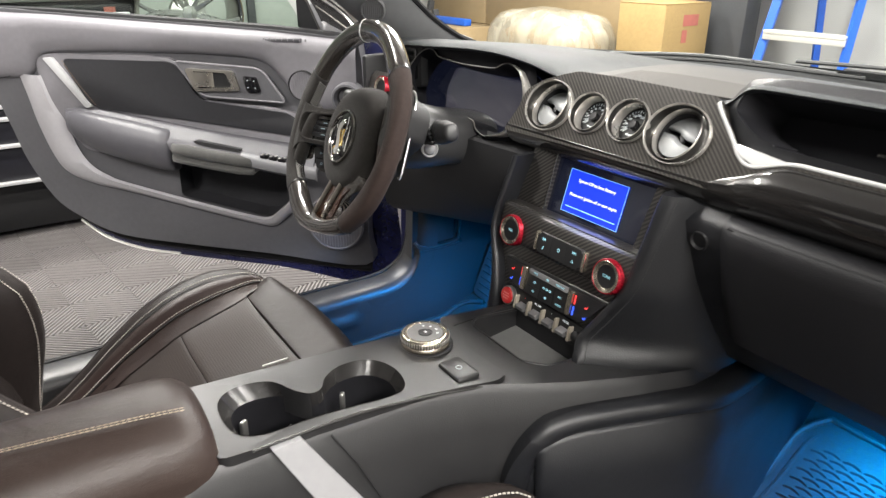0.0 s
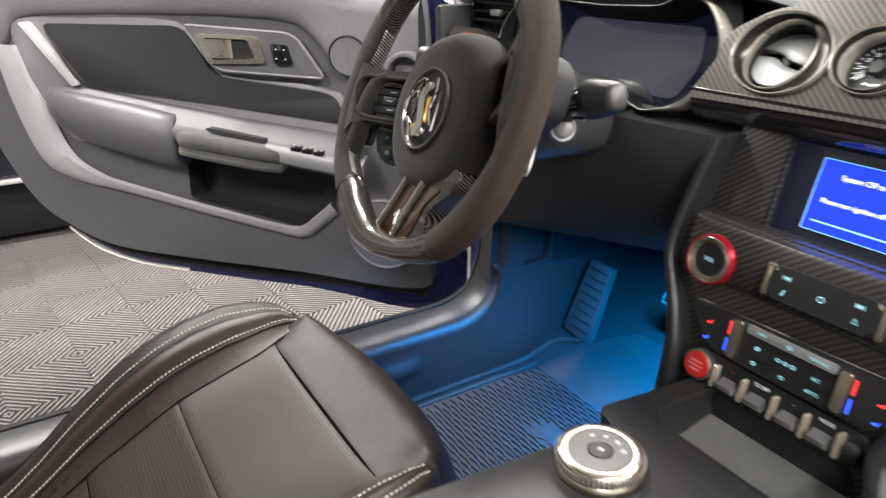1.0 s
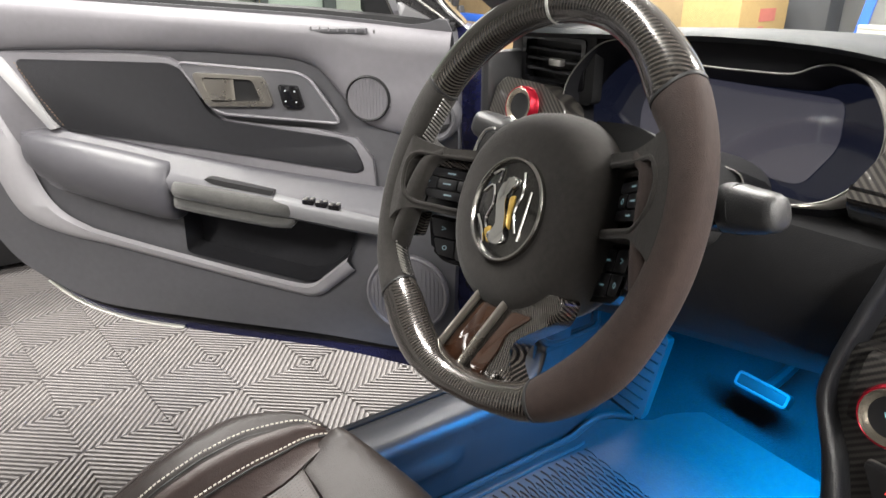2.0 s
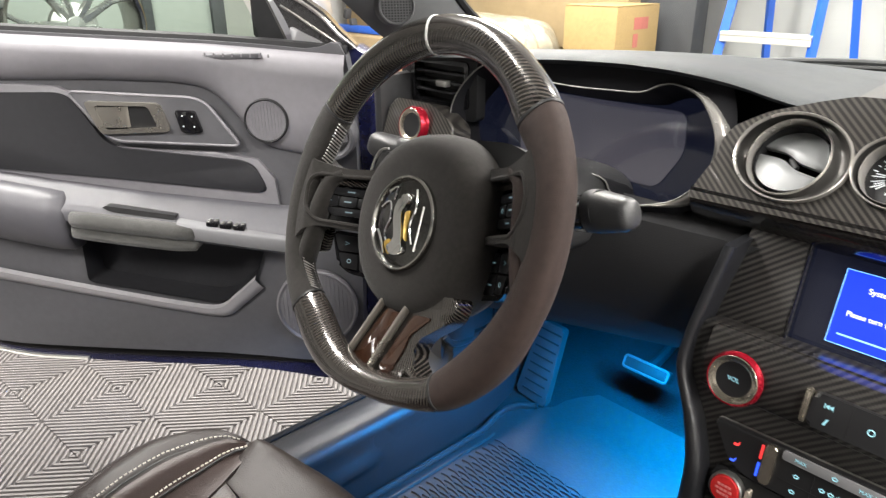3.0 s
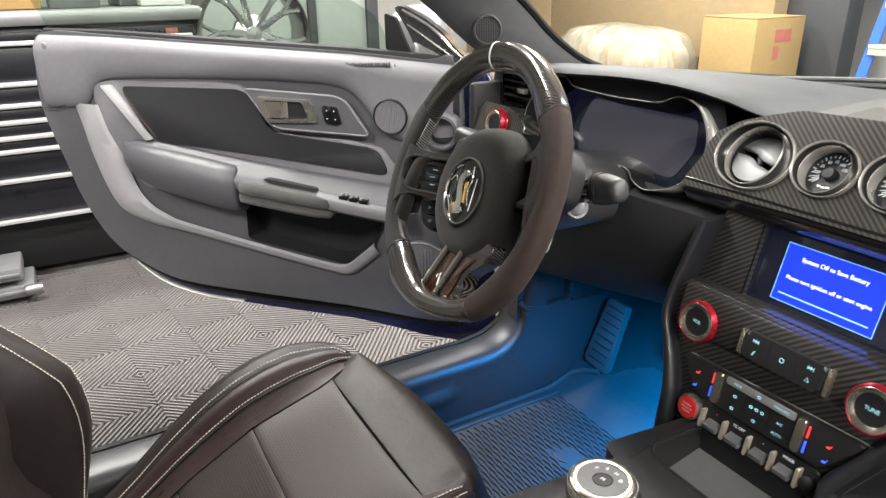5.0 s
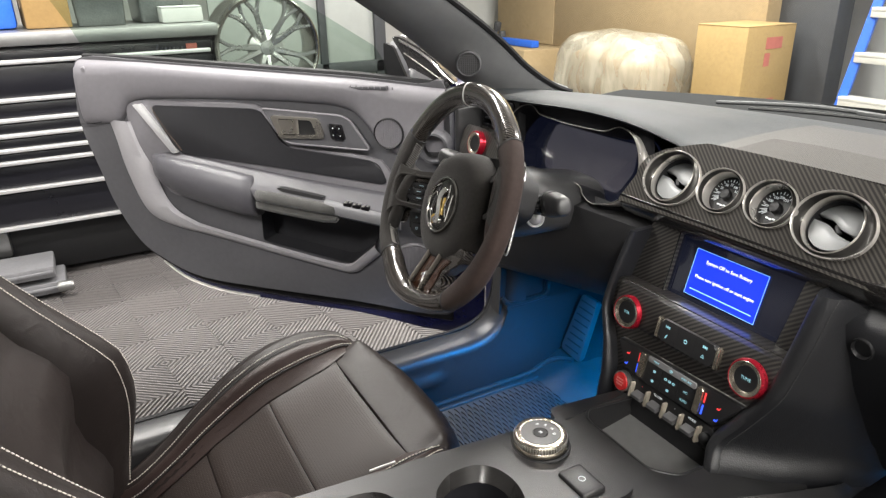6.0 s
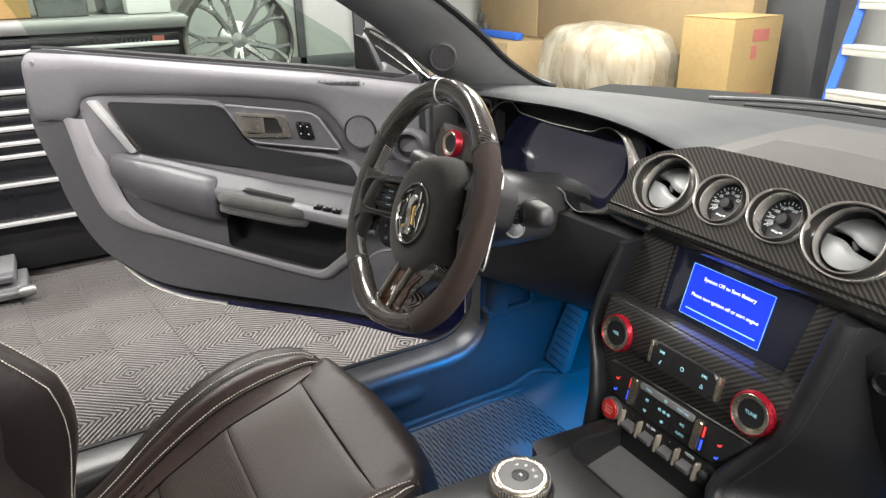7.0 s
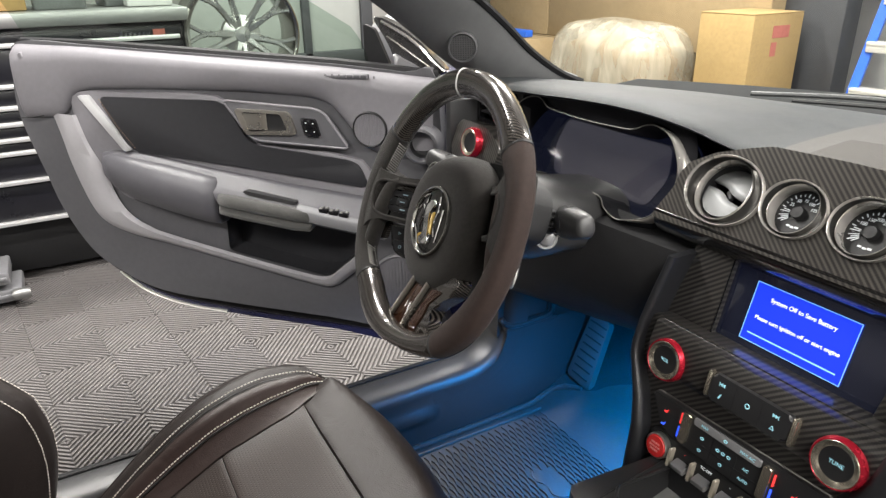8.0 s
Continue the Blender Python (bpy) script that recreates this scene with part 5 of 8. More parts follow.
for k in range(5):
    add_box(bm, (-0.025 + 0.0052 * k, -0.0345, -0.0498), (0.0036, 0.0046, 0.0006), 0, CL)
wpart("odometer", bm, SCREEN_TEXT, cl, "tiny white odometer digits")
# black panel that runs from the lip down to the bezel and round it
bm = B()
outer_ring = []
for x, y in bez:
    w = max(0.0, min(1.0, (y - 0.004) / 0.036))
    w = w * w * (3 - 2 * w)
    xw = CL.translation.x + x * 1.03
    high = Vector((xw, lip_y(xw) + 0.016, brow(xw) - 0.004))
    low = CL @ Vector((max(-0.188, min(0.193, x * 1.06)), y * 1.12, -0.016))
    outer_ring.append(low.lerp(high, w))
loft(bm, [outer_ring, [CL @ Vector((x * 1.012, y * 1.03, -0.003)) for x, y in bez], [CL @ Vector((x, y, 0.0)) for x, y in bez]], caps=False)
wpart("backing", bm, RECESS_BLACK, dash, "black panel round the instruments", angle=70)
bm = B()
add_prism(bm, rounded([(-0.19, -0.08), (0.27, -0.08), (0.27, 0.078), (-0.19, 0.085)], 0.01), -0.074, -0.066, CL)
wpart("back_plate", bm, RECESS_BLACK, dash)
# left end: rectangular vent in a flush panel, lamp switch panel
bm = B()
XZ = Matrix(((1, 0, 0, 0), (0, 0, -1, 0), (0, 1, 0, 0), (0, 0, 0, 1)))
plate_with_holes(bm, rounded([(-1.006, 0.898), (-0.846, 0.900), (-0.846, 0.990), (-1.000, 0.986)], 0.010), [rounded([(-0.976, 0.916), (-0.861, 0.916), (-0.861, 0.976), (-0.976, 0.976)], 0.006)], -1.104, -1.088, XZ)
side = wpart("side_panel", bm, COLUMN_BLACK, dash)
bm = B()
plate_with_holes(bm, rounded([(-0.977, 0.915), (-0.860, 0.915), (-0.860, 0.977), (-0.977, 0.977)], 0.007), [rounded([(-0.970, 0.921), (-0.867, 0.921), (-0.867, 0.971), (-0.970, 0.971)], 0.004)], -1.104, -1.085, XZ)
vent = wpart("side_vent", bm, GLOSS_BLACK, dash, "black rectangular air vent")
bm = B()
add_box(bm, (-0.9185, 1.108, 0.946), (0.112, 0.004, 0.058))
wpart("vent_throat", bm, BLACK, vent)
for z in (0.933, 0.946, 0.959):
    bm = B()
    add_box(bm, (-0.9185, 1.095, z), (0.103, 0.014, 0.0035), 0.001, None)
    wpart("louvre", bm, PLASTIC, vent)
bm = B()
add_box(bm, (-0.909, 1.085, 0.946), (0.022, 0.010, 0.009), 0.002)
wpart("tab", bm, SILVER, vent)
SW = frame_m((-0.915, 1.040, 0.892), 12)
bm = B()
add_prism(bm, rounded([(-0.068, -0.034), (0.074, -0.030), (0.078, 0.012), (0.03, 0.034), (-0.055, 0.034)], 0.015), -0.03, 0.004, SW, 0.005)
sw = wpart("switch_panel", bm, CARBON, dash, "carbon fibre light switch panel")


def red_knob(m, parent, r, word=None):
    m = m @ Matrix.Diagonal((1, 1, 0.8, 1))
    bm = B()
    prof = [(r * 1.0, 0)]
    for k in range(4):
        prof += [(r * 0.985, 0.001 + 0.0034 * k), (r * (1.0 - 0.012 * k), 0.0022 + 0.0034 * k), (r * (0.985 - 0.012 * k), 0.0038 + 0.0034 * k)]
    prof += [(r * 0.93, 0.0152), (r * 0.90, 0.0156), (r * 0.885, 0.0150)]
    add_lathe(bm, prof, m, 48)
    k = wpart("knob", bm, RED_METAL, parent, "red anodised rotary knob")
    bm = B()
    add_lathe(bm, ((r * 0.885, 0.0150), (r * 0.86, 0.0156), (r * 0.78, 0.0148), (r * 0.68, 0.0128), (r * 0.64, 0.0120)), m, 40)
    wpart("knob_ring", bm, WARM_CHROME, k, "warm chrome inner ring")
    bm = B()
    add_lathe(bm, ((r * 0.64, 0.0120), (r * 0.6, 0.0117), (0.0005, 0.0115)), m, 40)
    wpart("knob_cap", bm, KNOB_BLACK, k)
    if word:
        wtext("knob_word", word, r * 0.22, m @ Matrix.Translation((0, 0, 0.0120)), ICON_CYAN, k)
    return k


red_knob(SW @ Matrix.Translation((0.005, 0.002, 0.004)), sw, 0.0255)
# lower dash on the driver's side
bm = B()
rows = []
for i in range(21):
    x = -0.99 + 0.56 * i / 20
    bow = 0.02 * math.sin(math.pi * i / 20)
    low = 0.595 + 0.115 * i / 20
    rows.append([Vector((x, 1.075, 0.862)), Vector((x, 1.05 - bow, 0.852)), Vector((x, 1.045 - bow, 0.82)), Vector((x, 1.055 - bow, 0.74)), Vector((x, 1.075, low + 0.02)), Vector((x, 1.095, low)), Vector((x, 1.3, low - 0.01))])
loft(bm, rows, closed=False, caps=False)
wpart("knee_panel", bm, COLUMN_BLACK, dash, "black lower dash panel", angle=60)
# glove box side
bm = B()
rows = []
for i in range(27):
    x = -0.155 + 0.55 * i / 26
    rows.append([Vector((x, 1.10, 0.895)), Vector((x, 1.065, 0.876)), Vector((x, 1.058, 0.868)), Vector((x, 1.040, 0.858)), Vector((x, 1.032, 0.846)), Vector((x, 1.036, 0.82)), Vector((x, 1.058, 0.76)), Vector((x, 1.095, 0.68)), Vector((x, 1.13, 0.632)), Vector((x, 1.165, 0.612)), Vector((x, 1.45, 0.585))])
loft(bm, rows, closed=False, caps=False)
glove = wpart("glove_box", bm, FLANK, dash, "black glove box and lower dash", angle=60)
bm = B()
rows = []
lid = [(1.034, 0.866), (1.024, 0.861), (1.018, 0.850), (1.020, 0.830), (1.040, 0.765), (1.075, 0.690)]
for i in range(23):
    x = -0.082 + 0.46 * i / 22
    e = min(1.0, (x + 0.082) / 0.012)
    rows.append([Vector((x, y + 0.012 * (1 - math.sqrt(1 - (1 - e) ** 2)), z)) for y, z in lid])
sheet(bm, rows, (0, 0.02, 0.0))
wpart("glove_lid", bm, GLOVE_SKIN, glove, "charcoal glove box lid")
bm = B()
add_tube(bm, [Vector((x, 1.0245, 0.8585)) for x in (-0.07, 0.1, 0.378)], 0.0022, 6)
wpart("lid_edge", bm, GLOVE_SKIN, glove)
bm = B()
add_lathe(bm, ((0.0005, -0.004), (0.0095, -0.004), (0.0112, 0.0010), (0.0124, 0.0006), (0.0130, -0.003)), frame_m((-0.112, 1.032, 0.826), -6), 28)
wpart("latch", bm, BLACK, glove, "round black glove box latch")
bm = B()
add_box(bm, (-0.99, 1.16, 0.80), (0.02, 0.26, 0.31), 0.008)
wpart("end_cap", bm, PLASTIC, dash)

# steering column with stalks
bm = B()
rings = []
for y, cz, w, h in ((0.885, 0.864, 0.050, 0.047), (0.905, 0.862, 0.062, 0.054), (0.96, 0.855, 0.070, 0.057), (1.02, 0.846, 0.072, 0.048), (1.10, 0.835, 0.074, 0.044)):
    rings.append([Vector((-0.675 + w * (abs(math.cos(a)) ** 0.7) * (1 if math.cos(a) > 0 else -1), y + 0.01 * math.sin(a), cz + h * (abs(math.sin(a)) ** 0.7) * (1 if math.sin(a) > 0 else -1))) for a in [2 * math.pi * i / 28 for i in range(28)]])
loft(bm, rings)
column = wpart("steering_column", bm, SHROUD, dash, "charcoal steering column shroud")
bm = B()
add_lathe(bm, ((0.0005, 0.007), (0.007, 0.0065), (0.0095, 0.0045), (0.0105, 0.001), (0.0135, 0.0015), (0.0150, -0.002)), Matrix.Translation((-0.588, 0.943, 0.850)) @ Matrix.Rotation(radians(78), 4, "Y") @ Matrix.Rotation(radians(30), 4, "X"), 24)
wpart("column_button", bm, SILVER_PAINT, column, "round grey column button")
for s in (1, -1):
    bm = B()
    b0 = Vector((-0.675 + s * 0.055, 0.955, 0.862))
    b1 = Vector((-0.675 + s * 0.118, 0.938, 0.882))
    b2 = Vector((-0.675 + s * 0.182, 0.924, 0.903))
    ax = (b2 - b1).normalized()
    add_tube(bm, (b0, b0.lerp(b1, 0.35), b0.lerp(b1, 0.7), b1), [0.022, 0.019, 0.012, 0.010], 14)
    st = wpart("stalk", bm, COLUMN_BLACK, column, "black column stalk")
    bm = B()
    tip = Matrix.Translation(b1) @ Matrix.Rotation(math.atan2(ax.y, ax.x), 4, "Z") @ Matrix.Rotation(-math.asin(ax.z), 4, "Y")
    rings = []
    for x, k in ((-0.002, 0.82), (0.0, 0.95), (0.016, 1.0), (0.019, 0.9)):
        rings.append([tip @ Vector((x, (0.0165 + (0.0016 if i % 4 < 2 else 0)) * k * math.cos(2 * math.pi * i / 48), (0.0165 + (0.0016 if i % 4 < 2 else 0)) * k * math.sin(2 * math.pi * i / 48))) for i in range(48)])
    loft(bm, rings)
    wpart("stalk_ring", bm, GLOSS_BLACK, st, "ribbed black rotary ring", angle=25)
    bm = B()
    rings = []
    for x, hy, hz, cz in ((0.012, 0.0125, 0.0145, 0.001), (0.020, 0.0165, 0.0195, 0.002), (0.030, 0.0160, 0.0190, 0.001), (0.050, 0.0140, 0.0165, -0.001), (0.062, 0.0125, 0.0145, -0.002), (0.067, 0.0105, 0.0120, -0.002), (0.069, 0.0070, 0.0080, -0.002)):
        ring = []
        for i in range(28):
            c, d = math.cos(2 * math.pi * i / 28), math.sin(2 * math.pi * i / 28)
            ring.append(tip @ Vector((x, hy * math.copysign(abs(c) ** 0.75, c), cz + hz * math.copysign(abs(d) ** 0.75, d))))
        rings.append(ring)
    loft(bm, rings)
    grip = wpart("stalk_grip", bm, SHROUD, st, angle=60)
    bm = B()
    add_tube(bm, [tip @ Vector((0.031, 0.0163 * math.cos(a), 0.001 + 0.0193 * math.sin(a))) for a in [2 * math.pi * i / 28 for i in range(28)]], 0.0007, 6, closed=True)
    wpart("stalk_seam", bm, BLACK, grip)

# ---- steering wheel ----
WM = Matrix.Translation((-0.679, 0.8255, 0.8727)) @ Matrix.Rotation(radians(-3.2), 4, "Z") @ Matrix.Rotation(radians(90 - 22.7), 4, "X") @ Matrix.Rotation(radians(12.6), 4, "Z")
wheel = thing("steering_wheel", WM, "flat-bottomed carbon fibre and suede steering wheel turned slightly", "steering wheel")
# the rim's middle radius and half width by angle: round above, cut flat below, with thicker grips
RIM_AT = (-90, -74, -60, -48, -36, -23, 0, 15, 24, 33, 45, 60, 90, 135, 152, 165, 180, 200, 214, 223, 232, 243, 252, 270)
RIM_R = (0.1585, 0.162, 0.169, 0.1705, 0.174, 0.1755, 0.179, 0.180, 0.177, 0.1745, 0.1755, 0.177, 0.1765, 0.177, 0.176, 0.178, 0.179, 0.178, 0.170, 0.1645, 0.1645, 0.1635, 0.162, 0.1585)
RIM_W = (0.0125, 0.0135, 0.0165, 0.0195, 0.0205, 0.0175, 0.0150, 0.0160, 0.0190, 0.0220, 0.0180, 0.0175, 0.0180, 0.0180, 0.0210, 0.0175, 0.0150, 0.0150, 0.0190, 0.0235, 0.0225, 0.0195, 0.0150, 0.0125)


def rim_value(deg, table):
    d = (deg + 90) % 360 - 90
    return sum(float(np.interp((d + k + 90) % 360 - 90, RIM_AT, table)) for k in (-4, -2, 0, 2, 4)) / 5


def rim_xy(deg):
    r = rim_value(deg, RIM_R)
    return Vector((r * math.cos(radians(deg)), r * math.sin(radians(deg)), 0))


def rim_ring(d, grow=1.0):
    """One section of the rim: a soft-cornered oval, flatter towards the driver."""
    p = rim_xy(d)
    t = (rim_xy(d + 0.5) - rim_xy(d - 0.5)).normalized()
    out = Vector((t.y, -t.x, 0))
    w = rim_value(d, RIM_W) * grow
    ring = []
    for k in range(28):
        b = 2 * math.pi * k / 28
        cb, sb = math.cos(b), math.sin(b)
        cx = abs(cb) ** 0.86 * (1 if cb > 0 else -1)
        sz = abs(sb) ** 0.86 * (1 if sb > 0 else -1)
        ring.append(p + out * (w * cx) + Vector((0, 0, 0.0150 * grow * sz + (0.002 * cb if sb > 0 else 0))))
    return ring


def rim_piece(name, d0, d1, grow, mat, label, steps=40):
    bm = B()
    rings = []
    for i in range(steps + 1):
        d = d0 + (d1 - d0) * i / steps
        g = grow * (0.965 if i in (0, steps) else 1.0)
        rings.append(rim_ring(d, g))
    loft(bm, rings)
    return part(name, bm, mat, wheel, label)


rim_piece("rim_top", 30, 141, 1.0, CARBON_WHEEL, "glossy carbon fibre rim top", steps=60)
rim_piece("rim_grip", 141, 215, 1.03, SUEDE, "black suede rim grip")
rim_piece("rim_grip", -59, 30, 1.03, SUEDE_TINTED, "black suede rim grip with a brown reflection painted in", steps=50)
rim_piece("rim_bottom", 215, 301, 1.0, CARBON_WHEEL, "glossy carbon fibre flat rim bottom", steps=50)
bm = B()
loft(bm, [rim_ring(85.9, 1.012), rim_ring(86.0, 1.03), rim_ring(87.0, 1.03), rim_ring(87.1, 1.012)])
part("centre_mark", bm, PAPER, wheel, "white twelve o'clock band")
for d in (30.3, 140.7, 215.3, 300.7):   # dark joint lines between suede and carbon
    bm = B()
    loft(bm, [rim_ring(d - 0.5, 1.005), rim_ring(d - 0.4, 1.034), rim_ring(d + 0.4, 1.034), rim_ring(d + 0.5, 1.005)])
    part("rim_joint", bm, BLACK, wheel)
# baseball stitching on the inner side of the left grip
for first, last in ((143, 160), (184, 214)):
    bm = B()
    n = int((last - first) / 1.3)
    for k in range(n):
        d = first + (last - first) * k / n
        u = rim_xy(d)
        inner_r = u.length - rim_value(d, RIM_W) * 1.035
        a = u.normalized() * inner_r + Vector((0, 0, 0.0005))
        v = rim_xy(d + 1.0)
        b = v.normalized() * inner_r + Vector((0, 0, -0.0062))
        add_tube(bm, (a, b), 0.0008, 5)
        v = rim_xy(d - 1.0)
        b = v.normalized() * inner_r + Vector((0, 0, 0.0072))
        add_tube(bm, (a, b), 0.0008, 5)
    part("grip_stitching", bm, SILVER, wheel, "pale crossed grip stitching")
# airbag cover
bm = B()
rings = []
HUB = [((0.093 - 0.008 * max(0.0, -math.sin(a))) * (abs(math.cos(a)) ** 0.90) * (1 if math.cos(a) > 0 else -1), -0.003 + 0.092 * (abs(math.sin(a)) ** 0.92) * (1 if math.sin(a) > 0 else -1)) for a in [2 * math.pi * i / 56 for i in range(56)]]
for s, z in ((0.80, -0.085), (0.95, -0.076), (1.0, -0.060), (1.01, -0.042), (0.998, -0.030), (0.965, -0.019), (0.90, -0.010), (0.80, -0.005), (0.66, -0.003), (0.5, -0.0025), (0.05, -0.002)):
    rings.append([Vector((x * s, y * s, z)) for x, y in HUB])
loft(bm, rings)
cover = part("airbag_cover", bm, SUEDE, wheel, "brown-black suede airbag cover", angle=70)
BADGE_AT = Matrix.Translation((0, -0.004, 0))
bm = B()
add_lathe(bm, ((0.0462, -0.008), (0.0460, 0.0012), (0.0450, 0.0024), (0.0434, 0.0026), (0.0424, 0.0012), (0.0418, -0.001)), BADGE_AT, 64)
part("badge_ring", bm, DARK_CHROME, cover, "dark polished badge ring")
bm = B()
add_lathe(bm, ((0.0418, -0.001), (0.034, 0.0006), (0.02, 0.0018), (0.0005, 0.0022)), BADGE_AT, 56)
part("badge", bm, BADGE_DARK, cover, "dark mirror-gloss badge dome")
# plain raised chrome ribbon with a broad head and foot, and gold to one side
bm = B()
emb = smooth2([(-0.004, -0.031), (-0.013, -0.027), (-0.012, -0.021), (-0.004, -0.019), (-0.005, -0.008), (-0.008, 0.003), (-0.008, 0.014), (-0.002, 0.024), (0.007, 0.028), (0.013, 0.024), (0.011, 0.018), (0.005, 0.016), (0.003, 0.006), (0.006, -0.006), (0.008, -0.018), (0.010, -0.027), (0.004, -0.031)], 4)
add_prism(bm, emb, 0.0008, 0.0052, BADGE_AT, 0.0018, 3)
part("badge_emblem", bm, CHROME, cover, "plain raised chrome emblem")
for line in ([(-0.032, 0.014), (-0.020, 0.020), (-0.015, 0.004), (-0.021, -0.010), (-0.016, -0.022)], [(-0.024, 0.030), (-0.012, 0.034), (-0.014, 0.022)], [(0.017, 0.032), (0.020, 0.014), (0.015, -0.002), (0.020, -0.020)], [(-0.034, -0.008), (-0.026, -0.018), (-0.020, -0.031)], [(0.030, 0.016), (0.028, -0.004), (0.024, -0.026)]):
    bm = B()
    add_tube(bm, spline([BADGE_AT @ Vector((x, y, 0.0028 - 1.2 * (x * x + y * y))) for x, y in line], 5), 0.0012, 6)
    part("badge_line", bm, CHROME, cover)
for poly in ([(0.006, 0.010), (0.013, 0.012), (0.012, -0.004), (0.013, -0.018), (0.008, -0.014)], [(-0.020, -0.020), (-0.012, -0.016), (-0.006, -0.024), (-0.012, -0.032)]):
    bm = B()
    add_prism(bm, rounded(poly[::-1] if poly[0][0] > 0 else poly[::-1], 0.002), 0.0010, 0.0034, BADGE_AT, 0.0008, 2)
    part("badge_inset", bm, GOLD, cover, "small gold badge inset")


# side spokes: a suede frame round a sunk gloss pod with keys, and a second key block below it
def mirror_poly(s, poly):
    poly = [(s * x, y) for x, y in poly]
    return poly if s > 0 else poly[::-1]


def wheel_key(poly, z0, z1, parent, s, icon):
    bm = B()
    add_prism(bm, rounded(mirror_poly(s, poly), 0.002), z0, z1, None, 0.0012, 2)
    k = part("switch_key", bm, GRAPHITE_WHEEL, parent)
    cx = s * sum(p[0] for p in poly) / len(poly)
    cy = sum(p[1] for p in poly) / len(poly)
    bm = B()
    if icon == 0:
        add_box(bm, (cx, cy, z1 + 0.0001), (0.0075, 0.0014, 0.0005))
    elif icon == 1:
        add_tube(bm, [(cx + 0.0020 * math.cos(a), cy + 0.0020 * math.sin(a), z1) for a in [math.pi * i / 5 for i in range(10)]], 0.0005, 4, closed=True)
    else:
        add_tube(bm, [(cx - 0.002, cy - 0.0016, z1), (cx + 0.0022, cy, z1), (cx - 0.002, cy + 0.0016, z1)], 0.0005, 4)
    part("switch_icon", bm, ICON_DIM, k)


GRAPHITE_WHEEL = shader("satin black wheel keys", (0.014, 0.014, 0.0155), 0.32, vary=0.1)
for s in (-1, 1):
    bm = B()
    frame_o = rounded(mirror_poly(s, [(0.066, 0.054), (0.120, 0.050), (0.150, 0.056), (0.172, 0.070), (0.178, 0.030), (0.176, -0.040), (0.160, -0.022), (0.140, -0.014), (0.066, -0.016)]), 0.008)
    frame_i = rounded(mirror_poly(s, [(0.070, 0.044), (0.120, 0.042), (0.150, 0.043), (0.160, 0.028), (0.158, 0.004), (0.143, -0.009), (0.070, -0.011)]), 0.008)
    plate_with_holes(bm, frame_o, [frame_i], -0.030, 0.0035)
    sp = part("spoke", bm, SUEDE, wheel, "black suede wheel spoke frame")
    bm = B()
    add_tube(bm, [Vector((x, y, 0.0022)) for x, y in frame_i], 0.0026, 8, closed=True)
    part("spoke_rail", bm, SUEDE, sp, "rounded suede edge of the spoke")
    bm = B()
    add_prism(bm, frame_i, -0.031, -0.012, None)
    part("switch_pod", bm, GLOSS_BLACK, sp, "gloss black sunk switch pod")
    bm = B()
    add_prism(bm, rounded(mirror_poly(s, [(0.070, 0.040), (0.148, 0.040), (0.152, 0.0345), (0.146, 0.033), (0.070, 0.033)]), 0.002), -0.013, -0.0035, None, 0.001, 2)
    part("spoke_inlay", bm, CARBON_WHEEL, sp, "carbon fibre spoke inlay")
    for poly, icon in (([(0.094, 0.030), (0.140, 0.031), (0.138, 0.023), (0.094, 0.022)], 0), ([(0.130, 0.0215), (0.1475, 0.022), (0.148, 0.010), (0.130, 0.0095)], 2), ([(0.110, 0.021), (0.1285, 0.021), (0.1285, 0.010), (0.110, 0.010)], 0), ([(0.094, 0.021), (0.1085, 0.021), (0.1085, 0.010), (0.094, 0.010)], 1), ([(0.094, 0.0085), (0.142, 0.0085), (0.136, 0.000), (0.094, 0.000)], 0)):
        wheel_key(poly[::-1], -0.013, -0.0065, sp, s, icon)
    bm = B()
    add_prism(bm, rounded(mirror_poly(s, [(0.066, -0.018), (0.136, -0.016), (0.126, -0.052), (0.112, -0.062), (0.062, -0.066)][::-1]), 0.006), -0.034, -0.0130, None, 0.004, 3)
    pod = part("switch_pod", bm, GLOSS_BLACK, sp, "gloss black lower switch block")
    for poly, icon in (([(0.106, -0.021), (0.131, -0.020), (0.125, -0.038), (0.104, -0.038)], 2), ([(0.080, -0.021), (0.1045, -0.021), (0.1025, -0.038), (0.080, -0.038)], 0), ([(0.104, -0.040), (0.1245, -0.040), (0.118, -0.056), (0.102, -0.057)], 1), ([(0.078, -0.040), (0.1025, -0.040), (0.100, -0.058), (0.076, -0.060)], 0)):
        wheel_key(poly[::-1], -0.0145, -0.0110, sp, s, icon)
    bm = B()
    add_prism(bm, rounded(mirror_poly(s, [(0.030, 0.086), (0.085, 0.080), (0.128, 0.060), (0.140, 0.044), (0.138, 0.002), (0.080, -0.030)] if s > 0 else [(0.055, 0.066), (0.100, 0.058), (0.132, 0.044), (0.140, 0.030), (0.138, 0.002), (0.080, -0.030)]), 0.012), -0.078, -0.043, None, 0.012, 4)
    part("spoke_shoulder", bm, COLUMN_BLACK, sp, "smooth grey-black shoulder behind the spoke")
    for ob in [sp] + [c for c in sp.children_recursive if not c.name.startswith("spoke_shoulder")]:   # the spokes fall back towards the hub
        for v in ob.data.vertices:
            v.co.z += 0.55 * (min(abs(v.co.x), 0.155) - 0.138)
    # thumb rest that sweeps from the spoke down into the rim, over a carbon web
    bm = B()
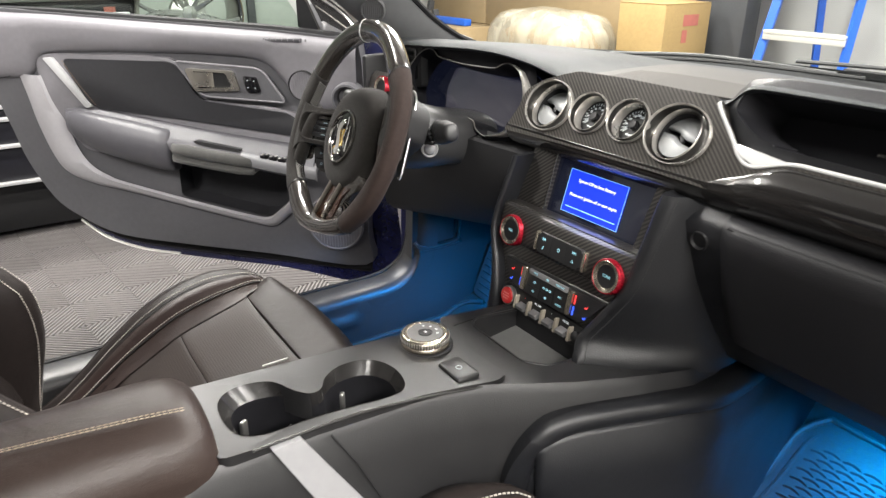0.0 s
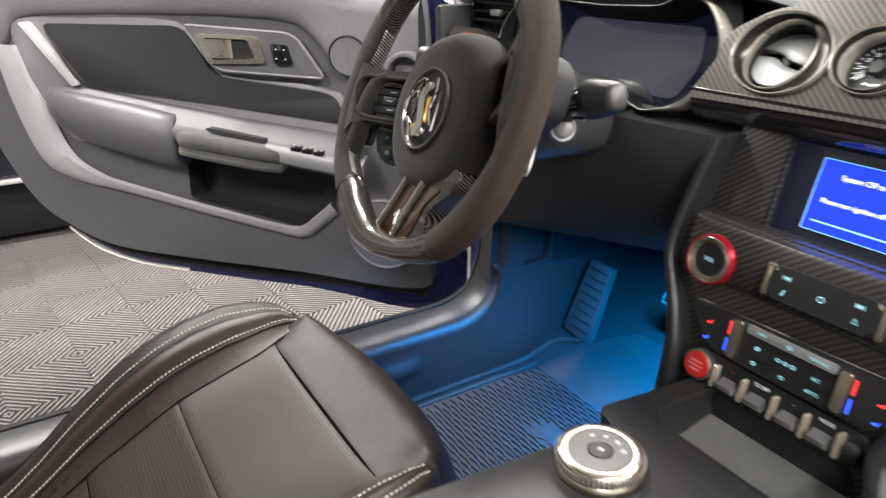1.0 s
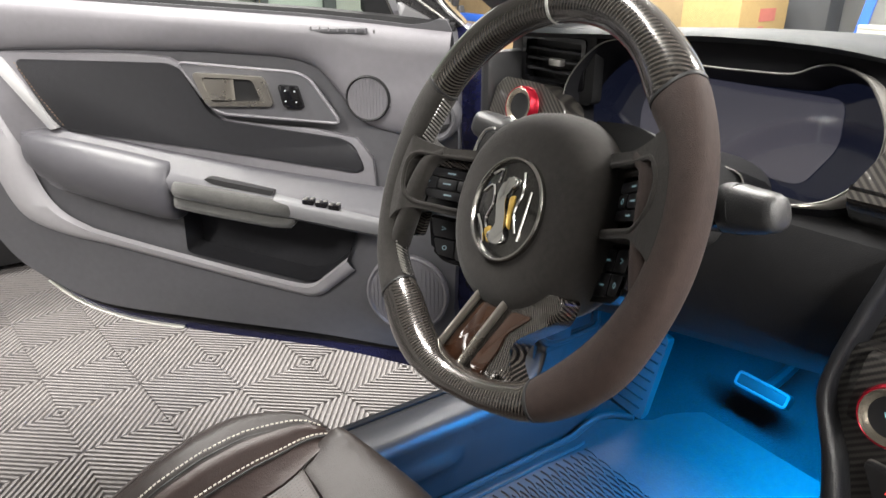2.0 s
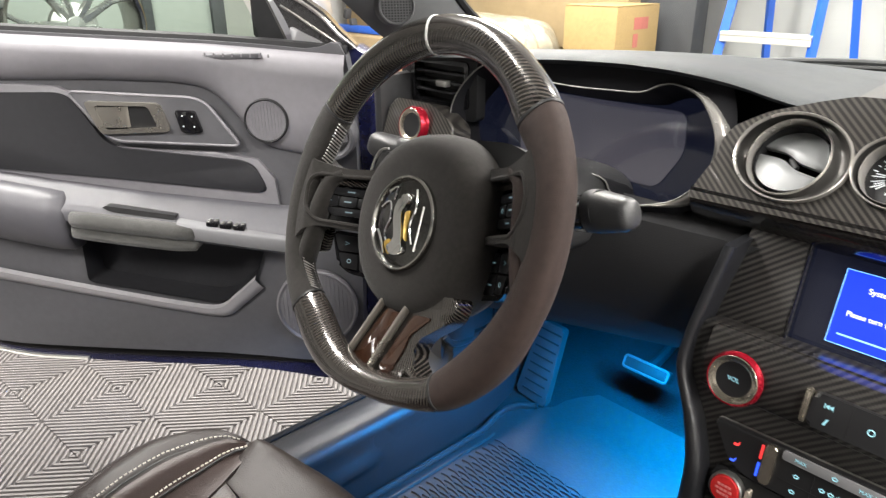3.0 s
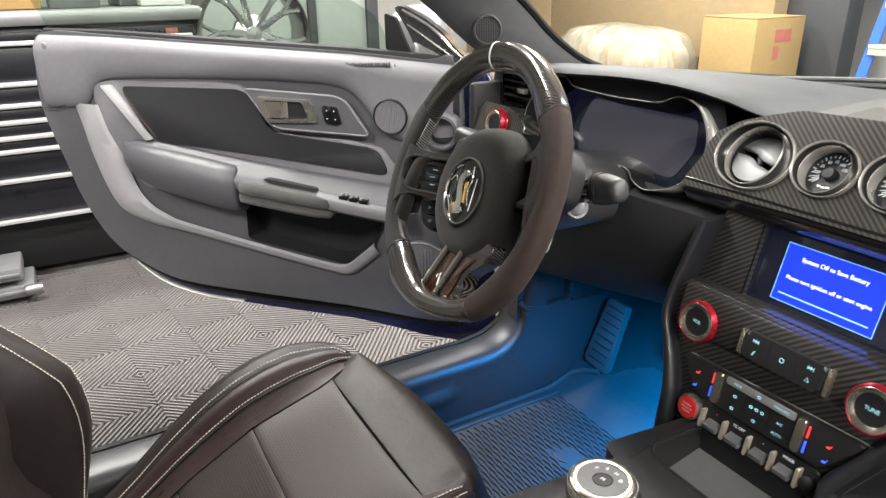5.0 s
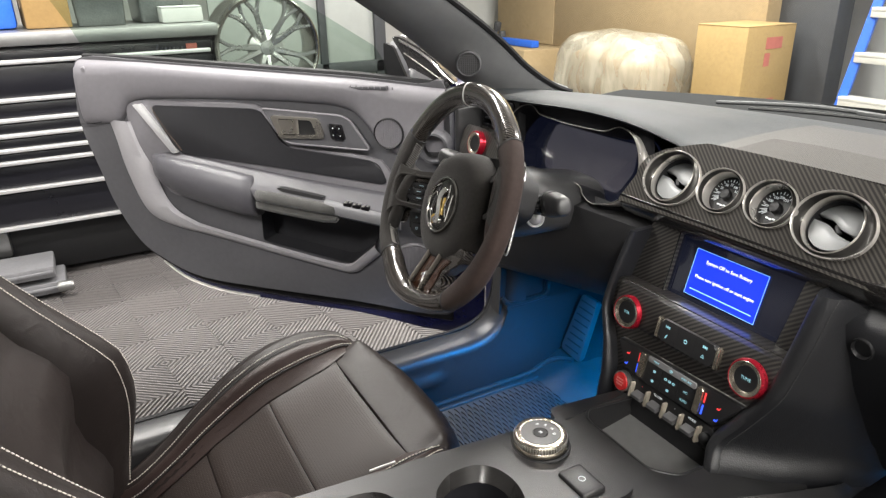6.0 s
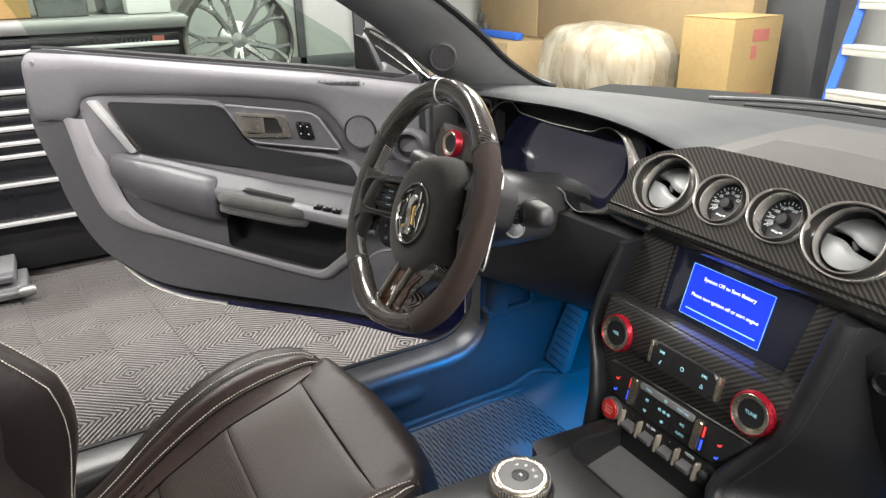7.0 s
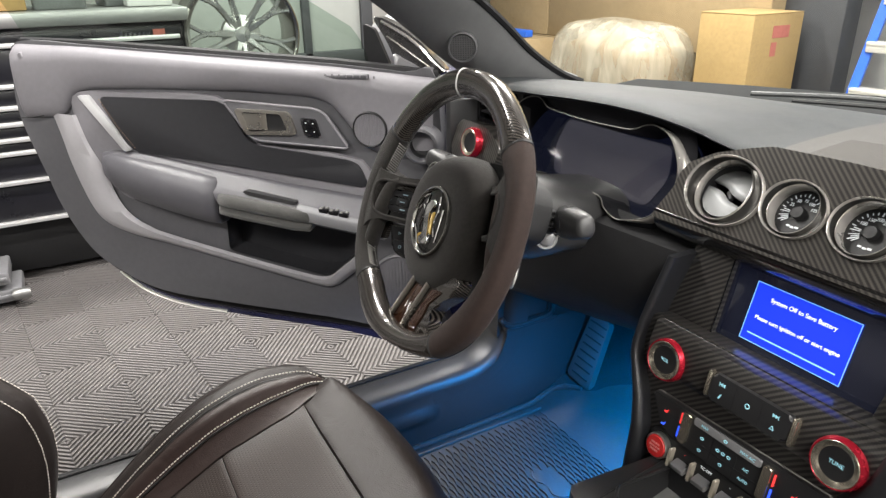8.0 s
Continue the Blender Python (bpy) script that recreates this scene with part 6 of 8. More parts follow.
    rest = spline([Vector((s * x, y, z)) for x, y, z in ((0.124, 0.046, -0.012), (0.140, 0.036, -0.006), (0.149, 0.010, -0.003), (0.153, -0.020, -0.002), (0.159, -0.046, -0.002), (0.164, -0.066, -0.004), (0.166, -0.076, -0.006))], 6)
    add_tube(bm, rest, [0.0075 + 0.0035 * min(1, i / 12) - 0.006 * max(0, (i - 26) / 10) for i in range(len(rest))], 12, flat=1.1)
    part("thumb_rest", bm, SUEDE_TINTED if s > 0 else SUEDE, sp, "suede thumb rest")
    bm = B()
    add_prism(bm, rounded(mirror_poly(s, [(0.132, 0.045), (0.168, 0.058), (0.170, -0.045), (0.142, -0.040)][::-1]), 0.006), -0.020, -0.0145, None, 0.003, 2)
    part("spoke_web", bm, CARBON_WHEEL, sp, "carbon fibre web beside the rim")
# lower spoke: a bright-edged gloss channel, a flank with a painted brown reflection and a dark wedge towards the hub
bm = B()
add_prism(bm, rounded([(-0.078, -0.152), (-0.058, -0.166), (0.044, -0.162), (0.040, -0.146), (0.024, -0.128), (0.032, -0.110), (0.070, -0.088), (0.076, -0.066), (-0.026, -0.070)], 0.008), -0.036, -0.0145, None, 0.006, 3)
lo = part("lower_spoke", bm, CARBON_WHEEL, wheel, "glossy carbon fibre lower spoke")
for loop in ([(-0.018, -0.086), (-0.064, -0.142), (-0.058, -0.150), (-0.036, -0.150), (0.006, -0.090)], [(0.022, -0.088), (-0.020, -0.146), (-0.004, -0.152), (0.014, -0.124), (0.020, -0.108), (0.048, -0.088)]):
    bm = B()
    add_prism(bm, rounded(loop, 0.005), -0.0165, -0.0128, None, 0.0012, 2)
    part("spoke_window", bm, BROWN_REFLECT, lo, "dark gloss inlay with an orange-brown reflection painted in")
bm = B()
add_tube(bm, spline([Vector((x, y, -0.0115)) for x, y in ((-0.022, -0.078), (-0.046, -0.110), (-0.069, -0.141), (-0.071, -0.150), (-0.062, -0.156), (-0.042, -0.157), (-0.033, -0.151), (-0.012, -0.119), (0.014, -0.082))], 5), 0.0038, 10)
part("spoke_edge", bm, PEWTER, lo, "bright edge of the spoke channel")
bm = B()
add_tube(bm, spline([Vector((x, y, -0.0105)) for x, y in ((-0.008, -0.156), (0.014, -0.150), (0.026, -0.140), (0.042, -0.146))], 5), 0.0034, 8)
part("spoke_foot", bm, CARBON_WHEEL, lo)
for s in (-1, 1):
    bm = B()
    poly = [(0.078, 0.02), (0.092, 0.066), (0.104, 0.082), (0.122, 0.078), (0.132, 0.048), (0.133, -0.050), (0.124, -0.058), (0.104, -0.018)]
    add_prism(bm, rounded(mirror_poly(s, poly[::-1]), 0.010), -0.056, -0.051, None, 0.002, 2)
    pad_ = part("shift_paddle", bm, COLUMN_BLACK, wheel, "black shift paddle with a bright edge")
    bm = B()
    add_tube(bm, spline([Vector((s * x, y, -0.051)) for x, y in ((0.106, 0.083), (0.123, 0.079), (0.1335, 0.048), (0.1345, -0.050), (0.126, -0.058))], 5), 0.0016, 6)
    part("paddle_edge", bm, SILVER, pad_, "bright paddle edge")
bm = B()
add_lathe(bm, ((0.05, -0.11), (0.066, -0.07), (0.066, -0.045), (0.04, -0.035)), None, 32)
part("hub_boss", bm, COLUMN_BLACK, wheel)

# ---- centre stack ----
stack = thing("centre_stack", pose(XC, 1.0, 0.6), "carbon fibre centre stack with a touch screen, knobs and switches", "control panel")
ST = Matrix.Translation((XC, 1.003, 0.773)) @ Matrix.Rotation(math.atan2(0.98, 0.196), 4, "X")
SC = Matrix.Translation((-0.302, 1.049, 0.822)) @ Matrix.Rotation(math.atan2(0.96, 0.278), 4, "X")
bm = B()
low = [(-0.152, 0.016), (-0.152, -0.030), (-0.138, -0.055), (-0.123, -0.078), (-0.111, -0.128), (-0.104, -0.176), (0.078, -0.176), (0.082, -0.135), (0.104, -0.088), (0.129, -0.038), (0.136, 0.0), (0.140, 0.016)]
add_prism(bm, rounded(low, 0.012), -0.05, 0.0, ST, 0.004, 2)
bezel = wpart("bezel", bm, CARBON_STACK, stack, "glossy carbon fibre bezel")
for s, x0, x1, x2, x3 in ((-1, -0.156, -0.091, -0.092, -0.146), (1, 0.091, 0.132, 0.146, 0.101)):
    bm = B()
    poly = [(x0, -0.045), (x1, -0.045), (x2, 0.052), (x3, 0.052)]
    add_prism(bm, poly, -0.03, 0.008, SC, 0.003, 2)
    side_ob = wpart("screen_side", bm, CARBON_STACK, stack, "glossy carbon fibre screen surround")
    bm = B()
    add_tube(bm, [SC @ Vector((x, y, 0.0082)) for x, y in ((x1, -0.045), (x2, 0.052))][::s] if s > 0 else [SC @ Vector((x1, -0.045, 0.0082)), SC @ Vector((x2, 0.052, 0.0082))], 0.0010, 6)
    wpart("side_edge", bm, DARK_CHROME if s > 0 else GLOSS_BLACK, side_ob)
bm = B()
add_prism(bm, rounded([(-0.096, -0.056), (0.104, -0.056), (0.106, 0.060), (-0.096, 0.060)], 0.004), -0.02, 0.0, SC)
scr = wpart("touch_screen", bm, SCREEN_DARK, stack, "dark glossy touch screen")
PX, PY = -0.004, 0.0
bm = B()
add_box(bm, (PX, PY, 0.0012), (0.114, 0.0655, 0.0012), 0, SC)
wpart("message_box", bm, SCREEN_BLUE, scr, "bright blue message box")
bm = B()
for x, y, sx, sy in ((PX, PY + 0.0325, 0.114, 0.0006), (PX, PY - 0.0325, 0.114, 0.0006), (PX - 0.0568, PY, 0.0006, 0.065), (PX + 0.0568, PY, 0.0006, 0.065)):
    add_box(bm, (x, y, 0.0021), (sx, sy, 0.0003), 0, SC)
wpart("message_edge", bm, SCREEN_LINE, scr)
wtext("message", "System Off to Save Battery", 0.0067, SC @ Matrix.Translation((PX, PY + 0.0185, 0.0021)), SCREEN_TEXT, scr)
wtext("message", "Please turn ignition off or start engine", 0.0062, SC @ Matrix.Translation((PX, PY - 0.0045, 0.0021)), SCREEN_TEXT, scr)
bm = B()
add_box(bm, (PX, PY - 0.0235, 0.0021), (0.100, 0.0014, 0.0003), 0, SC)
wpart("progress_bar", bm, SCREEN_LINE, scr)
# ledge that carries knobs and audio keys
bm = B()
rows = []
for i in range(25):
    u = -0.135 + 0.268 * i / 24
    k = 1 - 0.25 * abs(i / 12 - 1) ** 4
    rows.append([ST @ Vector((u, v, w)) for v, w in ((0.016, -0.04), (0.014, 0.004 * k), (0.0115, 0.0105 * k), (0.006, 0.0135 * k), (-0.006, 0.0145 * k), (-0.030, 0.0145 * k), (-0.042, 0.009 * k), (-0.047, -0.002))])
loft(bm, rows, closed=False, caps=False)
ledge = wpart("control_ledge", bm, CARBON_STACK, stack, "glossy carbon fibre control ledge")
red_knob(ST @ Matrix.Translation((-0.1025, -0.0235, 0.009)), stack, 0.0252, "VOL")
red_knob(ST @ Matrix.Translation((0.1015, -0.0235, 0.009)), stack, 0.0252, "TUNE")
bm = B()
add_prism(bm, rounded([(-0.039, -0.034), (0.053, -0.034), (0.055, -0.004), (-0.037, -0.004)], 0.005), 0.006, 0.0205, ST, 0.004, 3)
keys = wpart("audio_keys", bm, GRAPHITE_KEYS := shader("satin black keys", (0.016, 0.016, 0.017), 0.35), stack, "row of satin black audio keys")
for u in (-0.0415, 0.0575):
    bm = B()
    add_box(bm, (u, -0.019, 0.0140), (0.0058, 0.0300, 0.015), 0.0024, ST)
    wpart("key_end", bm, WARM_CHROME, keys, "satin silver end cap")
for u, v, wd in ((-0.024, -0.0125, "|<<"), (-0.024, -0.0255, "~"), (0.008, -0.019, "O"), (0.038, -0.0125, ">>|"), (0.038, -0.0255, "A")):
    bm = B()
    if wd == "O":
        add_tube(bm, [ST @ Vector((u + 0.0024 * math.cos(a), v + 0.0024 * math.sin(a), 0.0209)) for a in [2 * math.pi * i / 16 for i in range(16)]], 0.0005, 4, closed=True)
    elif wd == "A":
        add_tube(bm, [ST @ Vector((u + x, v + y, 0.0209)) for x, y in ((-0.0022, -0.0015), (0.0022, -0.0015), (0, 0.0026))], 0.0005, 4, closed=True)
    elif wd == "~":
        add_prism(bm, [(u - 0.002, v - 0.003), (u, v - 0.003), (u + 0.002, v + 0.003), (u, v + 0.002)], 0.0204, 0.0210, ST)
    else:
        d = 1 if wd[0] == ">" else -1
        for k in (0, 1):
            tri = [(u + d * (0.003 * k - 0.003), v - 0.0021), (u + d * (0.003 * k), v), (u + d * (0.003 * k - 0.003), v + 0.0021)]
            add_prism(bm, tri if d > 0 else tri[::-1], 0.0204, 0.0210, ST)
        add_box(bm, (u + d * 0.0035, v, 0.0208), (0.0006, 0.0042, 0.0004), 0, ST)
    wpart("key_icon", bm, ICON_CYAN, keys)
for u in (-0.008, 0.023):
    bm = B()
    add_box(bm, (u, -0.019, 0.0205), (0.0008, 0.026, 0.0006), 0, ST)
    wpart("key_gap", bm, BLACK, keys)
# climate panel
CM = ST @ Matrix.Translation((0.003, -0.005, 0))
bm = B()
cl_poly = [(-0.116, -0.063), (0.103, -0.058), (0.073, -0.096), (0.060, -0.103), (-0.078, -0.103), (-0.095, -0.095)]
add_prism(bm, rounded(cl_poly[::-1], 0.006), 0.0, 0.010, CM, 0.004, 2)
clim = wpart("climate_panel", bm, GRAPHITE_KEYS, stack, "satin black climate control panel")
bm = B()
add_tube(bm, [CM @ Vector((x, y, 0.002)) for x, y in rounded(cl_poly[::-1], 0.006)], 0.0011, 6, closed=True)
wpart("panel_edge", bm, BEZEL_DIM, clim, "thin silver edge")
for u in (-0.061, 0.041):
    bm = B()
    add_prism(bm, rounded([(u - 0.0048, -0.0995), (u + 0.0048, -0.0995), (u + 0.0048, -0.0630), (u - 0.0048, -0.0630)], 0.002), 0.004, 0.0145, CM, 0.005, 3)
    r = wpart("temperature_roller", bm, WARM_CHROME, clim, "satin silver temperature roller")
    sgn = -1 if u < 0 else 1
    for v, mt in ((-0.0735, ICON_RED), (-0.0905, ICON_BLUE)):
        bm = B()
        add_box(bm, (u + sgn * 0.0078, v, 0.0112), (0.0022, 0.0135, 0.0016), 0.0006, CM)
        wpart("heat_mark", bm, mt, clim, "red and blue heat mark")
for u in (-0.091, 0.071):
    for v, mt in ((-0.077, ICON_RED), (-0.093, ICON_BLUE)):
        bm = B()
        add_prism(bm, [(u - 0.0026, v - 0.002), (u + 0.0014, v - 0.002), (u + 0.0027, v + 0.0006), (u + 0.0028, v + 0.0028), (u + 0.0008, v), (u - 0.002, v)], 0.0102, 0.0108, CM)
        wpart("seat_icon", bm, mt, clim, "lit seat icon")
bm = B()
add_prism(bm, rounded([(-0.052, -0.0705), (0.032, -0.0705), (0.032, -0.062), (-0.052, -0.062)], 0.002), 0.009, 0.0125, CM, 0.001)
wpart("key_strip", bm, KEY_SHEEN, clim, "key strip with its sheen painted grey")
for u, v, word in ((-0.037, -0.0664, "MAX"), (0.017, -0.0664, "MAX A/C"), (0.018, -0.083, "A/C"), (0.018, -0.0955, "AUTO")):
    wtext("key_word", word, 0.0044, CM @ Matrix.Translation((u, v, 0.0128 if v > -0.07 else 0.0104)), ICON_CYAN, clim)
for u, v in ((-0.038, -0.081), (-0.038, -0.0955), (-0.010, -0.0955), (-0.017, -0.082), (-0.010, -0.082), (-0.003, -0.082), (-0.010, -0.0664)):
    bm = B()
    add_tube(bm, [CM @ Vector((u + 0.0022 * math.cos(a), v + 0.0015 * math.sin(a), 0.0106 if v < -0.07 else 0.0128)) for a in (0.3, 1.6, 2.9, 4.2, 5.5)], 0.0006, 4, closed=True)
    wpart("climate_icon", bm, ICON_CYAN, clim)
bm = B()
for u in (-0.025, 0.005):
    add_box(bm, (u, -0.089, 0.0102), (0.0008, 0.03, 0.0006), 0, CM)
add_box(bm, (-0.010, -0.0895, 0.0102), (0.084, 0.0008, 0.0006), 0, CM)
wpart("climate_gap", bm, BLACK, clim)
# start button and toggle row
bm = B()
add_prism(bm, rounded([(-0.102, -0.147), (0.074, -0.147), (0.076, -0.114), (-0.106, -0.111)], 0.012), 0.0, 0.005, ST, 0.002)
tog = wpart("toggle_panel", bm, BLACK, stack, "black toggle switch panel")
bm = B()
add_lathe(bm, ((0.0135, 0), (0.0135, 0.009), (0.0125, 0.0105), (0.0005, 0.0115)), ST @ Matrix.Translation((-0.087, -0.128, 0.004)), 28)
start = wpart("start_button", bm, RED_BUTTON, tog, "red engine start button")
bm = B()
for k, (w0, v0) in enumerate(((0.013, 0.0042), (0.016, 0.0), (0.012, -0.0042))):
    for j in range(4):
        add_box(bm, (-0.087 + w0 * (j - 1.5) / 4, -0.128 + v0, 0.0150), (w0 / 5.2, 0.0022, 0.0010), 0, ST)
wpart("button_word", bm, BUTTON_INK, start, "worn illegible pale print")
bm = B()
add_lathe(bm, ((0.0155, 0), (0.0155, 0.008), (0.014, 0.009), (0.0135, 0.006)), ST @ Matrix.Translation((-0.087, -0.128, 0.004)), 28)
wpart("button_ring", bm, SILVER, tog)
for i, u in enumerate((-0.0525, -0.0225, 0.009, 0.039)):
    bm = B()
    add_prism(bm, [(-0.0095, -0.0035), (0.0095, -0.0035), (0.0085, 0.0035), (-0.0085, 0.0035)], 0, 0.0135, ST @ Matrix.Translation((u, -0.1315, 0.003)) @ Matrix.Rotation(radians(22), 4, "X"), 0.002, 2)
    wpart("toggle", bm, TOGGLE_GREY, tog, "grey toggle switch")
    bm = B()
    add_prism(bm, rounded([(u - 0.0172, -0.1425), (u - 0.0132, -0.1425), (u - 0.0132, -0.119), (u - 0.0172, -0.119)], 0.002), 0.003, 0.012, ST, 0.003, 3)
    wpart("divider", bm, TRIM_METAL, tog, "satin silver divider")
    wtext("toggle_word", ("", "TC OFF", "", "MODE")[i] or "-", 0.0046, ST @ Matrix.Translation((u, -0.1195, 0.0056)), (ICON_RED, WHITE_INK, WHITE_INK, WHITE_INK)[i], tog)
bm = B()
add_prism(bm, rounded([(0.0525, -0.1425), (0.0565, -0.1425), (0.0565, -0.119), (0.0525, -0.119)], 0.002), 0.003, 0.013, ST, 0.003, 3)
wpart("divider", bm, TRIM_METAL, tog, "satin silver divider")
bm = B()
add_lathe(bm, ((0.0085, 0), (0.0082, 0.008), (0.005, 0.011), (0.0005, 0.0115)), ST @ Matrix.Translation((0.0655, -0.131, 0.002)), 20)
wpart("end_knob", bm, BLACK, tog)
# panel below with a usb slot
bm = B()
add_prism(bm, rounded([(-0.100, -0.215), (0.070, -0.215), (0.072, -0.149), (-0.102, -0.149)], 0.01), -0.03, 0.002, ST, 0.003)
lowp = wpart("lower_panel", bm, BLACK, stack, "black lower panel")
bm = B()
add_box(bm, (-0.074, -0.166, 0.0025), (0.014, 0.007, 0.002), 0.0006, ST)
wpart("usb_slot", bm, SILVER, lowp)
# padded flanks: an S-shaped roll on the driver's side, a broad stitched cheek on the other
left = [ST @ Vector((u, v, w)) for u, v, w in ((-0.1405, 0.088, 0.003), (-0.144, 0.066, 0.004), (-0.149, 0.040, 0.005), (-0.1555, -0.003, 0.006), (-0.155, -0.034, 0.007), (-0.143, -0.060, 0.008), (-0.131, -0.084, 0.009), (-0.1195, -0.120, 0.010), (-0.1165, -0.160, 0.008), (-0.114, -0.205, 0.004))]
lp = spline(left, 6)
bm = B()
rings = []
for i, p in enumerate(lp):
    r = 0.0052 + 0.0066 * max(0.0, (i / (len(lp) - 1) - 0.35) / 0.65)
    ring = [p + Vector((r * math.cos(a), -r * 1.1 * math.sin(a), 0.25 * r * math.sin(a))) for a in [math.pi * k / 8 for k in range(9)]]
    rings.append(ring + [p + Vector((-r * 0.9, 0.05, 0)), p + Vector((-0.004, 0.16, 0)), p + Vector((r * 0.9, 0.05, 0))])
loft(bm, rings)
wpart("side_pad", bm, FLANK, stack, "padded black leather flank", angle=60)
bm = B()
right = [ST @ Vector((u, v, w)) for u, v, w in ((0.1495, 0.102, 0.004), (0.1475, 0.085, 0.006), (0.1425, 0.045, 0.007), (0.136, 0.002, 0.008), (0.128, -0.038, 0.011), (0.106, -0.084, 0.017))] + [Vector((-0.219, 0.955, 0.660)), Vector((-0.211, 0.941, 0.640)), Vector((-0.207, 0.935, 0.618))]
rp_ = spline(right, 6)
rings = []
for i, p in enumerate(rp_):
    f = i / (len(rp_) - 1)
    back = Vector((-0.112 + 0.012 * f, 1.10, max(0.612, p.z - 0.03 * (1 - f))))
    crest_ = p + Vector((0.017 - 0.005 * f, 0.002, 0.002))
    rings.append([p + Vector((-0.012, 0.014, 0)), p + Vector((-0.006, 0.000, 0.001)), p + Vector((0.0, -0.0055, 0.002)), p + Vector((0.009, -0.0050, 0.003)), crest_, crest_ + Vector((0.006, 0.012, 0.0)), crest_.lerp(back, 0.35) + Vector((0.008, 0, 0)), crest_.lerp(back, 0.7) + Vector((0.004, 0, 0)), back, back + Vector((-0.01, 0.12, -0.01)), p + Vector((-0.012, 0.1, 0))])
loft(bm, rings)
flank = wpart("side_pad", bm, FLANK, stack, "padded black leather flank", angle=60)
bm = B()
stitches(bm, [p + Vector((0.0185 - 0.005 * i / len(rp_), 0.0035, 0.003)) for i, p in enumerate(rp_)], 0.003, 0.0016, 0.0006)
wpart("stitching", bm, STITCH_DARK, flank)

# ---- centre console ----
cons = thing("centre_console", pose(-0.295, 0.6, 0.28), "charcoal centre console with cup holders and a padded armrest", "console")
bm = B()
rings = []
for y, zt, xl, xr, fl in ((-0.2, 0.60, -0.378, -0.222, 0.045), (0.2, 0.61, -0.378, -0.222, 0.045), (0.45, 0.672, -0.376, -0.222, 0.045), (0.56, 0.672, -0.372, -0.221, 0.045), (0.70, 0.665, -0.368, -0.219, 0.045), (0.76, 0.6615, -0.367, -0.209, 0.045), (0.80, 0.658, -0.366, -0.194, 0.042), (0.84, 0.6525, -0.37, -0.178, 0.040), (0.90, 0.646, -0.38, -0.155, 0.036), (0.98, 0.640, -0.39, -0.128, 0.034), (1.06, 0.632, -0.40, -0.108, 0.028), (1.12, 0.626, -0.40, -0.115, 0.02), (1.25, 0.60, -0.40, -0.15, 0.02)):
    rings.append([Vector(p) for p in ((xl - fl, y, 0.28), (xl - fl * 0.8, y, 0.45), (xl - 0.012, y, zt - 0.05), (xl - 0.003, y, zt - 0.014), (xl + 0.006, y, zt - 0.004), (xl + 0.016, y, zt - 0.03), (xl + 0.020, y, zt - 0.1), (xr - 0.035, y, zt - 0.1), (xr - 0.03, y, zt - 0.03), (xr - 0.006, y, zt - 0.004), (xr + 0.003, y, zt - 0.014), (xr + 0.012, y, zt - 0.06), (xr + fl * 0.8, y, 0.45), (xr + fl, y, 0.28))])
rings2 = []
for a, b in zip(rings, rings[1:]):
    for k in range(4):
        rings2.append([p.lerp(q, k / 4) for p, q in zip(a, b)])
rings2.append(rings[-1])
loft(bm, rings2)
wpart("body", bm, CONSOLE_SKIN, cons, "charcoal leather-look console sides", angle=50)


def slope(y):
    """The console's top falls away towards the stack."""
    return -0.085 * max(0.0, y - 0.56)


outer = rounded([(-0.372, 0.455), (-0.224, 0.455), (-0.221, 0.70), (-0.206, 0.80), (-0.214, 0.822), (-0.30, 0.815), (-0.345, 0.84), (-0.366, 0.83), (-0.366, 0.70)], 0.014)
hole = smooth2([(-0.335, 0.495), (-0.341, 0.520), (-0.330, 0.550), (-0.300, 0.566), (-0.284, 0.580), (-0.287, 0.596), (-0.308, 0.611), (-0.325, 0.638), (-0.326, 0.672), (-0.308, 0.692), (-0.278, 0.698), (-0.246, 0.688), (-0.236, 0.662), (-0.238, 0.60), (-0.238, 0.54), (-0.240, 0.508), (-0.254, 0.486), (-0.282, 0.479), (-0.314, 0.481)], 4)
c1, c2 = Vector((-0.287, 0.524)), Vector((-0.281, 0.652))
bm = B()
plate_with_holes(bm, outer, [hole], 0.640, 0.6765)
for v in bm.verts:
    v.co.z += slope(v.co.y)
top = wpart("top_plate", bm, CONSOLE_SKIN, cons, "satin charcoal top plate")
# bevelled rim that steps down to the two wells
hc = Vector((-0.281, 0.598))
inner = [(hc.x + (x - hc.x) * 0.80, hc.y + (y - hc.y) * 0.90) for x, y in hole]
bm = B()
loft(bm, [[Vector((x, y, 0.6775 + slope(y))) for x, y in hole], [Vector((x * 0.97 + hc.x * 0.03, y * 0.985 + hc.y * 0.015, 0.6745 + slope(y))) for x, y in hole], [Vector((x, y, 0.660 + slope(y))) for x, y in inner]], caps=False)
wpart("cup_rim", bm, SATIN_CHARCOAL, top, "satin bevelled cup rim", angle=80)
bm = B()
loft(bm, [[Vector((x, y, 0.660 + slope(y))) for x, y in inner], [Vector((x, y, 0.645)) for x, y in inner], [Vector((hc.x + (x - hc.x) * 0.92, hc.y + (y - hc.y) * 0.96, 0.585)) for x, y in inner]], caps=False)
bm.faces.new([v for v in bm.verts][-len(inner):])
cup = wpart("cup_holder", bm, RECESS_BLACK, cons, "black double cup holder", angle=70)
for c, angs in ((c1, (60, 215)), (c2, (20, 235))):
    for a in angs:
        bm = B()
        add_box(bm, (0.030, 0, 0.637), (0.006, 0.010, 0.024), 0.002, pose(c.x, c.y, 0, 0, 0, a))
        wpart("cup_clip", bm, SILVER, cup, "grey spring clip")
bm = B()
add_box(bm, (-0.3725, 0.572, 0.674), (0.0025, 0.034, 0.003), 0.001)
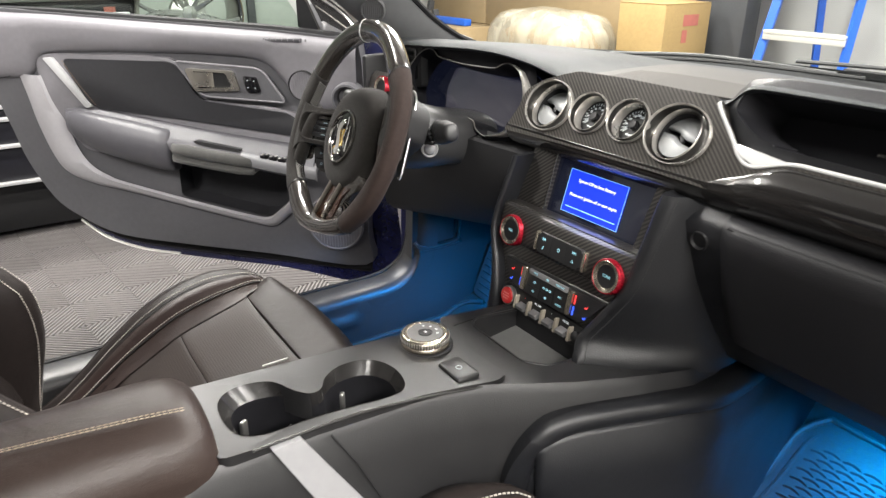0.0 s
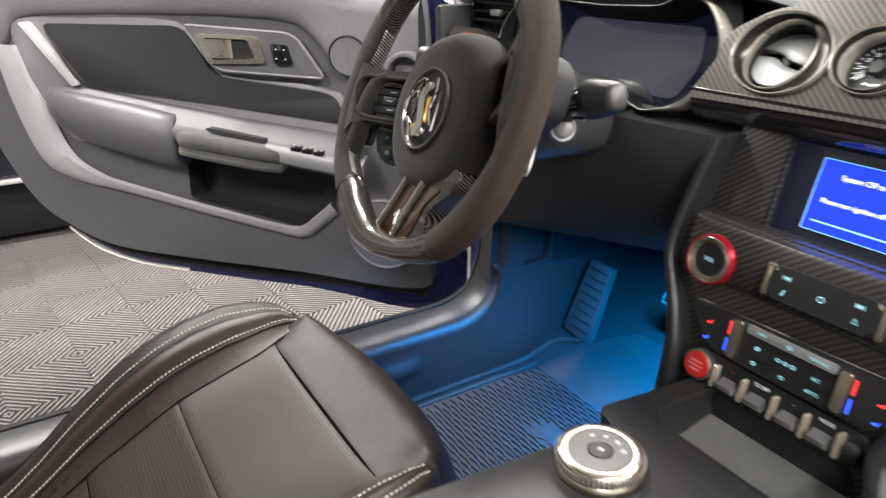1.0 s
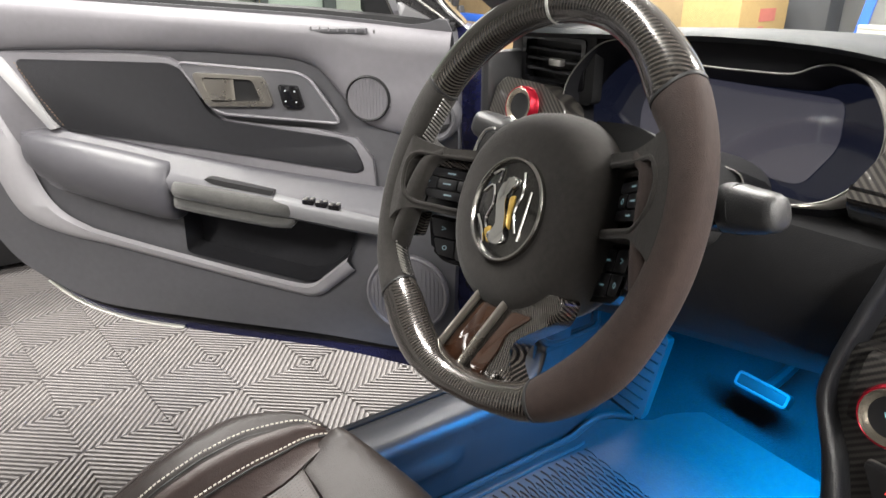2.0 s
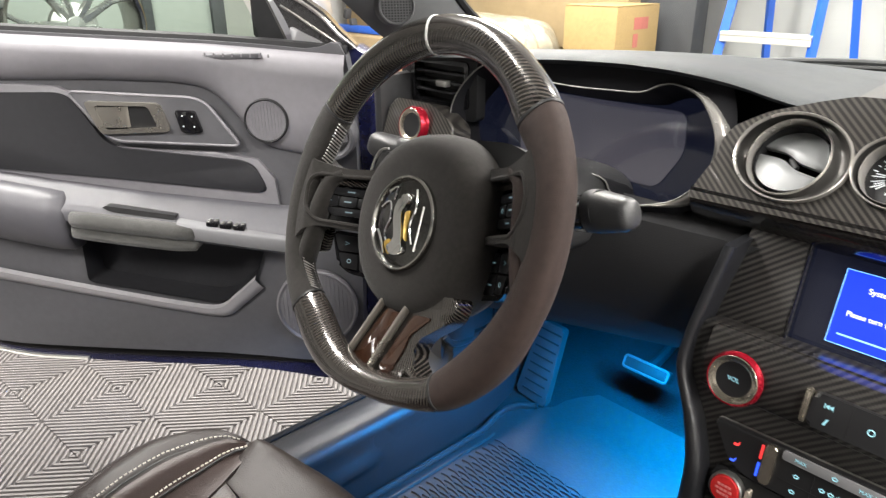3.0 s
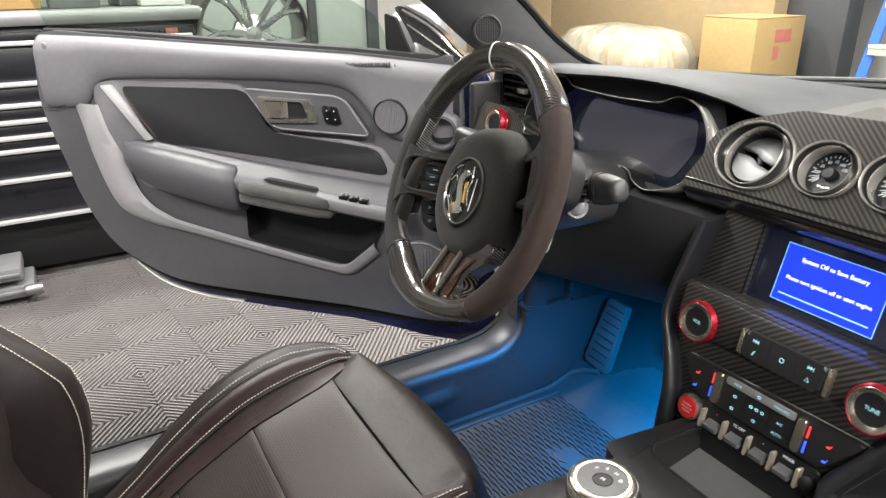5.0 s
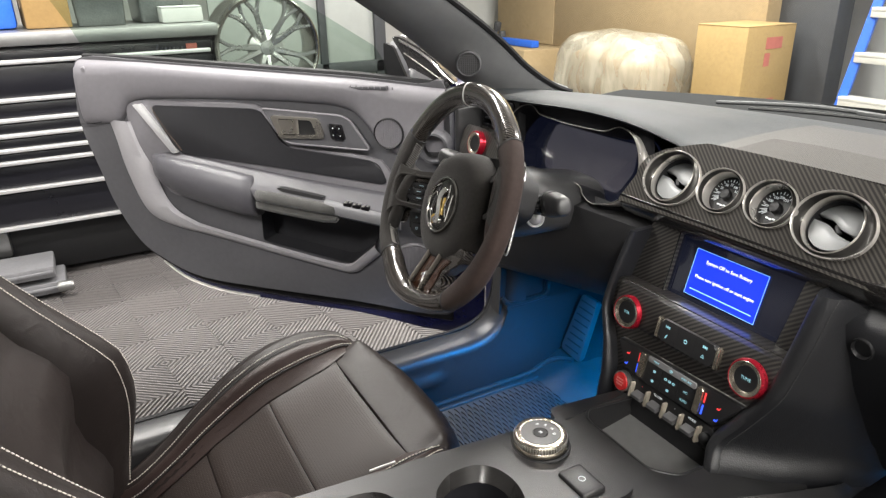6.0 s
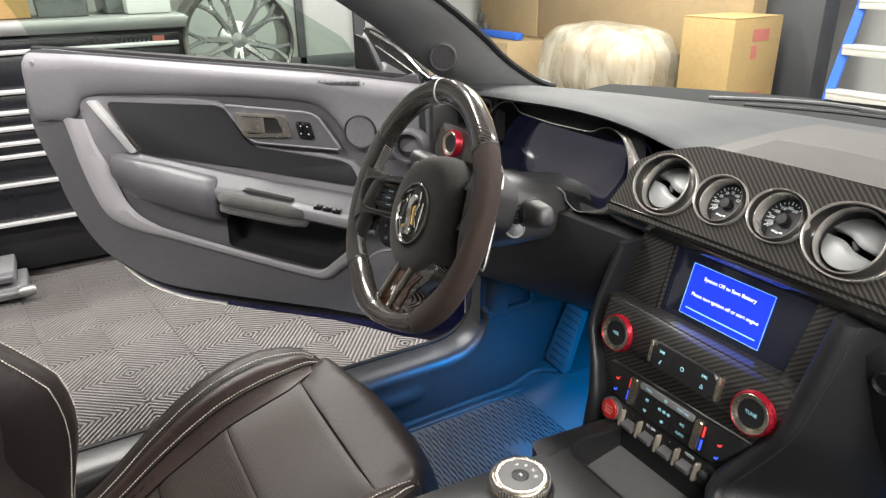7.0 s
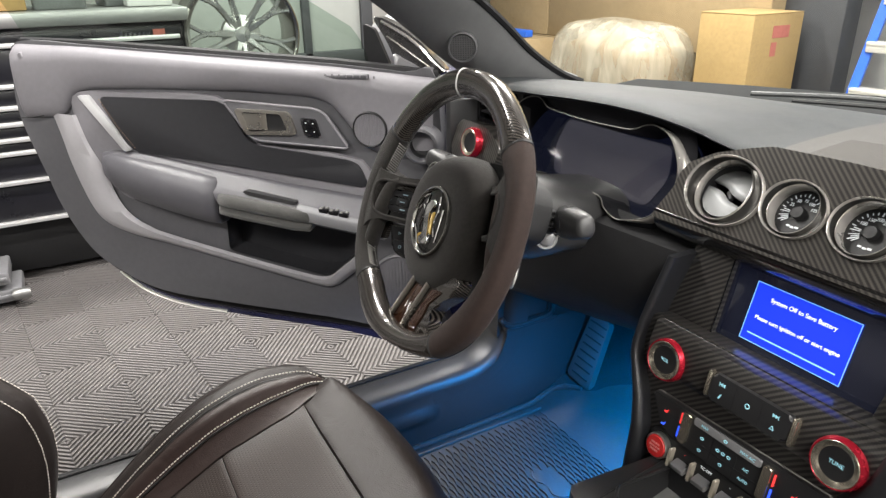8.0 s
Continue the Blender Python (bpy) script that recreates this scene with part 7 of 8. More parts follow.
wpart("seat_side_mark", bm, SILVER, top)
# bead added to carry the edge highlight, and silver strip, on the passenger side
bm = B()
add_tube(bm, spline([(-0.2225, 0.49, 0.674), (-0.2205, 0.60, 0.674), (-0.2185, 0.70, 0.662), (-0.208, 0.78, 0.653), (-0.206, 0.80, 0.648)], 6), 0.0019, 6)
wpart("edge_trim", bm, SATIN_CHARCOAL, cons, "slim charcoal bead added to carry the edge highlight")
bm = B()
rows = []
for y, k in ((0.507, 0.50), (0.540, 0.60)):
    rows.append([Vector((x, y + (0.675 - z) * k, z)) for x, z in ((-0.2145, 0.672), (-0.206, 0.62), (-0.19, 0.52), (-0.178, 0.44))])
sheet(bm, rows, (-0.01, 0, 0))
wpart("side_strip", bm, SILVER_PAINT, cons, "pale silver vertical strip")
bm = B()
add_tube(bm, [(-0.2135, 0.575, 0.664), (-0.2045, 0.600, 0.62), (-0.178, 0.67, 0.46)], 0.0012, 5)
wpart("side_seam", bm, BLACK, cons)
# storage tray sunk into the console ahead of the dial
TRAY = shader("grey rubber tray", (0.14, 0.14, 0.138), 0.45, vary=0.1, grain=0.2, grain_scale=600)
tray_o = rounded([(-0.374, 0.886), (-0.356, 0.868), (-0.236, 0.866), (-0.212, 0.892), (-0.214, 0.995), (-0.376, 0.995)], 0.012)
bm = B()
plate_with_holes(bm, rounded([(-0.396, 0.835), (-0.30, 0.806), (-0.200, 0.795), (-0.176, 0.86), (-0.140, 0.96), (-0.13, 1.03), (-0.40, 1.03)], 0.01), [tray_o], 0.600, 0.6475)
for v in bm.verts:
    v.co.z -= 0.12 * max(0.0, v.co.y - 0.84)
wpart("tray_surround", bm, CONSOLE_SKIN, cons, "charcoal rim round the storage tray")
bm = B()
add_prism(bm, tray_o, 0.570, 0.605)
wpart("tray_floor", bm, TRAY, cons, "grey rubber tray floor")
bm = B()
add_tube(bm, [Vector((x, y, 0.6470 - 0.12 * max(0.0, y - 0.84))) for x, y in tray_o], 0.0022, 6, closed=True)
wpart("tray_rim", bm, CONSOLE_SKIN, cons)
# padded knee panel on the passenger side: a long roll with a second fold under it
bm = B()
rows = []
crest = [(-0.170, 0.765, 0.40), (-0.166, 0.775, 0.50), (-0.160, 0.792, 0.558), (-0.150, 0.822, 0.598), (-0.139, 0.856, 0.614), (-0.114, 0.930, 0.617), (-0.078, 1.048, 0.612), (-0.082, 1.13, 0.604), (-0.11, 1.28, 0.590), (-0.13, 1.46, 0.58)]
for p in spline([Vector(q) for q in crest], 6):
    ins = Vector((-0.034, 0.010, 0.0))
    k = max(0.0, min(1.0, (0.60 - p.z) / 0.05))
    dn = Vector((0, 0.012 * k * 2, -0.020 * (1 - k)))
    rows.append([p + ins + dn * 0.2, p + Vector((-0.014, 0.004, 0.002)) + dn * 0.1, p, p + Vector((0.007, 0.006, 0)) + dn * 0.5, p + Vector((0.009, 0.012, 0)) + dn, p + Vector((0.004, 0.018, 0)) + dn * 1.5])
loft(bm, rows, closed=False, caps=False)
wpart("knee_roll", bm, FLANK, cons, "padded black leather knee roll", angle=70)
bm = B()
rows = []
for p in spline([Vector(q) for q in crest], 6):
    k = max(0.0, min(1.0, (0.60 - p.z) / 0.05))
    q = p + Vector((0.006, 0.034 * k, -0.024 * (1 - k)))
    low = Vector((q.x + 0.010, max(q.y, 0.80), 0.29))
    rows.append([q + Vector((-0.03, 0, 0.0)), q + Vector((-0.004, 0, 0.002)), q + Vector((0.003, 0.002, -0.004)), q.lerp(low, 0.25) + Vector((0.006, 0.0, 0)), q.lerp(low, 0.6) + Vector((0.004, 0, 0)), low])
loft(bm, rows, closed=False, caps=False)
wpart("knee_panel", bm, FLANK, cons, "black leather lower knee panel", angle=70)


def gear_dial():
    m = Matrix.Translation((-0.327, 0.768, 0.6580)) @ Matrix.Diagonal((0.87, 0.87, 0.68, 1))
    bm = B()
    add_lathe(bm, ((0.044, 0.0), (0.044, 0.004), (0.041, 0.006)), m, 48)
    wpart("dial_base", bm, BLACK, cons)
    bm = B()
    prof = ((0.0375, 0.005), (0.0385, 0.007), (0.0385, 0.012), (0.037, 0.0145), (0.038, 0.017), (0.038, 0.026), (0.0365, 0.029), (0.034, 0.0305), (0.0285, 0.0295))
    add_lathe(bm, prof, m, 56)
    d = wpart("gear_dial", bm, WARM_CHROME, cons, "satin silver rotary gear dial")
    bm = B()
    for i in range(56):
        a = 2 * math.pi * i / 56
        add_box(bm, (0.0383, 0, 0.0215), (0.0012, 0.0018, 0.008), 0.0004, m @ Matrix.Rotation(a, 4, "Z"), 1)
    wpart("knurling", bm, SILVER, d)
    bm = B()
    add_lathe(bm, ((0.0285, 0.0295), (0.027, 0.028), (0.0115, 0.0285)), m, 40)
    wpart("dial_face", bm, TRAY, d, "grey dial face")
    bm = B()
    add_lathe(bm, ((0.0115, 0.0285), (0.0108, 0.0272), (0.010, 0.0288), (0.0005, 0.0292)), m, 28)
    wpart("centre_button", bm, CONSOLE_SKIN, d)
    face = m @ Matrix.Translation((0, 0, 0.0289)) @ Matrix.Rotation(radians(8), 4, "Z")
    for k, word in enumerate("PRND"):
        a = radians(150 - 36 * k)
        wtext("letter", word, 0.0062, face @ Matrix.Translation((0.0195 * math.cos(a), 0.0195 * math.sin(a), 0)), WHITE_INK, d)
    wtext("letter", "M", 0.0065, face @ Matrix.Translation((0, 0, 0.0006)), WHITE_INK, d)


gear_dial()
bm = B()
add_box(bm, (-0.2465, 0.768, 0.6600), (0.048, 0.034, 0.010), 0.004, None, 3)
sw = wpart("parking_switch", bm, CONSOLE_SKIN, cons, "charcoal parking brake switch")
bm = B()
add_tube(bm, [(-0.246 + 0.004 * math.cos(a), 0.768 + 0.004 * math.sin(a), 0.6653) for a in [2 * math.pi * i / 14 for i in range(14)]], 0.0005, 4, closed=True)
wpart("brake_icon", bm, WHITE_INK, sw)
# armrest
def arm_z(dx):
    """Height of the armrest's skin over its middle at a sideways offset."""
    return 0.058 * (1 - (abs(dx) / 0.082) ** 2.6) ** 0.5


bm = B()
rings = []
for y, s, dz in ((-0.15, 0.9, 0), (-0.13, 0.98, 0), (0.05, 1.0, 0), (0.30, 1.0, 0), (0.40, 1.0, 0), (0.428, 0.988, -0.001), (0.444, 0.955, -0.004), (0.454, 0.90, -0.008), (0.460, 0.82, -0.012)):
    ring = []
    xs = [math.cos(math.pi * i / 30) for i in range(31)]
    for cx in xs:
        ring.append(Vector((-0.300 + 0.082 * cx * s, y, 0.668 + arm_z(0.082 * cx * 0.9999) * s + dz)))
    for cx in (-0.9, -0.5, 0.5, 0.9):
        ring.append(Vector((-0.300 + 0.082 * cx * s, y, 0.60)))
    rings.append(ring)
loft(bm, rings)
arm = wpart("armrest", bm, LEATHER_ARM, cons, "padded black leather armrest", angle=70)
bm = B()
for off in (0.0, 0.0034):
    line = []
    for i in range(34):
        y = 0.0 + 0.44 * i / 33
        x = -0.285 + (y - 0.278) * 0.13 + off
        line.append(Vector((x, y, 0.668 + arm_z(x + 0.300) + 0.0034 - 0.0008 * max(0.0, (y - 0.40) / 0.03))))
    stitches(bm, line, 0.0040, 0.0014, 0.0006)
wpart("stitching", bm, STITCH_ARM := shader("pale tan thread", (0.42, 0.34, 0.25), 0.7), arm, "pale tan double stitching")

# ---- driver's door, standing open ----
DM = pose(-1.302, 1.025, 0, 0, 0, 226.4)
cdoor = thing("driver_door", DM, "open driver's door with grey vinyl panel and dark blue skin", "car door")
DP = Matrix(((1, 0, 0, 0), (0, 0, 1, 0), (0, 1, 0, 0), (0, 0, 0, 1)))   # outline in (along, up), raised towards the cabin


def dpart(name, poly, d0, d1, mat, parent=None, label="", bev=0.0, r=0.0, seg=3, n=4):
    bm = B()
    add_prism(bm, rounded(poly, r, n) if r else poly, d0, d1, DP, bev, seg)
    return part(name, bm, mat, parent or cdoor, label)


edge = smooth2([(-0.135, 0.352), (0.143, 0.366), (0.40, 0.376), (0.613, 0.392), (0.733, 0.440), (0.806, 0.495), (0.865, 0.60), (0.893, 0.70), (0.922, 0.80), (0.930, 0.87), (0.918, 0.95), (0.885, 1.018), (0.70, 1.013), (0.548, 1.005), (0.30, 0.992), (0.091, 0.981), (-0.07, 0.967), (-0.14, 0.955), (-0.15, 0.7), (-0.145, 0.45)], 4)
pk_o = rounded([(0.385, 0.655), (0.03, 0.615), (0.062, 0.535), (0.112, 0.494), (0.15, 0.487), (0.39, 0.530)], 0.012, 5)
bm = B()
plate_with_holes(bm, edge, [pk_o], -0.05, -0.004, DP)
panel = part("door_panel", bm, DOOR_DARK, cdoor, "dark lower door panel")
# upper skin that runs from the belt line round the rear edge
TOP_Z = ((-0.14, 0.956), (-0.07, 0.962), (0.091, 0.976), (0.30, 0.987), (0.548, 1.0), (0.70, 1.008), (0.880, 1.013), (0.93, 1.010))
LOW_Z = ((-0.14, 0.790), (-0.06, 0.782), (0.005, 0.797), (0.03, 0.815), (0.06, 0.858), (0.09, 0.892), (0.12, 0.906), (0.17, 0.913), (0.30, 0.918), (0.52, 0.918), (0.70, 0.913), (0.735, 0.908), (0.752, 0.898), (0.765, 0.880), (0.775, 0.858), (0.790, 0.846), (0.82, 0.842), (0.93, 0.836))
bm = B()
rows = []
for i in range(121):
    u = -0.138 + 1.062 * i / 120
    zt = float(np.interp(u, *zip(*TOP_Z)))
    zb = sum(float(np.interp(u + d, *zip(*LOW_Z))) for d in (-0.012, -0.006, 0, 0.006, 0.012)) / 5
    end = 0.03 * max(0.0, (u - 0.895) / 0.029) ** 2
    row = [Vector((u, -0.02, zb - 0.001)), Vector((u, -0.004 - end, zb - 0.001))]
    for k in range(13):
        f = (k / 12) ** 1.5
        z = zb + (zt - zb) * f
        d = 0.012 * (1 - math.exp(-(z - zb) / 0.009)) + 0.004 * math.sin(math.pi * f) - 0.016 * max(0.0, (z - zt + 0.022) / 0.022) ** 2
        row.append(Vector((u - 0.012 * max(0.0, (u - 0.88) / 0.044) * max(0.0, (z - 0.97) / 0.04), d - end, z)))
    row.append(Vector((u, -0.03, zt + 0.001)))
    rows.append(row)
loft(bm, rows, closed=False, caps=False)
upper = part("upper_skin", bm, DOOR_SKIN, cdoor, "grey vinyl upper door skin", angle=70)
# soft middle: dark pad, armrest roll
bm = B()
mid = smooth2([(0.762, 0.862), (0.735, 0.905), (0.60, 0.908), (0.37, 0.906), (0.32, 0.85), (0.285, 0.80), (0.03, 0.775), (0.0, 0.66), (0.02, 0.655), (0.20, 0.672), (0.40, 0.690), (0.45, 0.62), (0.60, 0.640), (0.665, 0.655), (0.705, 0.72), (0.74, 0.79)], 3)
add_prism(bm, mid, -0.02, 0.006, DP, 0.010, 3)
part("mid_pad", bm, DOOR_SKIN, cdoor, "grey vinyl middle pad", angle=60)
ins = [(0.683, 0.897), (0.37, 0.897), (0.345, 0.885), (0.302, 0.812), (0.28, 0.798), (0.06, 0.775), (0.035, 0.765), (0.012, 0.712), (0.30, 0.742), (0.615, 0.769)]
bm = B()
add_prism(bm, rounded(ins, 0.02), 0.0, 0.011, DP, 0.006, 3)
insert = part("insert", bm, SUEDE_DOOR := shader("dark suede insert", (0.020, 0.020, 0.0235), 0.5, vary=0.15, grain=0.4, grain_scale=1200), cdoor, "dark suede door insert")
dpart("accent", [(0.732, 0.898), (0.704, 0.900), (0.612, 0.772), (0.630, 0.768)], 0.004, 0.016, ACCENT, cdoor, "bright silver accent strip", 0.003, 0.004)
bm = B()
stitches(bm, [Vector((x, 0.0125, z)) for x, z in ((0.676, 0.892), (0.64, 0.83), (0.598, 0.773))], 0.004, 0.003, 0.0006)
part("insert_stitching", bm, STITCH_TAN, insert)
# armrest: a roll that swells to the rear
bm = B()
rings = []
for u, zt, zb, d in ((0.705, 0.745, 0.715, 0.006), (0.695, 0.757, 0.695, 0.02), (0.665, 0.762, 0.672, 0.036), (0.60, 0.757, 0.645, 0.050), (0.50, 0.742, 0.622, 0.056), (0.42, 0.728, 0.606, 0.056), (0.388, 0.722, 0.604, 0.056), (0.380, 0.716, 0.610, 0.046)):
    ring = []
    for k in range(14):
        a = -math.pi / 2 + math.pi * k / 13
        ring.append(Vector((u, 0.004 + d * math.cos(a) ** 0.7 if k not in (0, 13) else 0.0, (zt + zb) / 2 + (zt - zb) / 2 * math.sin(a))))
    rings.append(ring)
loft(bm, rings)
part("armrest", bm, ARM_VINYL_DIM, cdoor, "padded grey vinyl armrest", angle=70)
# sloping shelf above the pull and switch plate
bm = B()
rows = []
for u, z in ((0.70, 0.760), (0.66, 0.762), (0.60, 0.757), (0.42, 0.728), (0.25, 0.704), (0.10, 0.688), (-0.02, 0.675)):
    k = min(1.0, (0.712 - u) / 0.09)
    rows.append([Vector((u, 0.006, z + 0.012 * k)), Vector((u, 0.006 + 0.010 * k, z + 0.004 * k)), Vector((u, 0.006 + 0.032 * k, z - 0.018 * k)), Vector((u, 0.006 + 0.044 * k, z - 0.03 * k)), Vector((u, 0.006 + 0.044 * k, z - 0.05 * k))])
sheet(bm, rows, (0, -0.02, -0.005))
part("arm_shelf", bm, ARM_VINYL_DIM, cdoor, "grey vinyl arm shelf", angle=70)
# light band
band_o = [(0.831, 0.853), (0.819, 0.792), (0.809, 0.723), (0.779, 0.624), (0.742, 0.574), (0.658, 0.545), (0.563, 0.530), (0.347, 0.488), (0.194, 0.459), (0.128, 0.452), (0.088, 0.479), (0.046, 0.515)]
band_i = [(0.752, 0.851), (0.736, 0.787), (0.712, 0.727), (0.687, 0.645), (0.655, 0.600), (0.607, 0.573), (0.560, 0.558), (0.344, 0.512), (0.2, 0.485), (0.14, 0.480), (0.107, 0.501), (0.06, 0.542)]
bo, bi = smooth2(band_o, 4, False), smooth2(band_i, 4, False)
bm = B()
rows = []
for (x0, z0), (x1, z1) in zip(bo, bi):
    rows.append([Vector((x0, -0.006, z0)), Vector((x0 * 0.9 + x1 * 0.1, 0.004, z0 * 0.9 + z1 * 0.1)), Vector((x0 * 0.5 + x1 * 0.5, 0.010, z0 * 0.5 + z1 * 0.5)), Vector((x0 * 0.1 + x1 * 0.9, 0.014, z0 * 0.1 + z1 * 0.9)), Vector((x1, 0.002, z1))])
loft(bm, rows, closed=False, caps=False)
part("light_band", bm, DOOR_BAND, cdoor, "pale grey moulded band", angle=60)
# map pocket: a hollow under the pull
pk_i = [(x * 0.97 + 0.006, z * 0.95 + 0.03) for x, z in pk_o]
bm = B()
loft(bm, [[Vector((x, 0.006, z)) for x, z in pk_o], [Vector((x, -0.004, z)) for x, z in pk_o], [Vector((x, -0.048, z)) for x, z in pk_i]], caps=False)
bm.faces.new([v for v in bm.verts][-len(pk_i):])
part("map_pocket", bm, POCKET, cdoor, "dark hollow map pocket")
# pull cup wrapped in suede, with two finger slots
bm = B()
rings = []
for u, zc, h, d in ((0.375, 0.666, 0.018, 0.050), (0.366, 0.666, 0.025, 0.066), (0.33, 0.662, 0.026, 0.070), (0.26, 0.653, 0.026, 0.071), (0.18, 0.643, 0.026, 0.070), (0.147, 0.639, 0.024, 0.064), (0.140, 0.639, 0.016, 0.052)):
    ring = []
    for k in range(44):
        a = 2 * math.pi * k / 44
        ca, sa = math.cos(a), math.sin(a)
        dip = 0.016 * min(1.0, (h / 0.025) ** 4) * math.exp(-((sa + 0.15) / 0.16) ** 2) if ca > 0 else 0
        ring.append(Vector((u, d - 0.018 + (0.018 - dip) * abs(ca) ** 0.6 * (1 if ca > 0 else -1), zc + h * abs(sa) ** 0.7 * (1 if sa > 0 else -1))))
    rings.append(ring)
loft(bm, rings)
pull = part("door_pull", bm, SUEDE_GREY := shader("grey suede", (0.058, 0.057, 0.054), 0.95, vary=0.3, big=30, grain=0.5, grain_scale=1200, sheen=0.3), cdoor, "grey suede door pull", angle=70)
bm = B()
rows = []
for u, z in ((0.175, 0.678), (0.14, 0.673), (0.10, 0.667), (0.0, 0.653), (-0.03, 0.649)):
    rows.append([Vector((u, 0.020, z + 0.004)), Vector((u, 0.052, z - 0.006)), Vector((u, 0.058, z - 0.012)), Vector((u, 0.058, z - 0.035))])
sheet(bm, rows, (0, -0.01, -0.008))
plate = part("switch_plate", bm, PLATE_GREY, cdoor, "silver window switch plate", angle=50)
# Raised dark bar stands for the shade in the pull's recess.
bm = B()
add_prism(bm, rounded([(0.176, 0.682), (0.302, 0.7005), (0.310, 0.697), (0.295, 0.690), (0.182, 0.674)], 0.003), 0.026, 0.0475, DP)
part("pull_well", bm, SHROUD, pull, "dark raised bar standing for the shaded pull recess")
for u in (0.112, 0.088, 0.064):
    bm = B()
    add_box(bm, (u, 0.040, 0.6640 + 0.15 * (u - 0.10)), (0.021, 0.026, 0.010), 0.002)
    key = part("window_switch", bm, GLOSS_BLACK, plate, "black window switch")
    for du in (-0.006, 0.006):
        bm = B()
        add_box(bm, (u + du, 0.040 + 0.4 * du, 0.6690 + 0.15 * (u - 0.10)), (0.007, 0.016, 0.0030), 0.0010)
        part("switch_tip", bm, SILVER, key, "bright switch tip")
# release lever in its escutcheon
esc = rounded([(0.348, 0.900), (0.128, 0.888), (0.105, 0.878), (0.052, 0.803), (0.27, 0.812), (0.292, 0.822)], 0.014)
bm = B()
add_prism(bm, esc, 0.006, 0.018, DP, 0.004, 2)
e_ob = part("escutcheon", bm, DOOR_DARK, cdoor, "dark handle surround")
bm = B()
add_tube(bm, [Vector((x, 0.0165, z)) for x, z in esc], 0.0030, 6, closed=True)
part("escutcheon_edge", bm, DOOR_SKIN, e_ob)
outer = rounded([(0.318, 0.884), (0.186, 0.880), (0.170, 0.830), (0.296, 0.826)], 0.010)
inner = rounded([(0.300, 0.877), (0.205, 0.875), (0.192, 0.838), (0.286, 0.834)], 0.008)
bm = B()
loft(bm, [[Vector((x, 0.016, z)) for x, z in outer], [Vector((x, 0.026, z)) for x, z in outer], [Vector((x, 0.0265, z)) for x, z in inner], [Vector((x, 0.016, z)) for x, z in inner]], caps=False)
part("door_handle", bm, PEWTER, e_ob, "satin metal inner door handle")
bm = B()
add_prism(bm, inner, 0.0150, 0.0190, DP)
part("handle_cup", bm, BLACK, e_ob, "dark handle recess")
bm = B()
rows = []
for z in (0.874, 0.838):
    rows.append([Vector((0.297, 0.0255, z)), Vector((0.272, 0.0265, z)), Vector((0.250, 0.0245, z)), Vector((0.243, 0.0205, z))])
sheet(bm, rows, (0, -0.003, 0))
part("lever", bm, PEWTER, e_ob, "satin metal lever")
dpart("lock_switches", [(0.160, 0.868), (0.125, 0.866), (0.115, 0.828), (0.152, 0.828)], 0.016, 0.025, GLOSS_BLACK, e_ob, "black lock switches", 0.002, 0.005)
bm = B()
for du, dz in ((0.147, 0.858), (0.147, 0.840), (0.130, 0.857), (0.128, 0.839)):
    add_box(bm, (du, 0.0254, dz), (0.0025, 0.0008, 0.002))
part("switch_marks", bm, WHITE_INK, e_ob)


def door_speaker(u, z, r, lines, dep=0.006):
    m = Matrix.Translation((u, dep, z)) @ Matrix.Rotation(radians(-90), 4, "X")
    bm = B()
    add_lathe(bm, ((r, -0.004), (r, 0.005), (r * 0.95, 0.008), (r * 0.9, 0.005)), m, 40)
    s = part("speaker", bm, BLACK if r < 0.05 else DOOR_SKIN, cdoor, "round door speaker")
    bm = B()
    add_lathe(bm, ((0.0005, 0.003), (r * 0.92, 0.004)), m, 40)
    part("speaker_cloth", bm, DOOR_SKIN, s)
    bm = B()
    for k in range(lines):
        x = (2 * (k + 0.5) / lines - 1) * r * 0.88
        h = math.sqrt(max(0, (r * 0.88) ** 2 - x * x))
        add_box(bm, (u + x, dep + 0.0045, z), (r * 0.5 / lines, 0.002, 2 * h))
    part("speaker_ribs", bm, DOOR_SKIN, s)


door_speaker(0.002, 0.848, 0.039, 12, 0.015)
door_speaker(-0.057, 0.478, 0.080, 18)
m = Matrix.Translation((-0.116, 0.030, 0.821)) @ Matrix.Rotation(radians(-90), 4, "X")
bm = B()
add_lathe(bm, ((0.041, -0.032), (0.040, 0.004), (0.037, 0.010), (0.032, 0.011), (0.029, 0.007), (0.027, -0.002)), m, 36)
s = part("side_outlet", bm, DOOR_DARK, cdoor, "round demister outlet")
bm = B()
add_lathe(bm, ((0.027, -0.002), (0.025, -0.018), (0.0005, -0.020)), m, 28)
part("outlet_throat", bm, BLACK, s)
bm = B()
add_box(bm, (0.045, 0.0045, 0.957), (0.135, 0.02, 0.010), 0.003, pose(0, 0, 0, 0, 1.5, 0))
vent = part("demist_slot", bm, DOOR_DARK, cdoor, "narrow demister slot")
bm = B()
for k in range(8):
    add_box(bm, (-0.012 + 0.0155 * k, 0.0145, 0.957 + 0.0004 * k), (0.003, 0.001, 0.006))
part("slot_bars", bm, DOOR_SKIN, vent)
bm = B()
add_lathe(bm, ((0.0005, 0.003), (0.006, 0.003), (0.008, 0.001), (0.008, -0.002)), Matrix.Translation((0.868, 0.012, 0.988)) @ Matrix.Rotation(radians(-90), 4, "X"), 16)
part("screw_cap", bm, DOOR_SKIN, cdoor)
bm = B()
add_tube(bm, [Vector((u, 0.009, z)) for u, z in ((0.92, 0.838), (0.88, 0.840), (0.845, 0.846))], 0.0012, 5)
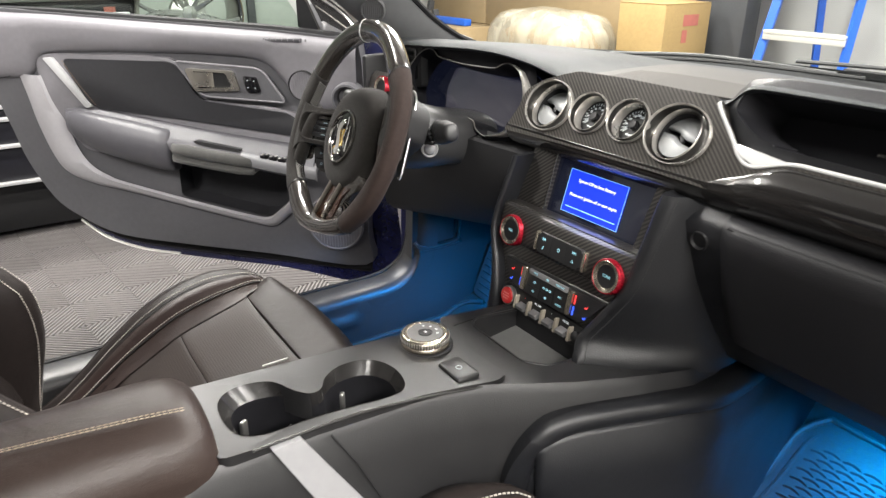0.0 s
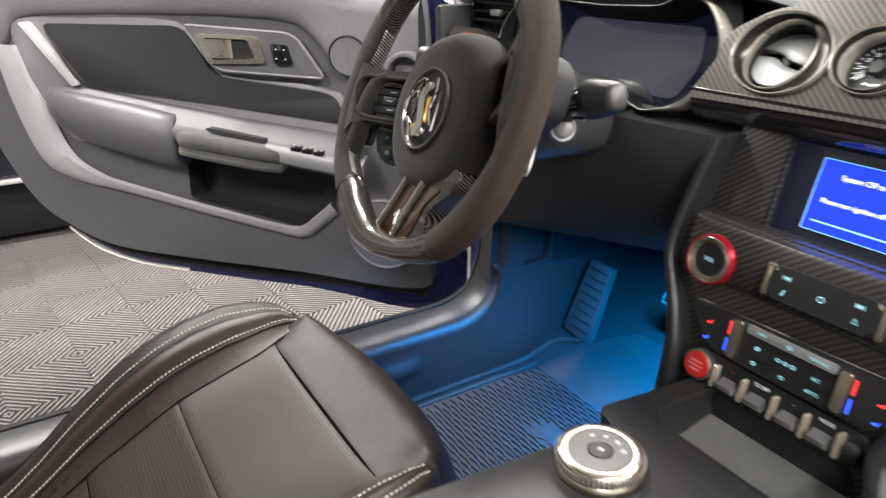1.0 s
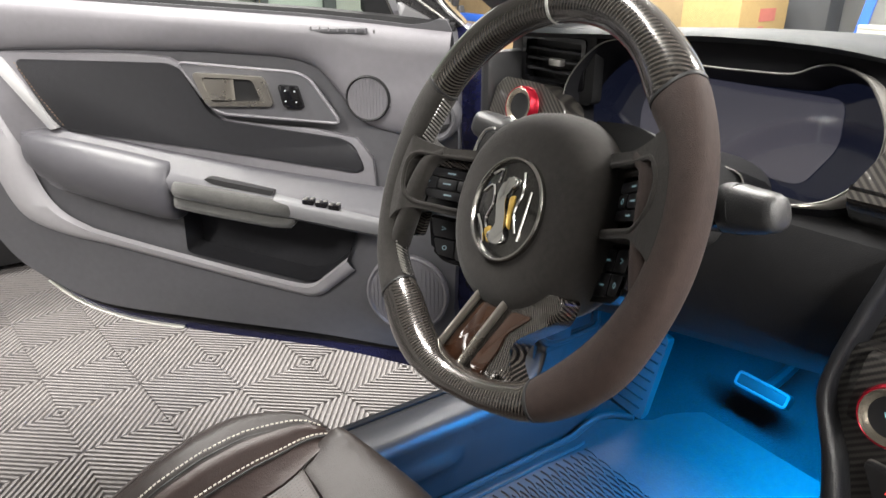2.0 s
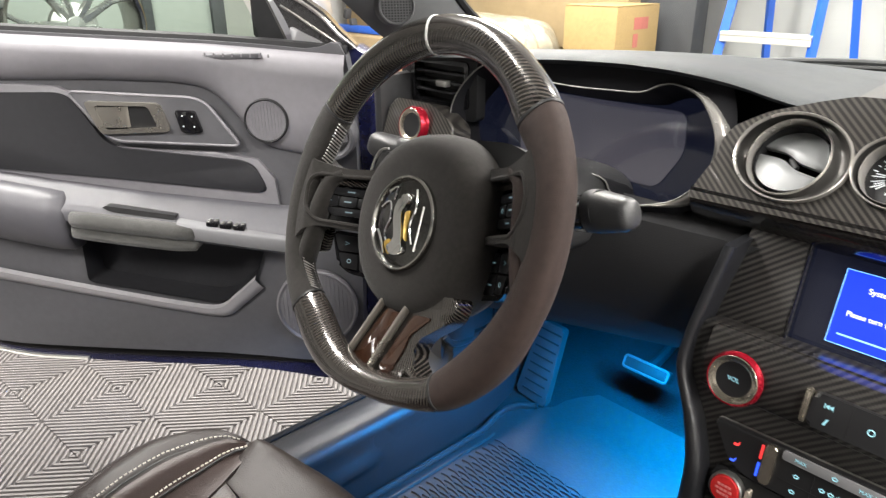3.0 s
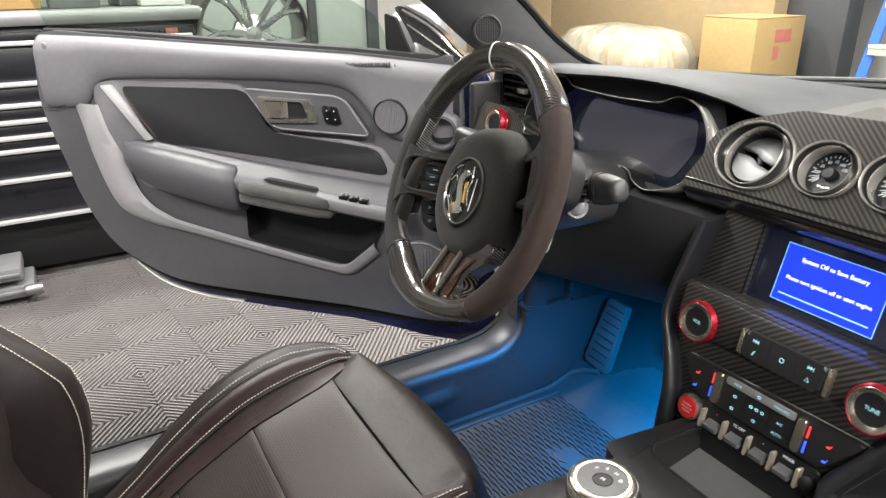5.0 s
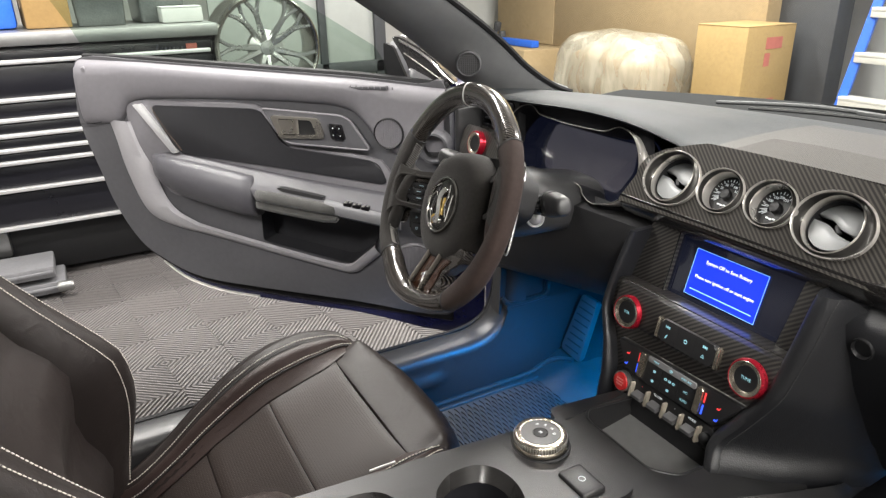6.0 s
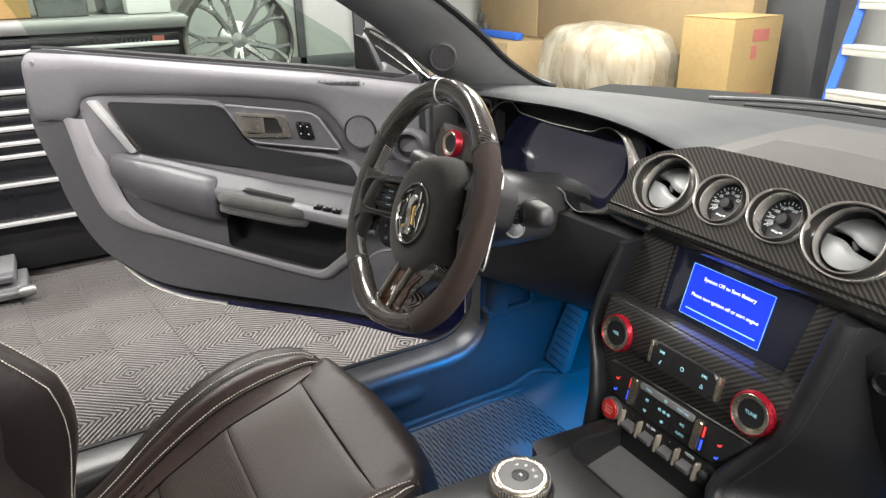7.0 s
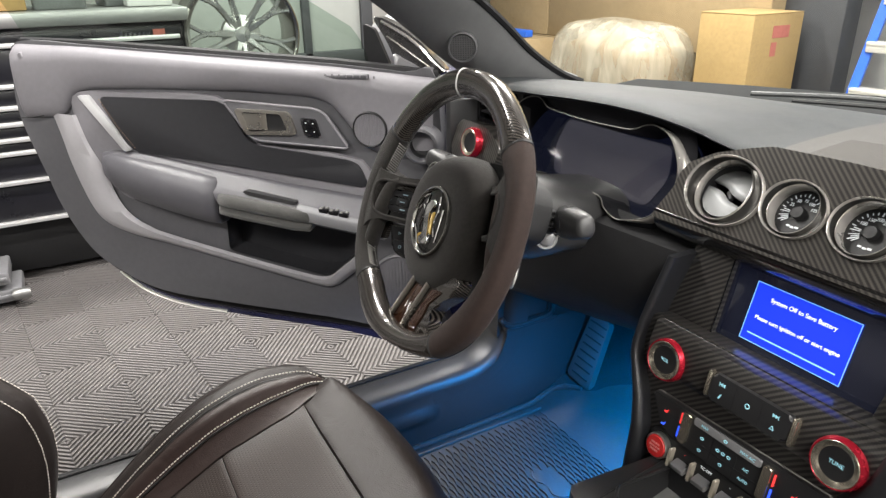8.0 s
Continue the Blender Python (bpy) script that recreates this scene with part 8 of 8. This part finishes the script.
part("skin_seam", bm, BLACK, cdoor)
# belt seal, outer skin, lower edge, glass, mirror
bm = B()
add_tube(bm, [Vector((u, -0.02, z - 0.004)) for u, z in ((0.885, 1.020), (0.70, 1.016), (0.548, 1.008), (0.30, 0.995), (0.091, 0.984), (-0.07, 0.971), (-0.14, 0.963))], 0.0115, 8)
part("belt_seal", bm, SEAL, cdoor, "black belt line seal")
skin = smooth2([(-0.20, 0.29), (0.143, 0.305), (0.45, 0.318), (0.64, 0.34), (0.775, 0.415), (0.845, 0.495), (0.90, 0.62), (0.935, 0.75), (0.955, 0.86), (0.945, 0.95), (0.905, 1.015), (0.548, 1.0), (0.091, 0.975), (-0.20, 0.955), (-0.21, 0.6)], 4)
bm = B()
add_prism(bm, [(u, z - 0.022 if z > 0.9 else z) for u, z in skin], -0.15, -0.052, DP, 0.03, 3)
part("outer_skin", bm, BLUE_PAINT, cdoor, "dark blue painted door skin")
bm = B()
low = spline([Vector((u, -0.046, z)) for u, z in ((-0.14, 0.328), (0.143, 0.343), (0.42, 0.356), (0.62, 0.374), (0.745, 0.424), (0.822, 0.484), (0.875, 0.58))], 6)
add_tube(bm, low, 0.015, 10)
part("lower_seal", bm, SEAL, cdoor, "black rubber seal along the door edge")
bm = B()
low = spline([Vector((u, -0.050, z)) for u, z in ((0.46, 0.322), (0.58, 0.330), (0.68, 0.354), (0.735, 0.384), (0.770, 0.412))], 6)
add_tube(bm, low, 0.0065, 8, flat=0.6)
part("edge_strip", bm, PALE_METAL, cdoor, "pale metal edge strip")
bm = B()
g0 = [(0.014, 0.96), (0.12, 0.97), (0.30, 0.985), (0.548, 1.0), (0.70, 1.008), (0.885, 1.012)]
g1 = [(0.013, 1.063), (0.16, 1.146), (0.33, 1.235), (0.56, 1.31), (0.74, 1.335), (1.0, 1.30)]
rows = []
for k in range(7):
    f = k / 6
    rows.append([Vector((a[0] + (b[0] - a[0]) * f, -0.035 - 0.0 * f + 0.10 * f * f, a[1] + (b[1] - a[1]) * f)) for a, b in zip(g0, g1)])
sheet(bm, rows)
gl = part("window_glass", bm, GLASS_DOOR, cdoor, "green-tinted raised side window")
gl.visible_shadow = False
# sail corner and mirror beyond the front of the glass
bm = B()
sail = rounded([(0.002, 1.074), (-0.022, 1.073), (-0.069, 1.049), (-0.105, 1.023), (-0.128, 0.996), (-0.160, 0.966), (-0.132, 0.958), (-0.094, 0.934), (-0.072, 0.942), (-0.052, 0.962), (-0.044, 0.990), (-0.036, 1.012), (-0.022, 1.038)], 0.010)
add_prism(bm, sail, -0.06, -0.028, DP, 0.010, 4)
sp_ = part("sail_panel", bm, SAIL_GLOSS, cdoor, "smoked gloss sail panel", angle=60)
bm = B()
add_prism(bm, smooth2([(-0.044, 1.000), (-0.068, 0.990), (-0.096, 0.976), (-0.122, 0.959), (-0.094, 0.938), (-0.072, 0.946), (-0.053, 0.966)], 4), -0.032, -0.018, DP, 0.008, 4)
part("sail_lobe", bm, SILVER_PAINTWORK, sp_, "satin silver-grey lobe of the sail panel", angle=60)
bm = B()
add_tube(bm, spline([Vector((u, -0.024, z)) for u, z in ((-0.020, 1.066), (-0.066, 1.042), (-0.102, 1.016), (-0.126, 0.990), (-0.154, 0.966))], 5), 0.0035, 6)
part("sail_edge", bm, CHROME, sp_, "bright sail edge")
bm = B()
add_tube(bm, spline([Vector((u, -0.026, z)) for u, z in ((-0.030, 1.036), (-0.058, 1.018), (-0.096, 0.992), (-0.140, 0.962))], 5), 0.0028, 6)
part("sail_crease", bm, DARK_CHROME, sp_)
bm = B()
add_prism(bm, rounded([(0.022, 0.985), (0.022, 1.06), (-0.002, 1.05), (-0.035, 0.972)], 0.006), -0.045, -0.03, DP)
part("corner_post", bm, SEAL, cdoor, "black window corner post")
bm = B()
rings = []
for d, s in ((-0.15, 0.55), (-0.17, 0.85), (-0.20, 1.0), (-0.26, 1.0), (-0.31, 0.9), (-0.34, 0.6)):
    rings.append([Vector((0.0 + 0.075 * s * math.cos(a), d, 1.01 + 0.06 * s * math.sin(a))) for a in [2 * math.pi * i / 20 for i in range(20)]])
loft(bm, rings)
part("mirror_cap", bm, SILVER_PAINTWORK, cdoor, "satin grey door mirror")

# ---- front seats ----


def seat(name, m, label):
    """A bolstered sports seat. Local X across, Y ahead, Z up from the floor; its middle is at X = 0."""
    t = thing(name, m, label, "car seat", "front seats")

    def cush(y):
        return float(np.interp(y, (0.10, 0.30, 0.376, 0.444, 0.547, 0.68, 0.81), (0.03, 0.06, 0.105, 0.150, 0.206, 0.248, 0.272)))

    def ridge_z(y):
        return float(np.interp(y, (0.12, 0.30, 0.34, 0.38, 0.425, 0.49, 0.54, 0.585, 0.63, 0.68, 0.71), (0.06, 0.085, 0.110, 0.142, 0.182, 0.232, 0.260, 0.276, 0.284, 0.284, 0.282)))

    # centre panels, parted by seams
    for y0, y1, mat in ((0.15, 0.4258, SEAT_PERF), (0.4270, 0.5463, SEAT_PERF), (0.5475, 0.6813, SEAT_PERF), (0.6827, 0.80, LEATHER)):
        front = y1 > 0.7
        bm = B()
        rings = []
        n = 44
        for i in range(n + 1):
            f = i / n
            puff = 0.0016 * (1 - abs(2 * f - 1) ** 14)
            ring = []
            for k in range(29):
                u = k / 14 - 1
                x = (0.204 if front else 0.172) * u
                a = abs(x)
                stop = 0.818 - 0.066 * (a / 0.204) ** 2.6 if front else y1
                roll = 0.080 - 0.045 * (a / 0.204) ** 2
                y = y0 + (stop - y0) * f
                z = cush(y) + puff - 0.004
                if front:
                    z += 0.006 + 0.014 * max(0.0, min(1.0, (a - 0.10) / 0.07)) ** 2 * max(0.0, min(1.0, (y - 0.695) / 0.04)) - 0.100 * max(0.0, (y - stop + roll) / roll) ** 2.4
                    z -= 0.04 * max(0.0, (a - 0.176) / 0.028) ** 2
                else:
                    z += 0.012 * u ** 4
                ring.append(Vector((x, y, z)))
            ring += [Vector((ring[-1].x, ring[-1].y, cush(y0) - 0.14)), Vector((ring[0].x, ring[0].y, cush(y0) - 0.14))]
            rings.append(ring)
        loft(bm, rings)
        part("cushion_panel", bm, mat, t, "black leather cushion panel", angle=60)
    for s in (-1, 1):
        bm = B()
        rings = []
        ridge, mid_line, mid_seam, inset = [], [], [], []
        for i in range(37):
            f = i / 36
            y = 0.12 + 0.622 * f
            zb = cush(y)
            q = max(0.0, min(1.0, (y - 0.625) / 0.117))
            b0 = 0.138 + 0.036 * max(0.0, min(1.0, (y - 0.665) / 0.075))
            wide = 0.272 - 0.088 * q ** 2.2
            kx = (wide - b0) / 0.134
            zr = ridge_z(y) - 0.030 * max(0.0, (q - 0.62) / 0.38) ** 2
            hi = max(0.0, zr - zb)
            ring = [(b0 + (a - 0.138) * kx, b) for a, b in ((0.138, zb - 0.012), (0.151, zb + 0.004), (0.187, zb + hi * 0.52), (0.207, zb + hi * 0.86), (0.219, zr - 0.005), (0.231, zr + 0.001), (0.245, zr), (0.269, zr - 0.014), (0.272, zr - 0.04), (0.262, 0.0), (0.18, 0.0))]
            rings.append([Vector((s * a, y, b)) for a, b in ring])
            if y > 0.733:
                continue
            inset.append([Vector((s * (a - 0.0015), y, b + 0.001)) for a, b in ((b0 + 0.014 * kx, zb + 0.006), (b0 + 0.031 * kx, zb + hi * 0.27), (b0 + 0.049 * kx, zb + hi * 0.52), (b0 + 0.059 * kx, zb + hi * 0.69), (b0 + 0.069 * kx, zb + hi * 0.86))])
            ridge.append(Vector((s * (b0 + 0.081 * kx - 0.001), y, zr - 0.0018)))
            mid_line.append(Vector((s * (b0 + 0.049 * kx - 0.0036), y, zb + hi * 0.52 + 0.0036)))
            mid_seam.append(Vector((s * (b0 + 0.045 * kx - 0.0020), y, zb + hi * 0.47 + 0.0012)))
        loft(bm, rings)
        bol = part("side_bolster", bm, LEATHER, t, "padded black leather side bolster", angle=75)
        bm = B()
        add_tube(bm, [p + Vector((s * 0.030, 0, -0.003)) for p in ridge[:-8]], 0.0042, 8)
        part("piping", bm, LEATHER, bol)
        bm = B()
        add_tube(bm, [p + Vector((-s * 0.0055, 0, -0.0050)) for p in ridge], 0.0014, 6)
        add_tube(bm, mid_seam, 0.0014, 6)
        part("seam", bm, BLACK, bol, "dark sewn seam")
        bm = B()
        stitches(bm, ridge, 0.0036, 0.0020, 0.0009)
        part("stitching", bm, STITCH, bol, "pale thread stitching")
        bm = B()
        stitches(bm, mid_line, 0.0036, 0.0020, 0.0009)
        part("stitching", bm, STITCH, bol, "pale thread stitching")
        bm = B()
        sheet(bm, inset, (s * 0.004, 0, -0.002))
        part("bolster_inset", bm, LEATHER_SHEEN, bol, "leather inner face with a reddish sheen painted in", angle=75)
    # backrest
    def back(z):
        return 0.268 - 0.12 * (z - 0.16) - 0.35 * max(0, z - 0.34)
    bm = B()
    rings = []
    for i in range(17):
        f = i / 16
        z = 0.12 + 0.62 * f
        y = back(z)
        w = 0.17 + 0.0 * f
        rings.append([Vector((w * (k / 5 - 1), y - 0.02 * (1 - (k / 5 - 1) ** 2) + 0.01 * math.sin(f * 20), z)) for k in range(11)] + [Vector((w, y - 0.11, z)), Vector((-w, y - 0.11, z))])
    loft(bm, rings)
    part("backrest", bm, LEATHER, t, "black leather backrest", angle=60)
    for s in (-1, 1):
        bm = B()
        rings = []
        line, inner = [], []
        for i in range(21):
            f = i / 20
            z = 0.10 + 0.60 * f
            y = back(z)
            d = 0.085 * math.exp(-((f - 0.33) / 0.30) ** 2)
            wo = 0.275 - 0.05 * max(0, f - 0.6)
            ring = [(0.155, y - 0.01), (0.175, y + d * 0.35), (0.215, y + d * 0.92), (0.232, y + d), (0.250, y + d * 0.95), (wo, y + d * 0.55), (wo, y - 0.05), (wo - 0.02, y - 0.12), (0.16, y - 0.12)]
            rings.append([Vector((s * a, b, z + 0.0)) for a, b in ring])
            line.append(Vector((s * 0.244, y + d * 0.97 + 0.0020, z)))
            inner.append(Vector((s * 0.206, y + d * 0.79 + 0.0022, z)))
        loft(bm, rings)
        bol = part("back_bolster", bm, LEATHER, t, "padded black leather back bolster", angle=75)
        bm = B()
        stitches(bm, line, 0.0036, 0.0020, 0.0008)
        part("stitching", bm, STITCH, bol, "pale thread stitching")
        bm = B()
        stitches(bm, inner, 0.0036, 0.0020, 0.0009)
        part("stitching", bm, STITCH, bol, "pale thread stitching")
    bm = B()
    add_box(bm, (0, -0.12, 0.80), (0.28, 0.09, 0.18), 0.04, seg=4)
    part("headrest", bm, LEATHER, t)
    bm = B()
    for s in (-1, 1):
        add_box(bm, (s * 0.2, 0.42, 0.02), (0.04, 0.62, 0.05), 0.006)
    part("seat_rail", bm, BLACK, t, "black seat rails")
    return t


seat("driver_seat", pose(-0.695, 0.0, 0.28), "black leather sports seat with pale stitching beside the console")
seat("passenger_seat", pose(0.080, 0.062, 0.276), "black leather sports seat with pale stitching on the passenger side")

# ---- ribbed floor tiles ----


def tile_mesh():
    """A 400 mm tile: four quarters of diagonal ribs that meet in diamonds."""
    bm = B()
    h = 0.1998
    q = 0.1994
    vs = [bm.verts.new(p) for p in ((-h, -h, -0.0075), (h, -h, -0.0075), (h, h, -0.0075), (-h, h, -0.0075))]
    bm.faces.new(vs).material_index = 1
    pitch, wid, foot = 0.0198, 0.0092, 0.0018
    for sx in (-1, 1):
        for sy in (-1, 1):
            c = pitch * 0.5
            while c < 2 * q:
                lo, hi = c - wid / 2, c + wid / 2

                def seg(v):
                    a = (max(0.001, v - q), min(q, v))
                    return (a[0], v - a[0]), (a[1], v - a[1])
                if hi < 2 * q - 0.006 and lo > 0.0045:
                    both = []
                    for grow, z in ((0.0, 0.0), (foot, -0.007)):
                        (a0, a1), (b0, b1) = seg(lo - grow), seg(hi + grow)
                        both.append([bm.verts.new((sx * max(0.001, min(q, x)), sy * max(0.001, min(q, y)), z)) for x, y in (a0, a1, b1, b0)])
                    tv, bv = both
                    bm.faces.new(tv)
                    for i in range(4):
                        j = (i + 1) % 4
                        bm.faces.new((tv[i], tv[j], bv[j], bv[i]))
                c += pitch
    bmesh.ops.recalc_face_normals(bm, faces=bm.faces)
    me = bpy.data.meshes.new("tile")
    bm.to_mesh(me)
    bm.free()
    me.materials.append(TILE)
    me.materials.append(TILE_BASE)
    return me


tile_me = tile_mesh()
turn = Matrix.Rotation(radians(7), 4, "Z")
for i in range(-8, 7):
    for j in range(-6, 9):
        p = Matrix.Translation((-2.013, 0.651, 0)) @ turn @ Vector((i * 0.4 + 0.2, j * 0.4, 0))
        if -4.9 < p.x < -0.7 and -2.0 < p.y < 3.9:
            ob = new("tile", tile_me)
            ob.parent = floor
            ob.matrix_basis = Matrix.Translation(p) @ turn
